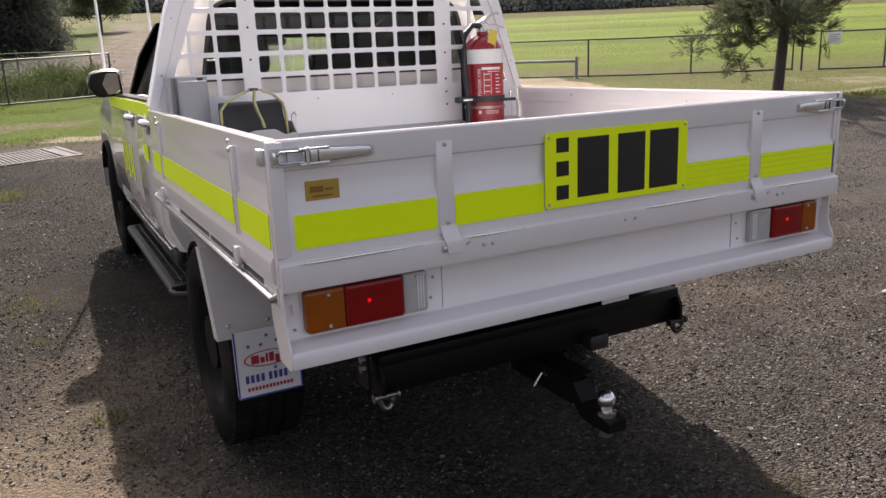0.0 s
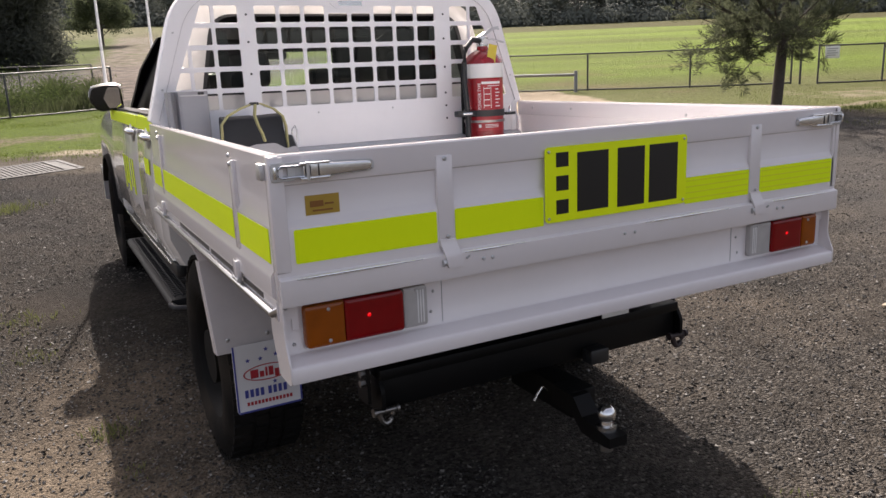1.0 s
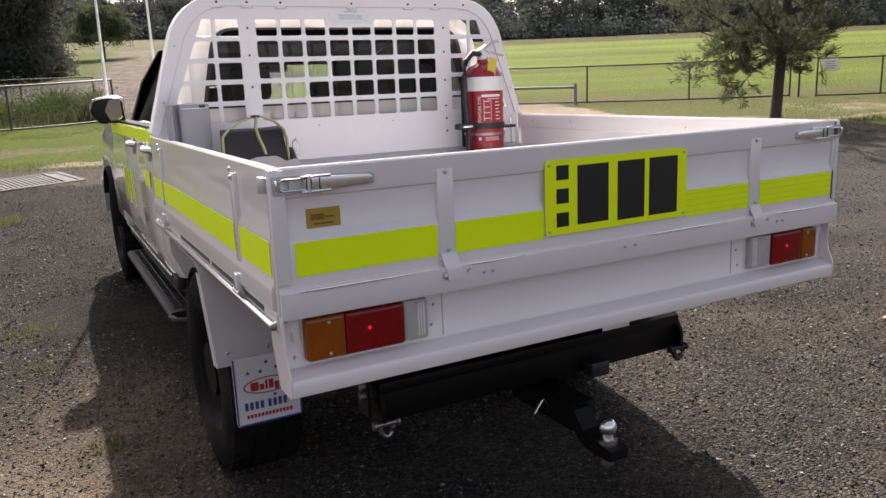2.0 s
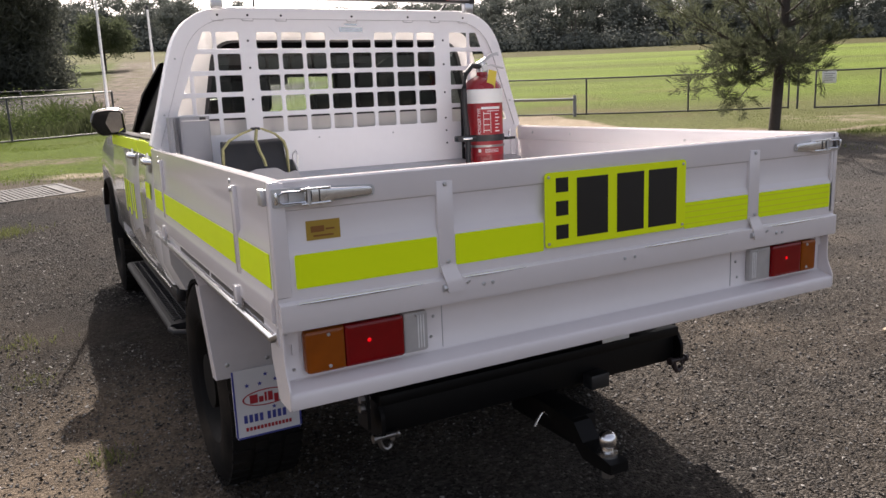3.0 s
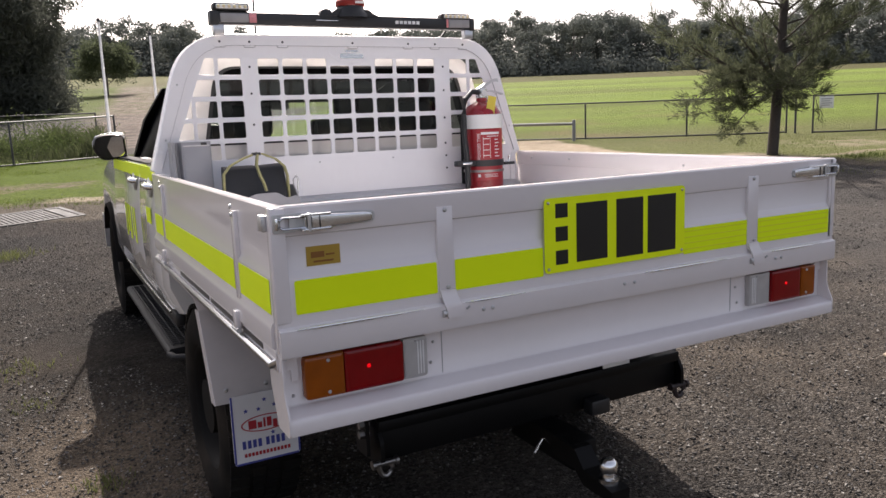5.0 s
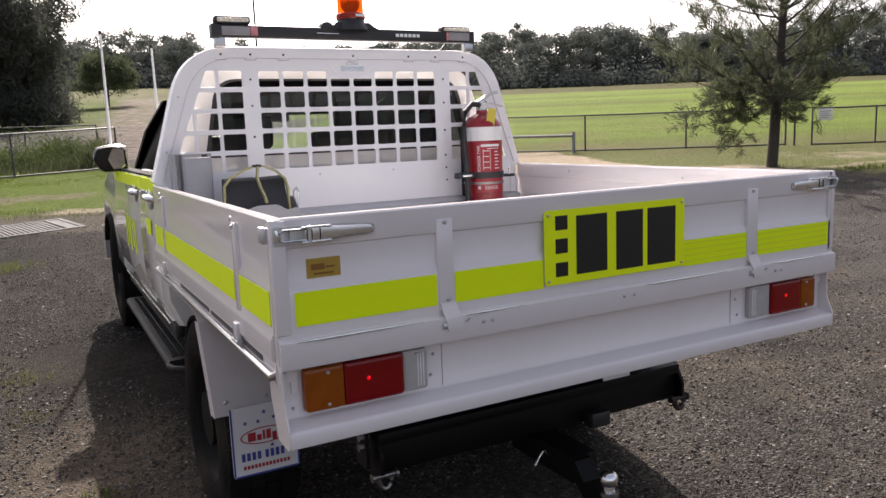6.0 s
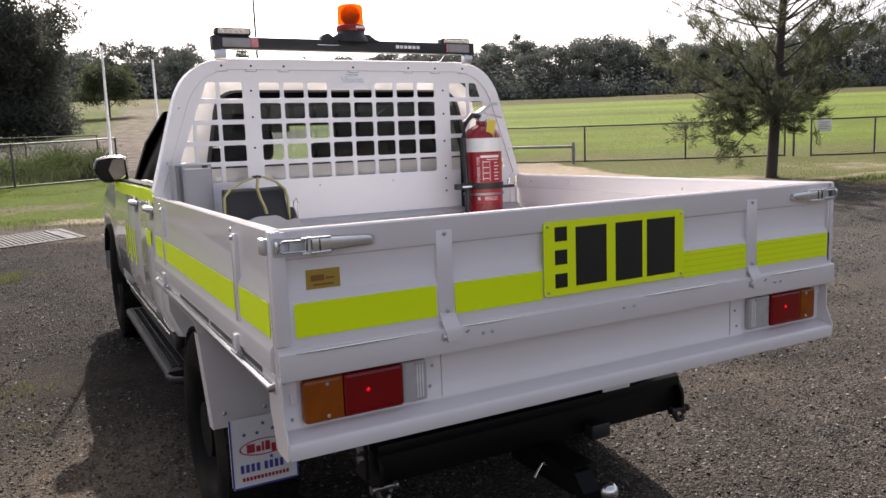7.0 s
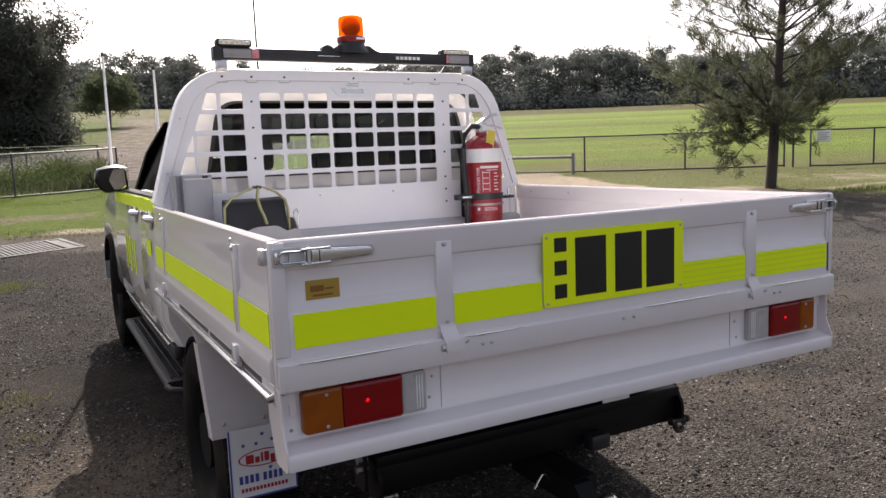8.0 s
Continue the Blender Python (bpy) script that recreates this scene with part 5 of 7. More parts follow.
    # pillars
    for s in (-1, 1):
        for name, foot, head_, w in (("c_pillar", (gx(BELT), 1.95), (gx(1.69), 1.97), 0.08), ("b_pillar", (gx(BELT), 2.4), (gx(1.69), 2.42), 0.05), ("a_pillar", (gx(BELT - 0.02), 3.58), (gx(1.6), 2.96), 0.04)):
            (x0, y0), (x1, y1) = foot, head_
            rings = [[(s * x, y - w, z), (s * (x - 0.06), y - w, z), (s * (x - 0.06), y + w, z), (s * x, y + w, z)] for x, y, z in ((x0, y0, BELT - 0.01), ((x0 + x1) / 2 + 0.008, (y0 + y1) / 2 + (0.03 if y1 > 2.9 else 0), 1.47), (x1, y1, 1.63 if y1 > 2.9 else 1.675))]
            ute_part(name, loft(bmesh.new(), rings), BODY if name == "c_pillar" else DARK_GLASS, "white roof pillar" if name == "c_pillar" else "black door pillar")
        for edge in (((2.02, BELT), (2.36, BELT), (2.38, 1.675), (2.05, 1.67)), ((2.44, BELT), (3.56, BELT), (3.48, 1.365), (3.36, 1.46), (3.24, 1.522), (3.1, 1.57), (2.95, 1.607), (2.75, 1.64), (2.46, 1.67))):
            q = [(s * (gx(z) - 0.02), y, z) for y, z in edge]
            bm = bmesh.new()
            loft(bm, [[(x, y, z) for x, y, z in q], [(x - s * 0.004, y, z) for x, y, z in q]])
            ute_part("side_window", bm, DARK_GLASS, "dark tinted side window").visible_shadow = False
    wq = [(-gx(BELT) + 0.06, 3.7, BELT - 0.02), (gx(BELT) - 0.06, 3.7, BELT - 0.02), (0.56, 3.05, 1.575), (-0.56, 3.05, 1.575)]
    bm = bmesh.new()
    loft(bm, [wq, [(x, y - 0.005, z) for x, y, z in wq]])
    ute_part("windscreen", bm, glass("clear_windscreen", (0.98, 0.985, 0.975)), "clear windscreen").visible_shadow = False
    # door skins with shut lines, handles and sill
    for s in (-1, 1):
        for y0, y1 in ((1.92, 2.395), (2.405, 3.62)):
            def dx(z):
                t = (z - 0.6) / (BELT - 0.6)
                return 0.879 - 0.028 * (2 * t - 1) ** 2 - (0.02 if t < 0.08 else 0)
            zs = [0.622, 0.65, 0.72, 0.85, 1.0, 1.12, 1.18, 1.235, 1.25]
            rings = [[(s * (dx(z) + 0.004 - (0.008 if q in (0, 3) else 0)), y, z) for q, y in enumerate((y0, y0 + 0.012, y1 - 0.012, y1))] + [(s * (dx(z) - 0.02), y1, z), (s * (dx(z) - 0.02), y0, z)] for z in zs]
            door = ute_part("door", loft(bmesh.new(), rings), BODY, "white cab door, shut")
            hy = y0 + (0.05 if y0 < 2 else 0.11)
            part("door_handle", tube(bmesh.new(), [(s * 0.874, hy - 0.07, 1.165), (s * 0.895, hy - 0.055, 1.168), (s * 0.898, hy, 1.17), (s * 0.895, hy + 0.055, 1.168), (s * 0.874, hy + 0.07, 1.165)], [0.011, 0.014, 0.014, 0.014, 0.011], 10), CHROME, door, "chrome door handle")
            part("handle_cup", lathe(bmesh.new(), [(0.045, 0.0), (0.04, 0.003 * s)], (s * 0.8795, hy, 1.16), "x", 18), STEEL, door)
            part("belt_moulding", box(*sorted((s * 0.85, s * 0.775)), y0, y1, 1.245, 1.259, 0.004), DARK_GLASS, door, "black window moulding")
            if y0 < 2:
                part("reflective_stripe", sheet([(1.975, 1.0), (2.12, 1.0), (2.12, 1.07), (1.975, 1.07)], [], 0.001, Matrix.Translation((s * 0.8845, 0, 0)) @ SIDEWAYS), FLUORO, door, "fluorescent yellow tape")
            else:
                for k, wide in enumerate((0.05, 0.03, 0.055, 0.045, 0.03)):
                    part("print_bar", box(*sorted((s * 0.8832, s * 0.8845)), 2.6 + 0.1 * k, 2.6 + 0.1 * k + wide, 0.84 + 0.03 * (k % 2), 1.02, 0), FLUORO, door, "yellow printed mark")
            part("shoulder_tape", sheet([(y0, 1.188), (y1, 1.188), (y1, 1.246), (y0, 1.246)], [], 0.001, Matrix.Translation((s * 0.868, 0, 0)) @ SIDEWAYS), FLUORO, door, "fluorescent yellow tape below the window")
        step = ute_part("side_step", extrude_y([(s * x, z) for x, z in ((0.70, 0.40), (0.855, 0.388), (0.868, 0.395), (0.874, 0.41), (0.873, 0.425), (0.862, 0.438), (0.70, 0.442))], 1.95, 3.6), STEP, "black ribbed side step with a dark end tube")
        for k in range(4):
            x = 0.735 + k * 0.034
            part("step_rib", box(*sorted((s * x, s * (x + 0.008))), 2.0, 3.56, 0.438, 0.445, 0.002, 1), STEP, step)
        for k in range(42):
            y = 2.02 + k * 0.0368
            part("tread_bar", box(*sorted((s * 0.738, s * 0.848)), y, y + 0.009, 0.4385, 0.4435, 0.0015, 1), STEP, step)
        part("end_tube", tube(bmesh.new(), [(s * 0.868, 1.96, 0.415), (s * 0.855, 1.9, 0.413), (s * 0.8, 1.86, 0.414), (s * 0.7, 1.85, 0.42)], 0.015, 12), STEP, step, "dark tube round the step's end")
        for y in (2.1, 2.8, 3.45):
            part("step_bracket", box(*sorted((s * 0.45, s * 0.72)), y - 0.03, y + 0.03, 0.43, 0.53, 0.006), BLACK_STEEL, step)
        # sill blackened: shade below the doors is put into its colour
        part("sill", box(*sorted((s * 0.79, s * 0.835)), 1.9, 3.62, 0.545, 0.612, 0.012), BLACK, body, "sill coloured black for the shade below the doors")
        part("sill_edge", tube(bmesh.new(), [(s * 0.851, 1.9, 0.617), (s * 0.853, 2.6, 0.617), (s * 0.851, 3.6, 0.619)], 0.005, 8), CHROME, body, "bright lower door edge")
        # door mirror
        bm = bmesh.new()
        mx, mz = s * 0.895, 1.325
        rings = []
        for y, sc in ((3.4, 0.9), (3.42, 1.0), (3.5, 0.98), (3.55, 0.75), (3.575, 0.4)):
            rings.append([(mx + s * sc * dx_, y, mz + sc * dz) for dx_, dz in rounded([(-0.09, -0.075), (0.05, -0.085), (0.1, -0.01), (0.085, 0.06), (0.0, 0.075), (-0.085, 0.07)], 0.03, 3)])
        loft(bm, rings)
        mirror = ute_part("door_mirror", bm, GLOSS_BLACK, "gloss black door mirror with a bright rim")
        part("mirror_glass", sheet([(p * s, q) for p, q in rounded([(-0.075, -0.062), (0.0, -0.066), (0.02, -0.01), (-0.01, 0.056), (-0.07, 0.054)], 0.012, 3)], [], 0.003, Matrix.Translation((mx, 3.3985, mz)) @ Matrix.Rotation(radians(8 * s), 4, "Z") @ Matrix.Rotation(radians(3.5), 4, "X") @ UPRIGHT), MIRROR, mirror, "mirror glass")
        edge = [(mx + s * a, 3.398, mz + b) for a, b in ((0.096, 0.0), (0.092, 0.035), (0.078, 0.058), (0.04, 0.07), (0.0, 0.076), (-0.05, 0.074), (-0.082, 0.064), (-0.09, 0.04), (-0.09, -0.02))]
        part("mirror_rim", tube(bmesh.new(), edge, [0.0015, 0.002, 0.003, 0.0032, 0.0032, 0.0032, 0.003, 0.002, 0.0015], 8), CHROME, mirror, "bright rim")
        part("mirror_arm", box(*sorted((s * 0.80, s * 0.86)), 3.45, 3.52, 1.25, 1.29, 0.01), BLACK, mirror)
    # inside: seats, dash, floor, lining
    for x in (-0.38, 0.38):
        for y, name in ((3.0, "front_seat"),):
            seat = ute_part(name, box(x - 0.24, x + 0.24, y - 0.25, y + 0.3, 0.85, 1.0, 0.05, 3), SEAT, "dark fabric front seat")
            part("backrest", loft(bmesh.new(), [[(x - w, yy, z), (x + w, yy, z), (x + w, yy + 0.11, z), (x - w, yy + 0.11, z)] for w, yy, z in ((0.22, y - 0.2, 0.95), (0.24, y - 0.25, 1.2), (0.23, y - 0.32, 1.42))]), SEAT, seat)
            part("headrest", box(x - 0.135, x + 0.135, y - 0.38, y - 0.28, 1.43, 1.6, 0.04, 3), SEAT, seat)
    bench = ute_part("rear_bench", box(-0.68, 0.68, 2.1, 2.55, 0.8, 0.98, 0.05, 3), SEAT, "dark fabric rear bench")
    part("backrest", box(-0.68, 0.68, 1.96, 2.09, 0.95, 1.345, 0.04, 3), SEAT, bench)
    for x, tall in ((-0.42, 1.5), (0.0, 1.425), (0.42, 1.5)):
        part("headrest", box(x - 0.12, x + 0.12, 2.0, 2.09, 1.35, tall, 0.035, 3), SEAT, bench)
    dash = ute_part("dashboard", box(-0.67, 0.67, 3.3, 3.46, 1.0, 1.3, 0.05, 3), BLACK, "dark dashboard")
    part("steering_wheel", tube(bmesh.new(), [(0.38 + 0.18 * math.cos(a), 3.28 + 0.05 * math.sin(a), 1.18 + 0.17 * math.sin(a)) for a in (2 * math.pi * k / 24 for k in range(25))], 0.014), BLACK, dash)
    part("rear_view_mirror", box(-0.11, 0.11, 3.08, 3.11, 1.5, 1.555, 0.015), BLACK, dash)
    for x in (-0.34, 0.34):
        part("sun_visor", box(x - 0.27, x + 0.27, 2.86, 2.95, 1.562, 1.576, 0.006), SEAT, dash, "dark sun visor")
    part("header_rail", box(-0.56, 0.56, 2.98, 3.05, 1.54, 1.566, 0.008), TRIM, dash, "dark lining above the windscreen")
    lining = [[(-0.59, y, z), (0.59, y, z), (0.59, y, z + 0.006), (-0.59, y, z + 0.006)] for y, z in ((1.906, 1.646), (2.2, 1.66), (2.5, 1.65), (2.75, 1.614), (2.95, 1.575), (3.06, 1.55))]
    ute_part("cab_lining", loft(bmesh.new(), lining), TRIM, "dark roof lining")
    # aerials on the bonnet's front edge
    for x0, x1, zt, r in ((-0.763, -0.757, 2.235, 0.0135), (-0.397, -0.399, 2.14, 0.0135)):
        pole = ute_part("aerial", tube(bmesh.new(), [(x0, 4.9, 1.0), (x0, 4.9, 1.3), (x1, 4.9, zt)], [r * 1.1, r, r * 0.62], 10), FIBREGLASS, "white fibreglass aerial")
        part("aerial_tip", lathe(bmesh.new(), [(0.011, zt - 0.004), (0.011, zt + 0.02), (0.005, zt + 0.026)], (x1, 4.9, 0), "z", 10), BLACK, pole)
        part("aerial_spring", lathe(bmesh.new(), [(0.022, 0.95), (0.022, 1.05), (0.014, 1.07)], (x0, 4.9, 0), "z", 12), BLACK, pole)
    ute_part("whip_aerial", tube(bmesh.new(), [(0.43, 4.9, 1.0), (0.43, 4.9, 1.8), (0.425, 4.9, 3.1)], [0.011, 0.01, 0.007], 8), BLACK, "thin black whip aerial")


build_tailgate()
build_tray()
build_headboard()
build_light_bar()
for x_out, y, z, s in ((-0.86, 1.27, 0.385, -1), (0.86, 1.27, 0.42, 1), (-0.862, 4.355, 0.492, -1), (0.862, 4.355, 0.53, 1)):
    build_wheel(x_out, y, z, s)
build_mudguards()
build_underbody()
build_cab()


# ---- things carried in the tray ----
def build_extinguisher():
    x, y, z = 0.603, 1.63, FLOOR + 0.005
    ext = thing("fire_extinguisher", (x, y, z), "red dry-powder fire extinguisher strapped upright in a bracket", "fire extinguisher")
    part("cylinder", lathe(bmesh.new(), [(0.07, 0.0), (0.09, 0.004), (0.092, 0.02), (0.092, 0.41), (0.088, 0.44), (0.072, 0.465), (0.045, 0.482), (0.028, 0.49), (0.026, 0.505), (0.014, 0.507)], (0, 0, 0), "z", 36), RED_PAINT, ext)
    part("white_band", lathe(bmesh.new(), [(0.0921, 0.362), (0.0926, 0.363), (0.0926, 0.425), (0.0915, 0.426)], (0, 0, 0), "z", 36), WHITE_LABEL, ext, "white powder band")

    def on_skin(a0, a1, z0, z1, r):
        bm = bmesh.new()
        k = max(2, int(abs(a1 - a0) / 0.12))
        for j in range(k):
            b0, b1 = a0 + (a1 - a0) * j / k, a0 + (a1 - a0) * (j + 1) / k
            bm.faces.new([bm.verts.new((r * math.cos(a), r * math.sin(a), h)) for a, h in ((b0, z0), (b1, z0), (b1, z1), (b0, z1))])
        bmesh.ops.remove_doubles(bm, verts=bm.verts, dist=1e-5)
        return bm
    face = -2.114
    lab = part("label", on_skin(face - 0.36, face + 1.3, 0.12, 0.355, 0.0924), material("label_red", (0.36, 0.012, 0.02), 0.35), ext, "red label with white print")
    rows = [(face - 0.1, face + 0.95, 0.334, 0.345), (face + 0.2, face + 0.9, 0.324, 0.327)]
    rows += [(face + 0.62, face + 0.62 + 0.3 * (1 - 0.3 * (k % 2)), 0.23 + 0.0155 * k, 0.2345 + 0.0155 * k) for k in range(6)]
    rows += [(face + 0.02, face + 0.32, 0.235 + 0.026 * k, 0.238 + 0.026 * k) for k in range(4)] + [(face - 0.3, face - 0.16, 0.135, 0.15), (face + 0.0, face + 0.02, 0.225, 0.322), (face + 0.36, face + 0.38, 0.225, 0.322)]
    rows += [(face + 0.05, face + 0.8, 0.135 + 0.006 * k, 0.137 + 0.006 * k) for k in range(3)]
    for a0, a1, z0, z1 in rows:
        part("print_bar", on_skin(a0, a1, z0, z1, 0.0928), WHITE_LABEL, lab)
    # upright white words up the label's edge
    words = bpy.data.curves.new("words", "FONT")
    words.body, words.size = "POWDER TYPE", 0.021
    holder_ = bpy.data.objects.new("words", words)
    scene.collection.objects.link(holder_)
    bpy.context.view_layer.update()
    flat = bpy.data.meshes.new_from_object(holder_.evaluated_get(bpy.context.evaluated_depsgraph_get()))
    bpy.data.objects.remove(holder_)
    for q in flat.vertices:
        a = face - 0.14 - q.co.y / 0.0929
        q.co = (0.0929 * math.cos(a), 0.0929 * math.sin(a), 0.218 + q.co.x * 0.86)
    finish("label_words", flat, WHITE_LABEL, lab, "white upright words", False)
    for z0, tall in ((0.158, 0.011), (0.186, 0.03)):
        part("strap", lathe(bmesh.new(), [(0.0935, z0), (0.097, z0), (0.097, z0 + tall), (0.0935, z0 + tall)], (0, 0, 0), "z", 36), BLACK if z0 > 0.17 else BAND_STEEL, ext, "black rubber strap" if z0 > 0.17 else "steel band")
    part("strap_buckle", tube(bmesh.new(), [(0.09, -0.05, 0.2), (0.105, -0.058, 0.2), (0.108, -0.058, 0.226), (0.116, -0.05, 0.228), (0.118, -0.048, 0.2), (0.13, -0.04, 0.198)], 0.0045), CHROME, ext, "bright wire buckle")
    part("strap_end", box(0.085, 0.14, -0.062, -0.045, 0.186, 0.2, 0.003), BLACK, ext)
    part("arm_tip", box(-0.15, -0.1, -0.064, -0.058, 0.198, 0.208, 0.002), CHROME, ext)
    part("strap_arm", box(-0.175, -0.07, -0.06, -0.02, 0.19, 0.216, 0.004), BLACK, ext)
    part("bracket", box(-0.06, 0.06, 0.088, 0.117, 0.05, 0.4, 0.006), BLACK_STEEL, ext)
    part("valve", lathe(bmesh.new(), [(0.022, 0.5), (0.027, 0.505), (0.027, 0.545), (0.014, 0.556)], (0, 0, 0), "z", 16), CHROME, ext)
    part("lever", loft(bmesh.new(), [[(a, b - 0.014, c - 0.007), (a, b + 0.014, c - 0.007), (a, b + 0.014, c + 0.007), (a, b - 0.014, c + 0.007)] for a, b, c in ((-0.045, 0.0, 0.535), (-0.01, -0.005, 0.55), (0.045, -0.01, 0.584), (0.075, -0.012, 0.588))]), ALU, ext, "bright squeeze lever")
    part("carry_handle", loft(bmesh.new(), [[(a, b - 0.01, c - 0.003), (a, b + 0.01, c - 0.003), (a, b + 0.01, c + 0.003), (a, b - 0.01, c + 0.003)] for a, b, c in ((-0.01, 0.0, 0.53), (0.05, 0.0, 0.538), (0.115, 0.0, 0.522))]), STEEL, ext)
    part("gauge", lathe(bmesh.new(), [(0.015, -0.03), (0.015, -0.02)], (0.0, 0, 0.525), "y", 16), WHITE_LABEL, ext)
    part("tag", sheet([(-0.022, -0.11), (0.02, -0.112), (0.024, 0.0), (-0.014, 0.004)], [], 0.001, pose(0.005, -0.078, 0.508, 84, 8, -20)), YELLOW_TAG, ext, "yellow inspection tag")
    part("hose", tube(bmesh.new(), [(-0.015, -0.01, 0.53), (-0.06, -0.01, 0.535), (-0.1, -0.02, 0.5), (-0.118, -0.028, 0.43), (-0.12, -0.032, 0.33), (-0.114, -0.036, 0.25), (-0.112, -0.04, 0.15), (-0.116, -0.04, 0.06), (-0.12, -0.04, 0.02)], 0.0125, 12), BLACK, ext, "black discharge hose")


def build_chocks():
    holder = thing("chock_holder", (-0.545, 1.49, FLOOR), "grey steel wheel chock holder bolted in the tray", "bracket")
    part("tray", sheet(rounded([(-0.15, 0.0), (0.15, 0.0), (0.15, 0.1), (0.135, 0.115), (0.1, 0.105), (0.06, 0.13), (-0.02, 0.13), (-0.05, 0.12), (-0.08, 0.105), (-0.15, 0.12)], 0.012), [], 0.004, Matrix.Translation((0, -0.1, 0.03)) @ UPRIGHT), GREY, holder)
    part("base", box(-0.15, 0.15, -0.1, 0.1, 0.006, 0.012, 0.001), GREY, holder)
    for x in (-0.15, 0.15):
        part("cheek", sheet(rounded([(-0.1, 0.006), (0.1, 0.006), (0.1, 0.18), (-0.03, 0.18), (-0.1, 0.12)], 0.01), [], 0.004, Matrix.Translation((x, 0, 0)) @ SIDEWAYS), GREY, holder)
    part("wire_loop", tube(bmesh.new(), [(0.155, -0.05, 0.1), (0.16, -0.06, 0.2), (0.165, -0.02, 0.215), (0.165, 0.02, 0.2), (0.158, 0.02, 0.1)], 0.003), CHROME, holder)
    group = "wheel chocks in the holder"
    first = thing("wheel_chock", (-0.606, 1.47, FLOOR + 0.014), "black rubber wheel chock standing in a grey holder", "wheel chock", group)
    bm = bmesh.new()
    loft(bm, [[(x, y, z) for y, z in rounded([(-0.08, 0.0), (0.07, 0.0), (0.05, 0.24), (0.04, 0.252), (0.015, 0.252), (-0.005, 0.242)], 0.008, 2)] for x in (-0.059, -0.053, 0.053, 0.059)])
    part("wedge", bm, BLACK, first)
    copy_thing(first, Matrix.Translation((-0.479, 1.475, FLOOR + 0.014)) @ Matrix.Rotation(radians(-5), 4, "Z") @ Matrix.Rotation(radians(-2.5), 4, "Y"))
    strap = thing("tie_strap", (-0.55, 1.46, FLOOR + 0.02), "yellow webbing strap looped over two chocks", "strap")

    def web(points, w=0.011, t=0.0032):
        bm = bmesh.new()
        rings = []
        pts = [Vector(p) for p in points]
        for i, p in enumerate(pts):
            d = (pts[min(i + 1, len(pts) - 1)] - pts[max(i - 1, 0)]).normalized()
            side = Vector((0, 1, 0))
            nn = d.cross(side).normalized()
            rings.append([p - side * w - nn * t, p + side * w - nn * t, p + side * w + nn * t, p - side * w + nn * t])
        loft(bm, rings)
        return bm
    part("webbing", web([(-0.125, -0.03, 0.02), (-0.128, -0.03, 0.16), (-0.125, -0.03, 0.22), (-0.1, -0.03, 0.25), (-0.05, -0.03, 0.275), (0.0, -0.03, 0.292), (0.03, -0.03, 0.29), (0.08, -0.03, 0.268), (0.112, -0.03, 0.238), (0.122, -0.03, 0.2), (0.124, -0.03, 0.02)]), ROPE, strap)
    part("tail_end", web([(0.005, -0.045, 0.29), (-0.005, -0.06, 0.25), (0.0, -0.082, 0.21), (0.012, -0.085, 0.18), (0.02, -0.084, 0.15)], 0.012), ROPE, strap)
    part("buckle", box(-0.012, 0.02, -0.045, -0.02, 0.286, 0.297, 0.003), BLACK, strap)


def build_grey_holder():
    """Upright folded channel standing in the tray's front corner."""
    box_ = thing("document_holder", (-0.765, 1.62, FLOOR), "grey folded-metal upright holder beside the headboard", "holder")
    prof = [(-0.066, 0.06), (-0.066, -0.02), (-0.054, -0.024), (-0.05, -0.016), (-0.05, 0.012), (-0.034, 0.012), (-0.029, -0.028), (-0.026, -0.03), (0.08, -0.03), (0.084, -0.026), (0.084, 0.02), (0.08, 0.02), (0.08, -0.026), (-0.025, -0.026), (-0.03, 0.016), (-0.054, 0.016), (-0.054, -0.016), (-0.062, -0.014), (-0.062, 0.06)]
    part("channel", loft(bmesh.new(), [[(x, y, z) for x, y in prof] for z in (0.006, 0.366)]), GREY, box_)
    part("front_plate", box(-0.022, 0.077, -0.034, -0.0305, 0.006, 0.348, 0.0015), GREY, box_)
    part("top_rim", box(-0.024, 0.079, -0.035, -0.031, 0.3485, 0.3535, 0.001, 1), ALU, box_)
    part("catch", box(0.045, 0.068, -0.036, -0.03, 0.352, 0.363, 0.002), BLACK, box_, "small dark catch")


build_extinguisher()
build_chocks()
build_grey_holder()


# ---- fences, field furniture ----
def stand(x, y, sink=0.05):
    return ground_z(x, y) - sink


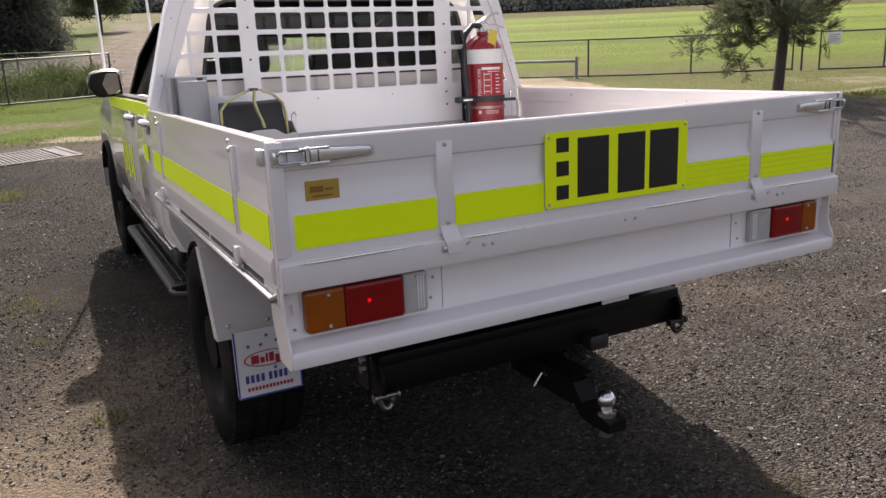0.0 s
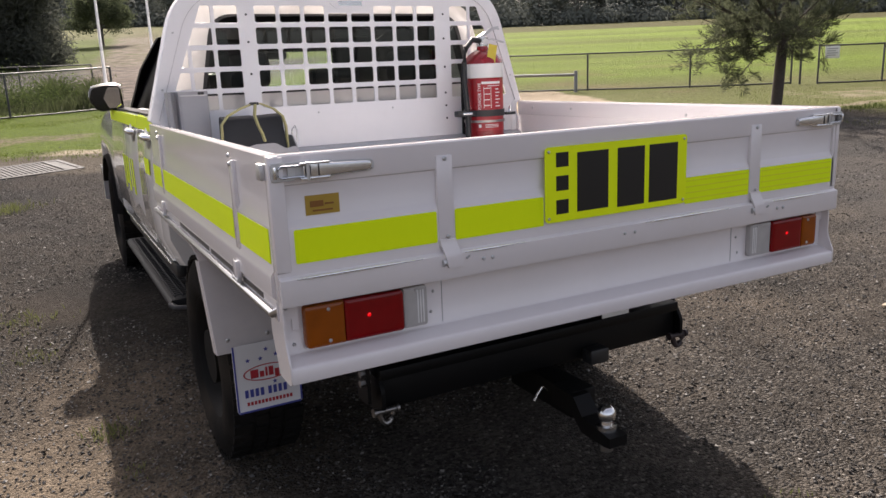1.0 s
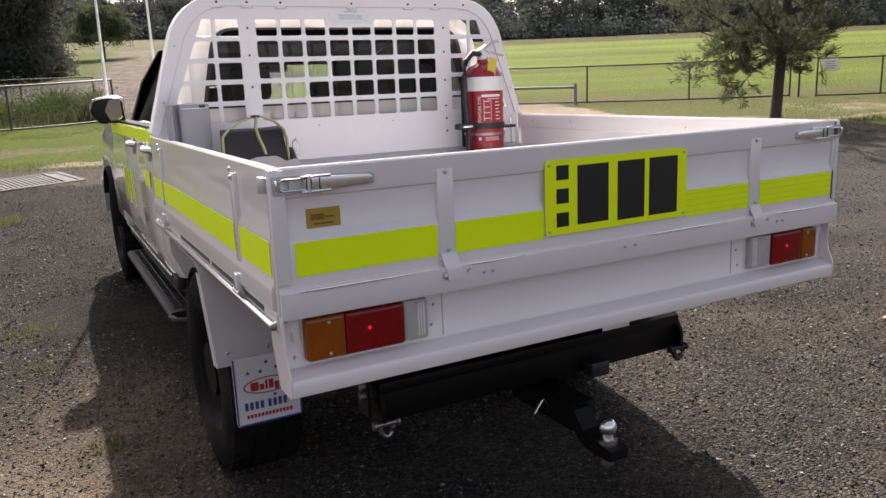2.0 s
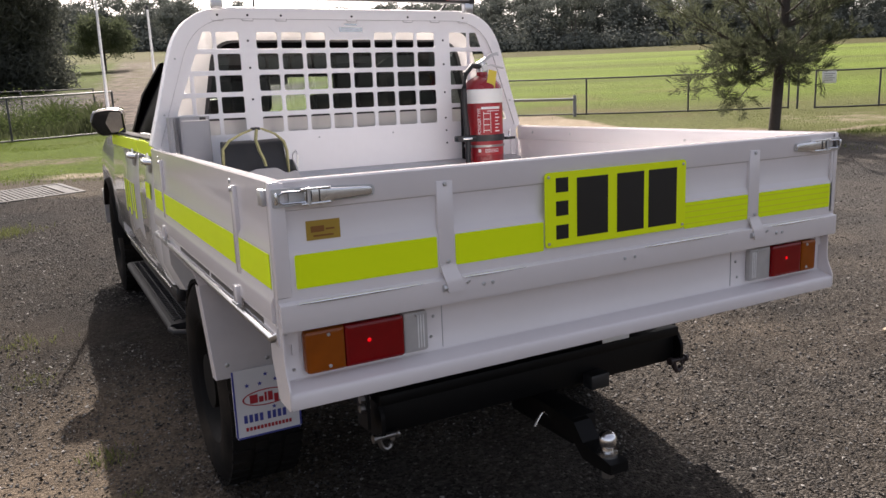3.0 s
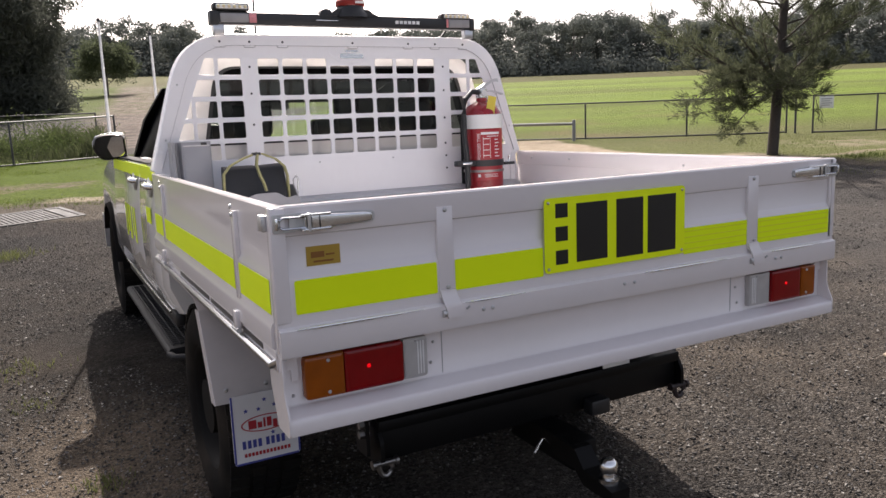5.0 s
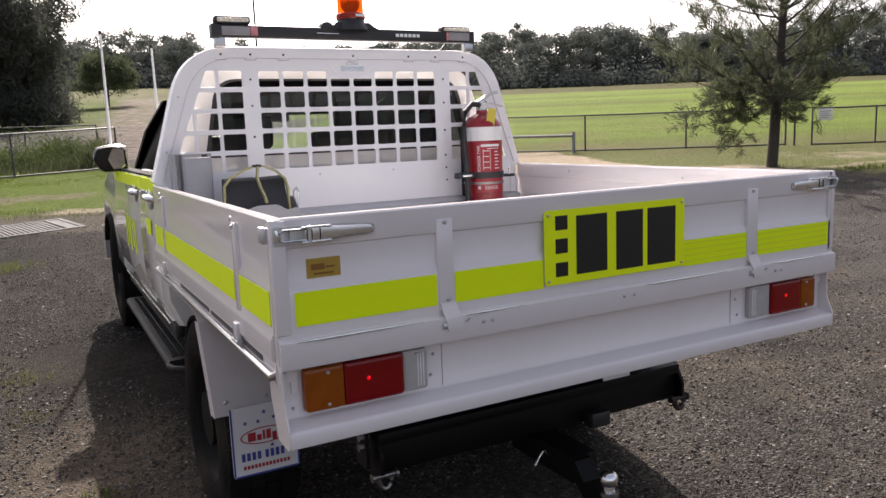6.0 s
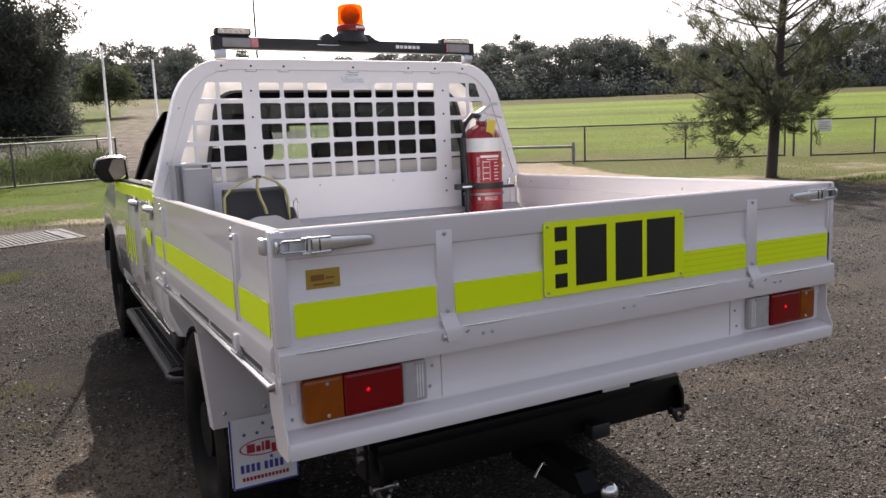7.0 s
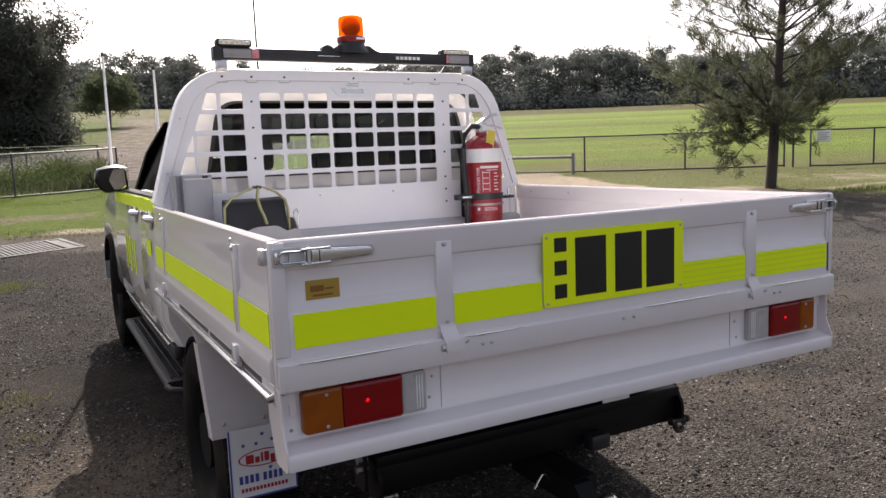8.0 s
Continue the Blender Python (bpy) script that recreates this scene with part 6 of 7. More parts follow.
def wire_mesh(a, b, za, zb, h, pitch, r, name, parent):
    """Chain wire between two posts, as slanting flat wires in one mesh."""
    a, b = Vector(a), Vector(b)
    run = (b - a).length
    d = (b - a).normalized()
    verts, faces = [], []
    side = Vector((-d.y, d.x)) * r
    k = int((run + h) / pitch)
    for lean in (1, -1):
        for i in range(k):
            s0, z0, s1, z1 = i * pitch - h, 0.0, i * pitch, h
            if s0 < 0:
                z0, s0 = -s0, 0.0
            if s1 > run:
                z1, s1 = h - (s1 - run), run
            if lean < 0:
                s0, s1 = run - s0, run - s1
            p, q = a + d * s0, a + d * s1
            g0, g1 = za + (zb - za) * s0 / run, za + (zb - za) * s1 / run
            n0 = len(verts)
            verts += [(p.x, p.y, g0 + z0 - r), (q.x, q.y, g1 + z1 - r), (q.x, q.y, g1 + z1 + r), (p.x, p.y, g0 + z0 + r),
                      (p.x + side.x, p.y + side.y, g0 + z0), (q.x + side.x, q.y + side.y, g1 + z1)]
            faces += [(n0, n0 + 1, n0 + 5, n0 + 4), (n0 + 4, n0 + 5, n0 + 2, n0 + 3), (n0 + 3, n0 + 2, n0 + 1, n0)]
    me = bpy.data.meshes.new(name)
    me.from_pydata(verts, [], faces)
    return finish(name, me, FENCE, parent, "thin chain wire", False)


def build_fence(posts, h, r, mat, label, rails=(1.0, 0.03), mesh=0.09, top_mat=None):
    base = thing("fence", (*posts[0], stand(*posts[0], 0)), label, "fence")
    inv = Matrix.Translation(-base.location)

    def hang(ob):
        ob.matrix_parent_inverse = inv
        return ob
    for x, y in posts:
        z = ground_z(x, y)
        hang(part("post", lathe(bmesh.new(), [(r, z - 0.3), (r, z + h), (r * 0.6, z + h + 0.015)], (x, y, 0), "z", 10), mat, base))
    for (x0, y0), (x1, y1) in zip(posts, posts[1:]):
        za, zb = ground_z(x0, y0), ground_z(x1, y1)
        for f in rails:
            hang(part("rail", tube(bmesh.new(), [(x0, y0, za + f * h), ((x0 + x1) / 2, (y0 + y1) / 2, (za + zb) / 2 + f * h - 0.008), (x1, y1, zb + f * h)], r * 0.85), top_mat or mat if f > 0.5 else mat, base))
        if mesh:
            hang(wire_mesh((x0, y0), (x1, y1), za, zb, h, mesh, 0.0008, "chain_wire", base))
    return base


FIELD_POSTS = [xy(20.2, -2.2), xy(20.0, 0.8), xy(19.5, 3.7), xy(19.0, 6.1), xy(18.75, 8.45)]
build_fence(FIELD_POSTS, 0.9, 0.022, FENCE, "dark tubular fence round the mown field")
GATE_POSTS = [xy(18.45, 8.95), xy(18.4, 10.45), xy(18.2, 13.2), xy(17.8, 16.2), xy(17.2, 20.0)]
build_fence(GATE_POSTS, 0.88, 0.022, FENCE, "dark tubular fence beyond the gap, with a small sign")
lone = xy(18.6, 8.6)
post = thing("gate_post", (*lone, stand(*lone)), "single dark steel post at the fence's gap", "post")
part("tube", lathe(bmesh.new(), [(0.026, -0.2), (0.026, 0.92), (0.015, 0.94)], (0, 0, 0), "z", 10), FENCE, post)
sx, sy = xy(18.4, 9.22)
sign = thing("fence_sign", (sx, sy, ground_z(sx, sy) + 0.72), "small white notice with grey print wired to the fence", "sign")
sign.rotation_euler = (0, 0, -HEAD)
part("plate", box(-0.17, 0.17, -0.035, -0.031, -0.14, 0.14, 0.002), WHITE_LABEL, sign)
flat_bars("print_bar", [(-0.13, 0.13 - 0.05 * (k % 2), 0.07 - 0.05 * k, 0.09 - 0.05 * k) for k in range(4)], -0.0352, GREY, sign)
a, b = xy(19.2, 3.35), xy(19.7, -0.5)
barrier = thing("low_barrier", (*a, stand(*a)), "low steel pipe barrier in front of the fence", "barrier")
inv = Matrix.Translation(-barrier.location)
for p in (a, b):
    z = ground_z(*p)
    part("post", lathe(bmesh.new(), [(0.045, z - 0.2), (0.045, z + 0.5), (0.03, z + 0.52)], (*p, 0), "z", 12), FENCE_PALE, barrier).matrix_parent_inverse = inv
part("rail", tube(bmesh.new(), [(*a, ground_z(*a) + 0.42), (*b, ground_z(*b) + 0.42)], 0.035), FENCE_PALE, barrier).matrix_parent_inverse = inv

LEFT_POSTS = [(-9.5, 17.9), (-6.9, 18.3), (-4.3, 18.7), (-1.7, 19.1), (0.61, 19.5)]
build_fence(LEFT_POSTS, 1.02, 0.024, FENCE, "galvanised chain-wire fence in front of tall weeds", top_mat=FENCE_PALE)
build_fence([xy(29.0, -24.0), xy(29.5, -20.0), xy(29.8, -16.0), xy(30.0, -13.3)], 0.8, 0.03, FENCE, "second weathered fence behind the weeds", rails=(1.0,), mesh=0)


def build_grate():
    ox, oy = -0.74, 9.87
    at = Vector((ox, oy, ground_z(ox, oy) - 0.008))
    grid = thing("cattle_grid", at, "pale galvanised cattle grid let into the gravel", "cattle grid")
    grid.rotation_euler = (radians(2.2), radians(-1.9), radians(14))
    for x0, x1, y0, y1 in ((-4.2, 0.0, 0.0, 0.07), (-4.2, 0.0, 1.08, 1.15), (-0.07, 0.0, 0.07, 1.08), (-0.245, -0.195, 0.07, 1.08), (-4.2, -4.13, 0.07, 1.08)):
        part("edge_beam", box(x0, x1, y0, y1, -0.06, 0.02, 0.006), GRATE, grid)
    for k in range(66):
        x = -4.08 + k * 0.061
        if x > -0.28:
            continue
        part("bar", box(x - 0.022, x + 0.022, 0.072, 1.078, -0.03, 0.016, 0.004, 1), GRATE, grid)
    part("end_plate", box(-0.193, -0.072, 0.072, 1.078, -0.03, 0.012, 0.003, 1), GRATE, grid, "flat end plate")


build_grate()


def build_offcut():
    """A weathered stick lying on the gravel."""
    x, y = 2.6, 0.84
    stick = thing("timber_offcut", (x, y, ground_z(x, y)), "weathered grey-brown stick lying on the gravel", "stick")
    run = [(0.0, 0.0), (0.02, -0.008), (0.12, -0.06), (0.24, -0.13)]
    bm = loft(bmesh.new(), [[(a - 0.009 * w, b - 0.018 * w, 0.004), (a + 0.009 * w, b + 0.018 * w, 0.004), (a + 0.007 * w, b + 0.014 * w, 0.004 + 0.016 * w), (a - 0.007 * w, b - 0.014 * w, 0.004 + 0.016 * w)] for (a, b), w in zip(run, (0.6, 1.0, 1.05, 0.8))])
    part("wood", bm, material("weathered_timber", (0.26, 0.21, 0.15), 0.85, grain=0.3, scale=60, bump=0.5), stick)


build_offcut()

# ---- plants ----
rng = np.random.default_rng(7)


def leaf_mesh(name, centres, length, width, droop, mat, parent=None, label="", aims=None, facing=None):
    """Many small two-triangle leaves; droop 0 turns them every way, 1 lets them hang."""
    c = np.asarray(centres, dtype=float)
    k = len(c)
    d = rng.normal(size=(k, 3))
    d /= np.linalg.norm(d, axis=1)[:, None]
    d = d * (1 - droop) + np.array([0, 0, -1.0]) * droop + rng.normal(scale=0.12, size=(k, 3))
    d /= np.linalg.norm(d, axis=1)[:, None]
    if aims is not None:
        d = aims / np.linalg.norm(aims, axis=1)[:, None]
        c = c + d * length * 0.3
    s = np.cross(d, rng.normal(size=(k, 3)))
    if facing is not None:
        out = facing / (np.linalg.norm(facing, axis=1)[:, None] + 1e-6) + rng.normal(scale=0.3, size=(k, 3)) + np.array([0, 0, 0.35])
        d = np.cross(out, d)
        d /= np.linalg.norm(d, axis=1)[:, None]
        s = np.cross(out, d)
    s /= np.linalg.norm(s, axis=1)[:, None]
    ln = length * rng.uniform(0.6, 1.4, size=(k, 1))
    wd = width * rng.uniform(0.7, 1.3, size=(k, 1))
    quads = np.stack([c - d * ln / 2, c + s * wd / 2, c + d * ln / 2, c - s * wd / 2], axis=1).reshape(-1, 3)
    me = bpy.data.meshes.new(name)
    me.from_pydata(quads.tolist(), [], np.arange(4 * k).reshape(-1, 4).tolist())
    return finish(name, me, mat, parent, label, False)


def limb(path_from, way, length, rise_, bend, n=6):
    """A bending branch as a list of points."""
    p = Vector(path_from)
    pts = [p.copy()]
    d = Vector((math.cos(way), math.sin(way), rise_)).normalized()
    for _ in range(n):
        d = (d + Vector((rng.normal() * bend, rng.normal() * bend, rng.normal() * bend * 0.6 + 0.02))).normalized()
        p = p + d * length / n
        pts.append(p.copy())
    return pts


def build_tree(name, at, label, height, spread, trunk_r, first, limbs, lean, leaf, mat, per, droop=0.6, low_side=None, power=0.7, thin=0.0, taper=0.75, climb=(0.15, 0.75), loose=0.055, seed=1):
    """Trunk, limbs, twigs and a crown of leaves hung on the outer parts of the limbs."""
    global rng
    rng = np.random.default_rng(seed)
    x, y = at
    tree = thing(name, (x, y, ground_z(x, y) - 0.03), label, "tree")
    top = Vector((lean[0] * height, lean[1] * height, height))
    stem = [Vector((top.x * t + 0.04 * height * 0.1 * math.sin(5 * t), top.y * t, height * t)) for t in (0, 0.1, 0.25, 0.4, 0.55, 0.7, 0.85, 1.0)]
    part("trunk", tube(bmesh.new(), [stem[0] - Vector((0, 0, 0.2))] + stem, [trunk_r * 1.25] + [trunk_r * (1.1 - 0.98 * t) for t in (0, 0.1, 0.25, 0.4, 0.55, 0.7, 0.85, 1.0)], 12), BARK, tree, "dark trunk")
    centres = []
    twigs = bmesh.new()
    starts = [(first + (0.97 - first) * (i / max(1, limbs - 1)) ** power, i * 2.4 + rng.uniform(-0.5, 0.5), climb) for i in range(limbs)]
    if low_side is not None:
        starts += [(first * (0.5 + 0.8 * q / low_side[0]), low_side[1] + rng.uniform(-1.0, 1.0), (-0.2, 0.15)) for q in range(low_side[0])]
    for t, way, slope in starts:
        full = 1.0 if slope is climb else 0.62
        wood = bmesh.new()
        base = Vector((top.x * t, top.y * t, height * t))
        reach = spread * (1.05 - taper * max(0.0, (t - first) / (1 - first)) ** 1.3) * rng.uniform(0.7, 1.15) * full
        pts = limb(base, way, reach, rng.uniform(*slope), 0.16)
        tube(wood, pts, [trunk_r * 0.25 * (1 - t * 0.6) * (1 - 0.85 * j / 6) + 0.004 for j in range(7)], 6)
        for j in range(2, 7):
            for _ in range(3):
                w2 = way + rng.uniform(-1.3, 1.3)
                tw = limb(pts[j], w2, reach * rng.uniform(0.18, 0.42), rng.uniform(-0.4, 0.6), 0.25, 4)
                tube(twigs, tw, [0.006 + 0.008 * trunk_r * 4 * (1 - q / 4) for q in range(5)], 4)
                for q in range(1, 5):
                    k = int(per * rng.uniform(0.3, 1.5) * (1.12 - thin * (t - first) / (1 - first)) * full)
                    centres.append(np.array(tw[q]) + rng.normal(scale=(spread * loose, spread * loose, spread * loose * 1.15), size=(k, 3)))
        part("limb", wood, BARK, tree)
    tagged(part("twig_work", twigs, BARK, tree), kind="stuff")
    pts = np.concatenate(centres)
    leaf_mesh("crown", pts[pts[:, 2] > 0.12], leaf[0], leaf[1], droop, mat, tree, "airy crown of hanging needle foliage")
    return tree


def build_she_oak(at, height, trunk_r, seed):
    """Young she-oak: a slightly bent leader, limbs that sweep out and up, and brush-like tufts of needles along the twigs."""
    global rng
    rng = np.random.default_rng(seed)
    x, y = at
    tree = thing("she_oak", (x, y, ground_z(x, y) - 0.03), "young she-oak with grey-green needle tufts on a bare verge", "tree")

    def stem(z):
        t = z / height
        return Vector((0.32 * t + 0.05 * math.sin(4.2 * t + 0.4), -0.2 * t + 0.03 * math.sin(5.0 * t), z))

    def reach(z, way):
        """How far the crown stands out at height z: wider low down on one side."""
        east = np.interp(z, (0.6, 1.3, 1.8, 2.6, 3.6, 4.6, 6.0, 7.6), (0.2, 0.5, 1.35, 2.05, 2.25, 2.3, 1.8, 0.5))
        west = np.interp(z, (0.6, 1.3, 2.1, 2.9, 3.6, 4.6, 6.0, 7.6), (1.4, 2.1, 2.65, 2.7, 1.95, 1.65, 1.4, 0.4))
        side = 0.5 + 0.5 * math.cos(way + 0.49)
        return float(east * side + west * (1 - side))
    levels = [-0.2 + (height + 0.2) * k / 11 for k in range(12)]
    part("trunk", tube(bmesh.new(), [stem(z) for z in levels], [trunk_r * (1.22 - 1.08 * max(0, z) / height) for z in levels], 14), BARK, tree, "dark trunk")
    centres, aims = [], []
    twigs = bmesh.new()

    def tuft(p, d, k, long):
        centres.append(np.array(p) + rng.normal(scale=0.034, size=(k, 3)))
        aims.append(np.array(d) * long + np.array((0, 0, 0.4)) + rng.normal(scale=0.36, size=(k, 3)))
    ends = [(0.95 + (height - 0.75) * ((k + 0.5) / 92) ** 1.12, 2.399963 * k + rng.uniform(-0.4, 0.4), rng.uniform(0.72, 1.02) if k % 3 else rng.uniform(0.4, 0.65)) for k in range(92)]
    ends += [(0.55 + 0.12 * k, 2.65 + rng.uniform(-0.7, 0.7), rng.uniform(0.6, 0.95)) for k in range(6)]
    for ze, way, share in ends:
        r = reach(ze, way) * share
        zs = max(1.15 + rng.uniform(0, 0.35), ze - rng.uniform(0.35, 0.7) * r)
        a = stem(zs)
        c = stem(ze) + Vector((r * math.cos(way), r * math.sin(way), 0))
        c.z = ze
        b = a.lerp(c, 0.55) + Vector((rng.normal() * 0.1, rng.normal() * 0.1, (0.16 if ze < zs else -0.1) * r))
        run = [a * (1 - t) ** 2 + b * 2 * t * (1 - t) + c * t * t for t in (k / 8 for k in range(9))]
        part("limb", tube(bmesh.new(), run, [(0.009 + 0.006 * r) * (1 - 0.82 * k / 8) + 0.002 for k in range(9)], 6), BARK, tree)
        for j in range(3, 9):
            d = (run[j] - run[j - 1]).normalized()
            for _ in range(3 if j < 8 else 4):
                if rng.random() < 0.12:
                    continue
                aim = (d * 0.8 + Vector((rng.normal(), rng.normal(), rng.normal() * 0.7 + 0.35)) * 0.75).normalized()
                tip = run[j] + aim * rng.uniform(0.16, 0.42)
                mid = run[j].lerp(tip, 0.5) + Vector((rng.normal() * 0.03, rng.normal() * 0.03, -0.02))
                tube(twigs, [run[j], mid, tip], [0.005, 0.0035, 0.002], 4)
                for q, f in ((mid, 0.5), (mid.lerp(tip, 0.5), 0.8), (tip, 1.0)):
                    tuft(q, aim, int(rng.integers(9, 20)), 0.95)
    tagged(part("twig_work", twigs, BARK, tree), kind="stuff")
    leaf_mesh("crown", np.concatenate(centres), 0.125, 0.0115, 0.0, LEAF_NEAR, tree, "crown of grey-green needles in upswept tufts with gaps", np.concatenate(aims))


build_she_oak((10.69, 8.05), 7.6, 0.085, 11)
build_tree("dark_she_oak", (-3.4, 55.5), "tall dark she-oak with dense drooping foliage", 20.0, 6.0, 0.34, 0.05, 56, (0.01, 0.0), (0.42, 0.085), LEAF_DARK, 38, 0.35, low_side=(20, -0.2), power=1.45, thin=1.02, taper=0.35, climb=(0.4, 1.2), loose=0.055, seed=3)
build_tree("dark_she_oak", (-9.5, 58.0), "tall dark she-oak with dense drooping foliage", 18.0, 6.0, 0.34, 0.06, 40, (0.0, 0.0), (0.42, 0.06), LEAF_DARK, 34, 0.4, low_side=(14, 0.3), power=1.1, thin=0.5, climb=(0.4, 1.2), seed=4)
build_tree("spreading_tree", (5.62, 78.3), "small spreading tree with broad light-green crown", 3.7, 3.1, 0.19, 0.24, 24, (0.06, 0.0), (0.24, 0.11), LEAF_MID, 8, 0.3, climb=(0.0, 0.75), loose=0.085, taper=0.5, seed=5)


def build_woods():
    """Far eucalypt wood behind the field: crowns of leaf clumps on pale trunks, with scrub at its foot."""
    leaves, under, outs, under_outs = [], [], [], []
    poles = bmesh.new()
    for i in range(240):
        v = -108 + 230 * ((i * 0.618034) % 1.0) + rng.uniform(-1.5, 1.5)
        u = 142 + rng.uniform(0, 26)
        x, y = xy(u, v)
        z = ground_z(x, y)
        h = 9.4 + 2.6 * rng.random() + 1.3 * math.sin(v * 0.07) + (1.8 if rng.random() < 0.08 else 0) + 2.5 * max(0.0, min(1.0, (v - 62) / 12))
        if u < 150:
            h *= 0.82
        if v < -34:
            h -= 2.0
        w = h * rng.uniform(0.24, 0.38)
        tube(poles, [(x, y, z - 0.5), (x + rng.normal() * 0.4, y, z + h * 0.5), (x + rng.normal() * 0.8, y, z + h * 0.85)], [0.2, 0.15, 0.06], 5)
        for _ in range(int(rng.integers(8, 11))):
            a, r = rng.uniform(0, 6.283), w * math.sqrt(rng.random())
            cz = z + h * rng.uniform(0.4, 0.97) - 0.3 * r
            rad = rng.uniform(1.1, 2.1)
            pts = rng.normal(size=(150, 3))
            pts = pts / np.linalg.norm(pts, axis=1)[:, None] * rad * rng.uniform(0.3, 1.0, size=(150, 1)) * np.array((1.15, 1.15, 0.8))
            leaves.append(pts + np.array((x + r * math.cos(a), y + r * math.sin(a), cz)))
            outs.append(pts)
    for i in range(1500):
        v = -110 + 235 * ((i * 0.618034) % 1.0) + rng.uniform(-2, 2)
        u = 141 + rng.uniform(0, 28)
        x, y = xy(u, v)
        z = ground_z(x, y)
        h = rng.uniform(2.0, 5.5) if u < 150 else rng.uniform(4.0, 9.5)
        pts = rng.normal(size=(120, 3)) * np.array((1.3, 1.3, h * 0.27))
        under.append(pts + np.array((x, y, z + h * 0.45)))
        under_outs.append(pts)
    for i in range(420):
        v = rng.uniform(-112, 128)
        x, y = xy(139.5 + rng.uniform(0, 3), v)
        h = rng.uniform(1.2, 3.2)
        pts = rng.normal(size=(90, 3)) * np.array((1.0, 1.0, h * 0.3))
        under.append(pts + np.array((x, y, ground_z(x, y) + h * 0.35)))
        under_outs.append(pts)
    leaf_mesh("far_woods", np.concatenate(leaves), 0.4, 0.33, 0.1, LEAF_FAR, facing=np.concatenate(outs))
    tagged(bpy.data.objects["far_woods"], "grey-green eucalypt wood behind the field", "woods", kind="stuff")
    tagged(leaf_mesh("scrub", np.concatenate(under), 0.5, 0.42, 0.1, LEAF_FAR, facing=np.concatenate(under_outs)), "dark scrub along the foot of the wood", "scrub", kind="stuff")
    tagged(part("far_trunks", poles, material("pale_eucalypt_bark", (0.13, 0.12, 0.105), 0.9), None), "pale trunks of the far wood", "trunks", kind="stuff")


rng = np.random.default_rng(21)
build_woods()


def blades(name, spots, mat, label, category):
    """Grass blades: x, y, height, lean of each, as thin tapering triangles."""
    verts, faces = [], []
    for x, y, h in spots:
        z = ground_z(x, y) - 0.005
        a = rng.uniform(0, 6.283)
        w = h * 0.045 + 0.0015
        lx, ly = rng.normal() * h * 0.4, rng.normal() * h * 0.4
        c, s = math.cos(a) * w, math.sin(a) * w
        n0 = len(verts)
        verts += [(x - c, y - s, z), (x + c, y + s, z), (x + lx * 0.4 + c * 0.6, y + ly * 0.4 + s * 0.6, z + h * 0.6), (x + lx * 0.4 - c * 0.6, y + ly * 0.4 - s * 0.6, z + h * 0.6), (x + lx, y + ly, z + h)]
        faces += [(n0, n0 + 1, n0 + 2, n0 + 3), (n0 + 3, n0 + 2, n0 + 4)]
    me = bpy.data.meshes.new(name)
    me.from_pydata(verts, [], faces)
    return tagged(finish(name, me, mat, None, "", False), label, category, kind="stuff")


tufts = []
for x, y, r, k, h in ((-1.2, 1.66, 0.09, 130, 0.028), (-1.52, 3.38, 0.2, 150, 0.03), (-1.47, 2.75, 0.14, 110, 0.024), (0.67, -0.1, 0.09, 70, 0.02), (-1.75, 7.3, 0.3, 600, 0.05), (-1.15, 1.3, 0.06, 40, 0.02), (0.75, -0.2, 0.1, 50, 0.018)):
    q = rng.normal(scale=r * 0.55, size=(k, 2))
    tufts += [(x + a, y + b, h * rng.uniform(0.5, 1.5)) for a, b in q]
blades("grass_tufts", tufts, leaf_material("dry_tufts", (0.07, 0.085, 0.03), (0.16, 0.17, 0.07), 0.35), "sparse grass tufts in the gravel", "grass")
weedlets = []
for x, y, r, k, h in ((11.25, 6.83, 0.22, 110, 0.06), (11.66, 6.67, 0.3, 150, 0.07), (11.9, 6.3, 0.25, 70, 0.045), (10.75, 8.0, 0.12, 40, 0.06)):
    q = rng.normal(scale=r * 0.55, size=(k, 2))
    weedlets += [(x + a, y + b, h * rng.uniform(0.5, 1.4)) for a, b in q]
blades("verge_weeds", weedlets, leaf_material("low_weed_blades", (0.04, 0.06, 0.015), (0.12, 0.15, 0.045), 0.4), "small green weeds on the gravel's edge", "weeds")
verge = []
for k in range(44000):
    u, v = rng.uniform(11.2, 19.5), (rng.uniform(-12, 13) if k < 26000 else rng.uniform(-13, -4))
    if noise.noise((u * 0.5, v * 0.5, 5)) < -0.08 or (13.4 < u < 14.3 and v < -6.2) or (u < 18.6 and -4 < v < 3.6) or (u < 15.9 and -4 < v < 6):
        continue
    x, y = xy(u, v)
    verge.append((x, y, rng.uniform(0.02, 0.055)))
blades("verge_grass", [q for q in verge if uv(q[0], q[1])[1] > -3], GRASS_BLADE, "patchy dull grass on the verge by the field", "grass")
blades("lawn_grass", [q for q in verge if uv(q[0], q[1])[1] <= -3], leaf_material("green_blades", (0.03, 0.056, 0.003), (0.105, 0.15, 0.01), 0.4), "short green grass beside the cattle grid", "grass")
weeds = []
for _ in range(9000):
    t, d = rng.uniform(0, 1), rng.uniform(0.4, 6.0)
    x, y = -8.0 + 8.4 * t + d * 0.05, 18.5 + 1.2 * t + d
    clump = noise.noise((x * 0.8, y * 0.8, 9))
    if clump > -0.22:
        weeds.append((x, y, rng.uniform(0.1, 0.26) + max(0, clump) * 1.0))
blades("tall_weeds", weeds, leaf_material("weed_blades", (0.034, 0.044, 0.02), (0.105, 0.12, 0.058), 0.4), "tall weeds behind the wire fence", "weeds")
bush = []
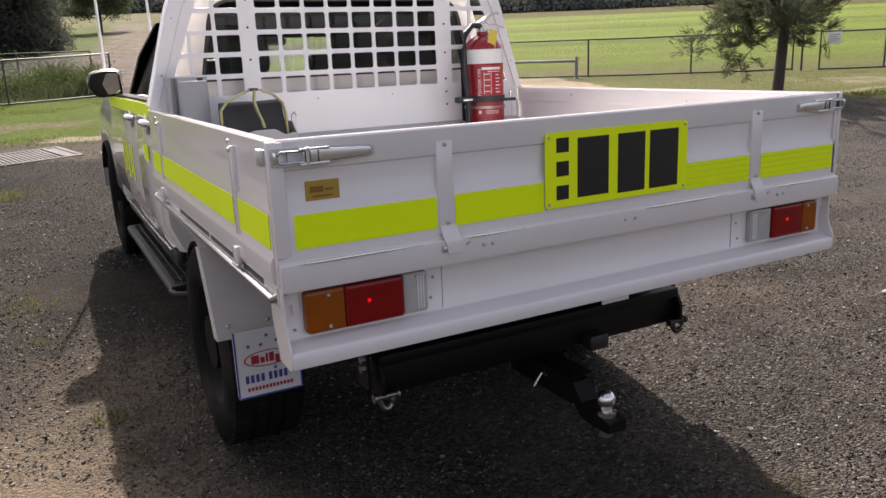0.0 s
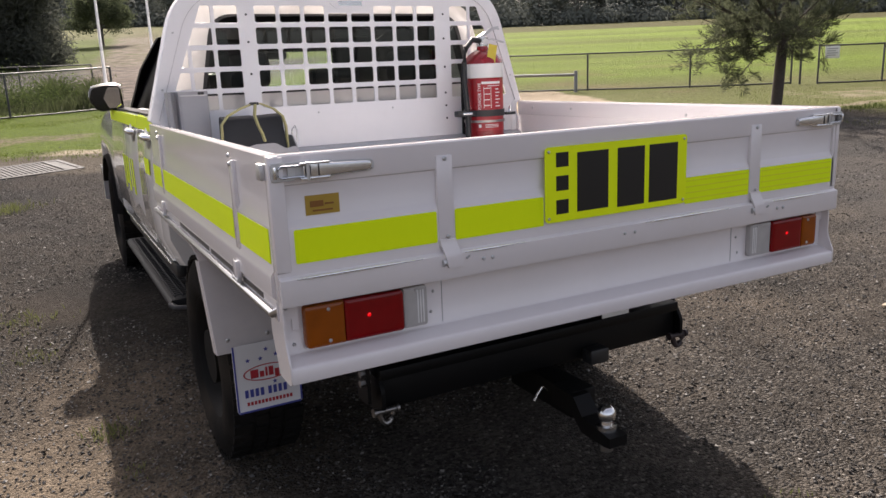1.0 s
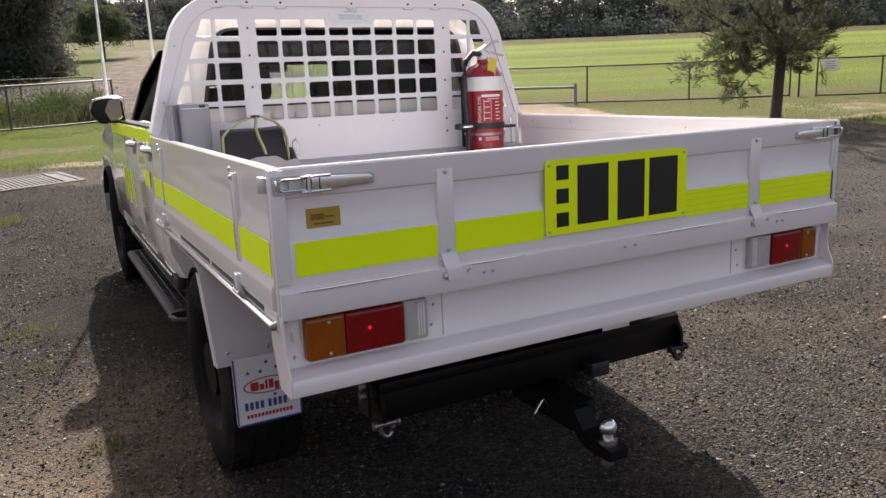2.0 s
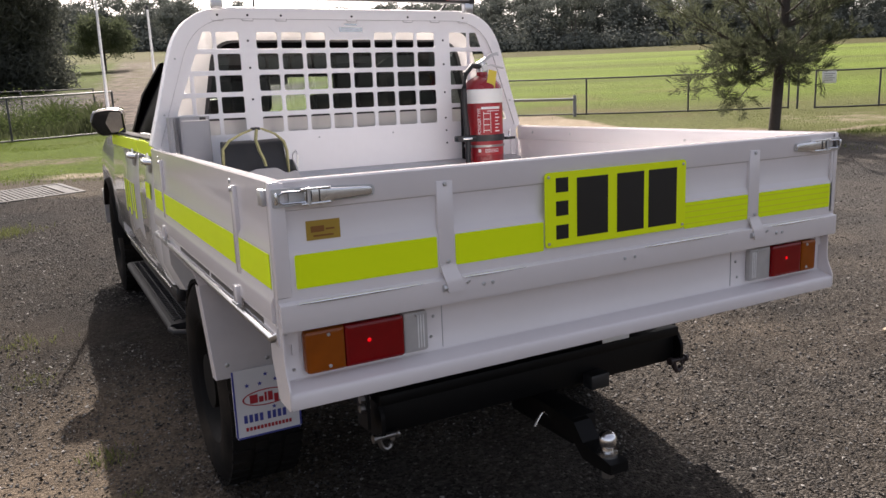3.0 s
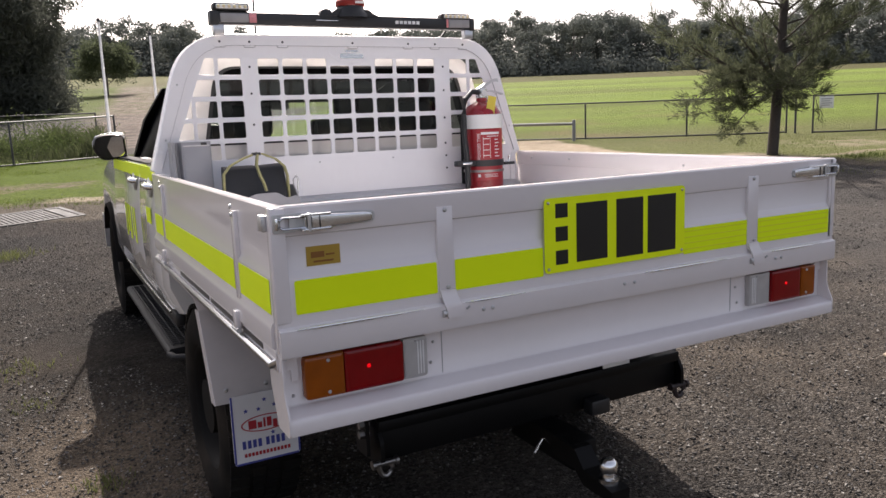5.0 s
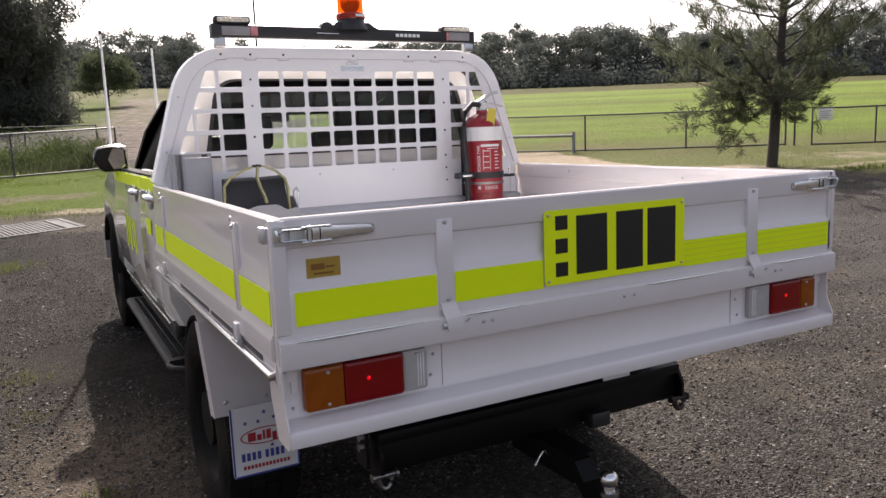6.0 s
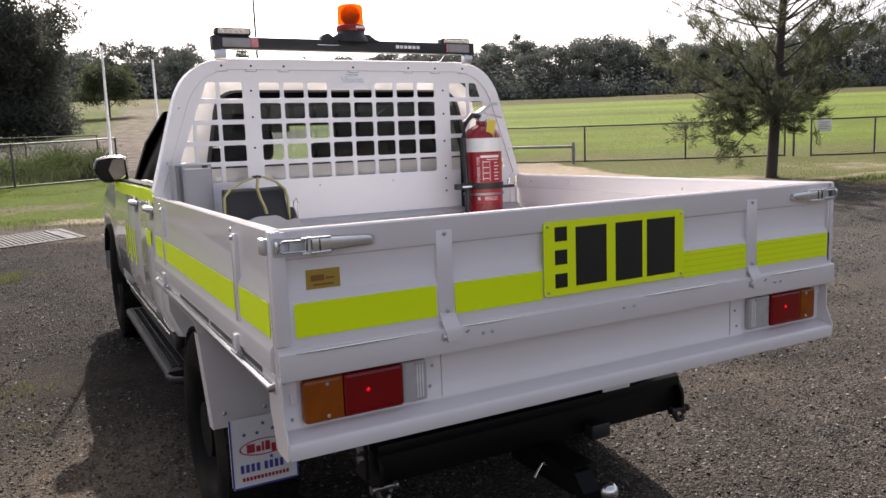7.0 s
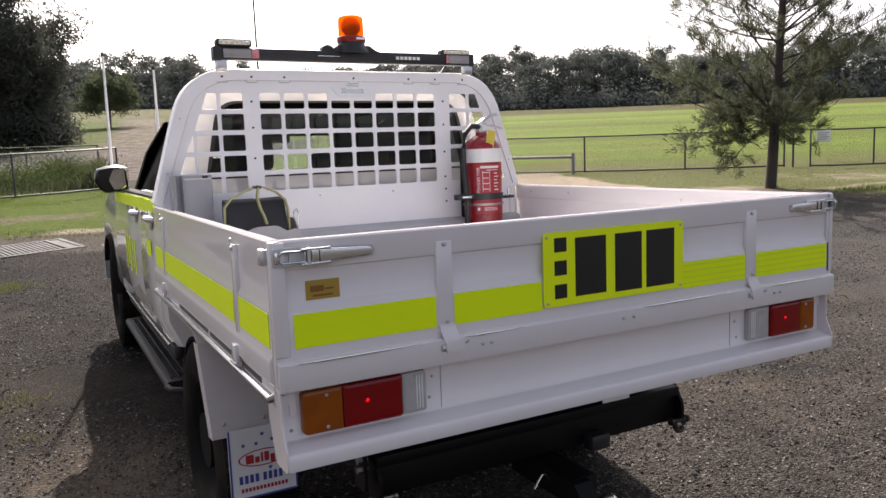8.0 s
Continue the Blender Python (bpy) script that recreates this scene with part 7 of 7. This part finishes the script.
for k in range(26):
    t = rng.uniform(0.1, 1.0)
    d = rng.uniform(1.2, 4.2)
    x, y = -7.5 + 8.0 * t + d * 0.05, 18.5 + 1.2 * t + d
    h = rng.uniform(0.35, 0.8)
    bush.append(rng.normal(size=(420, 3)) * np.array((0.38, 0.38, h * 0.42)) + np.array((x, y, ground_z(x, y) + h * 0.55)))
tagged(leaf_mesh("shrubs", np.concatenate(bush), 0.09, 0.03, -0.2, LEAF_SHRUB), "grey-green weedy shrubs behind the wire fence", "shrubs", kind="stuff")


def build_stones():
    """Loose gravel: small angular stones of mixed size, thickest near the ute."""
    k = 128000
    u = -2.5 + 16 * rng.beta(2.2, 3.6, k)
    v = (rng.random(k) + rng.random(k) - 1.0) * (2.6 + 0.85 * np.maximum(u, 0)) - np.where(rng.random(k) < 0.4, 0.42 * np.maximum(u, 0), 0.0)
    size = 0.0026 + 0.0068 * rng.random(k) ** 2.6 + 0.0005 * u
    x, y = OX + u * UX + v * UY, OY + u * UY - v * UX
    keep = np.array([noise.noise((a * 0.7, b * 0.7, 2)) + 0.5 * noise.noise((a * 2.1, b * 2.1, 6)) > -0.34 for a, b in zip(x, y)])
    x, y, size = x[keep], y[keep], size[keep]
    k = len(x)
    z = np.array([ground_z(a, b) for a, b in zip(x, y)])
    base = np.array([(1, 0, 0), (0, 1, 0), (-1, 0, 0), (0, -1, 0), (0, 0, 0.7), (0, 0, -0.7)], float)
    shape = base[None] * size[:, None, None] * rng.uniform(0.5, 1.3, size=(k, 6, 1)) + rng.normal(scale=0.22, size=(k, 6, 3)) * size[:, None, None]
    # tumble each stone, then flatten it a little
    q = rng.normal(size=(k, 4))
    q /= np.linalg.norm(q, axis=1)[:, None]
    w, a, b, c = q.T
    turn = np.array([[1 - 2 * (b * b + c * c), 2 * (a * b - c * w), 2 * (a * c + b * w)], [2 * (a * b + c * w), 1 - 2 * (a * a + c * c), 2 * (b * c - a * w)],
                     [2 * (a * c - b * w), 2 * (b * c + a * w), 1 - 2 * (a * a + b * b)]]).transpose(2, 0, 1)
    shape = np.einsum("kij,kvj->kvi", turn, shape) * np.array((1, 1, 0.65))
    verts = (shape + np.stack([x, y, z + size * 0.3], axis=-1)[:, None]).reshape(-1, 3)
    tri = np.array([(0, 1, 4), (1, 2, 4), (2, 3, 4), (3, 0, 4), (1, 0, 5), (2, 1, 5), (3, 2, 5), (0, 3, 5)])
    faces = (tri[None] + 6 * np.arange(k)[:, None, None]).reshape(-1, 3)
    me = bpy.data.meshes.new("loose_gravel")
    me.from_pydata(verts.tolist(), [], faces.tolist())
    tagged(finish("loose_gravel", me, STONE, None, "", False), "loose grey and brown gravel stones", "gravel", kind="stuff")


build_stones()
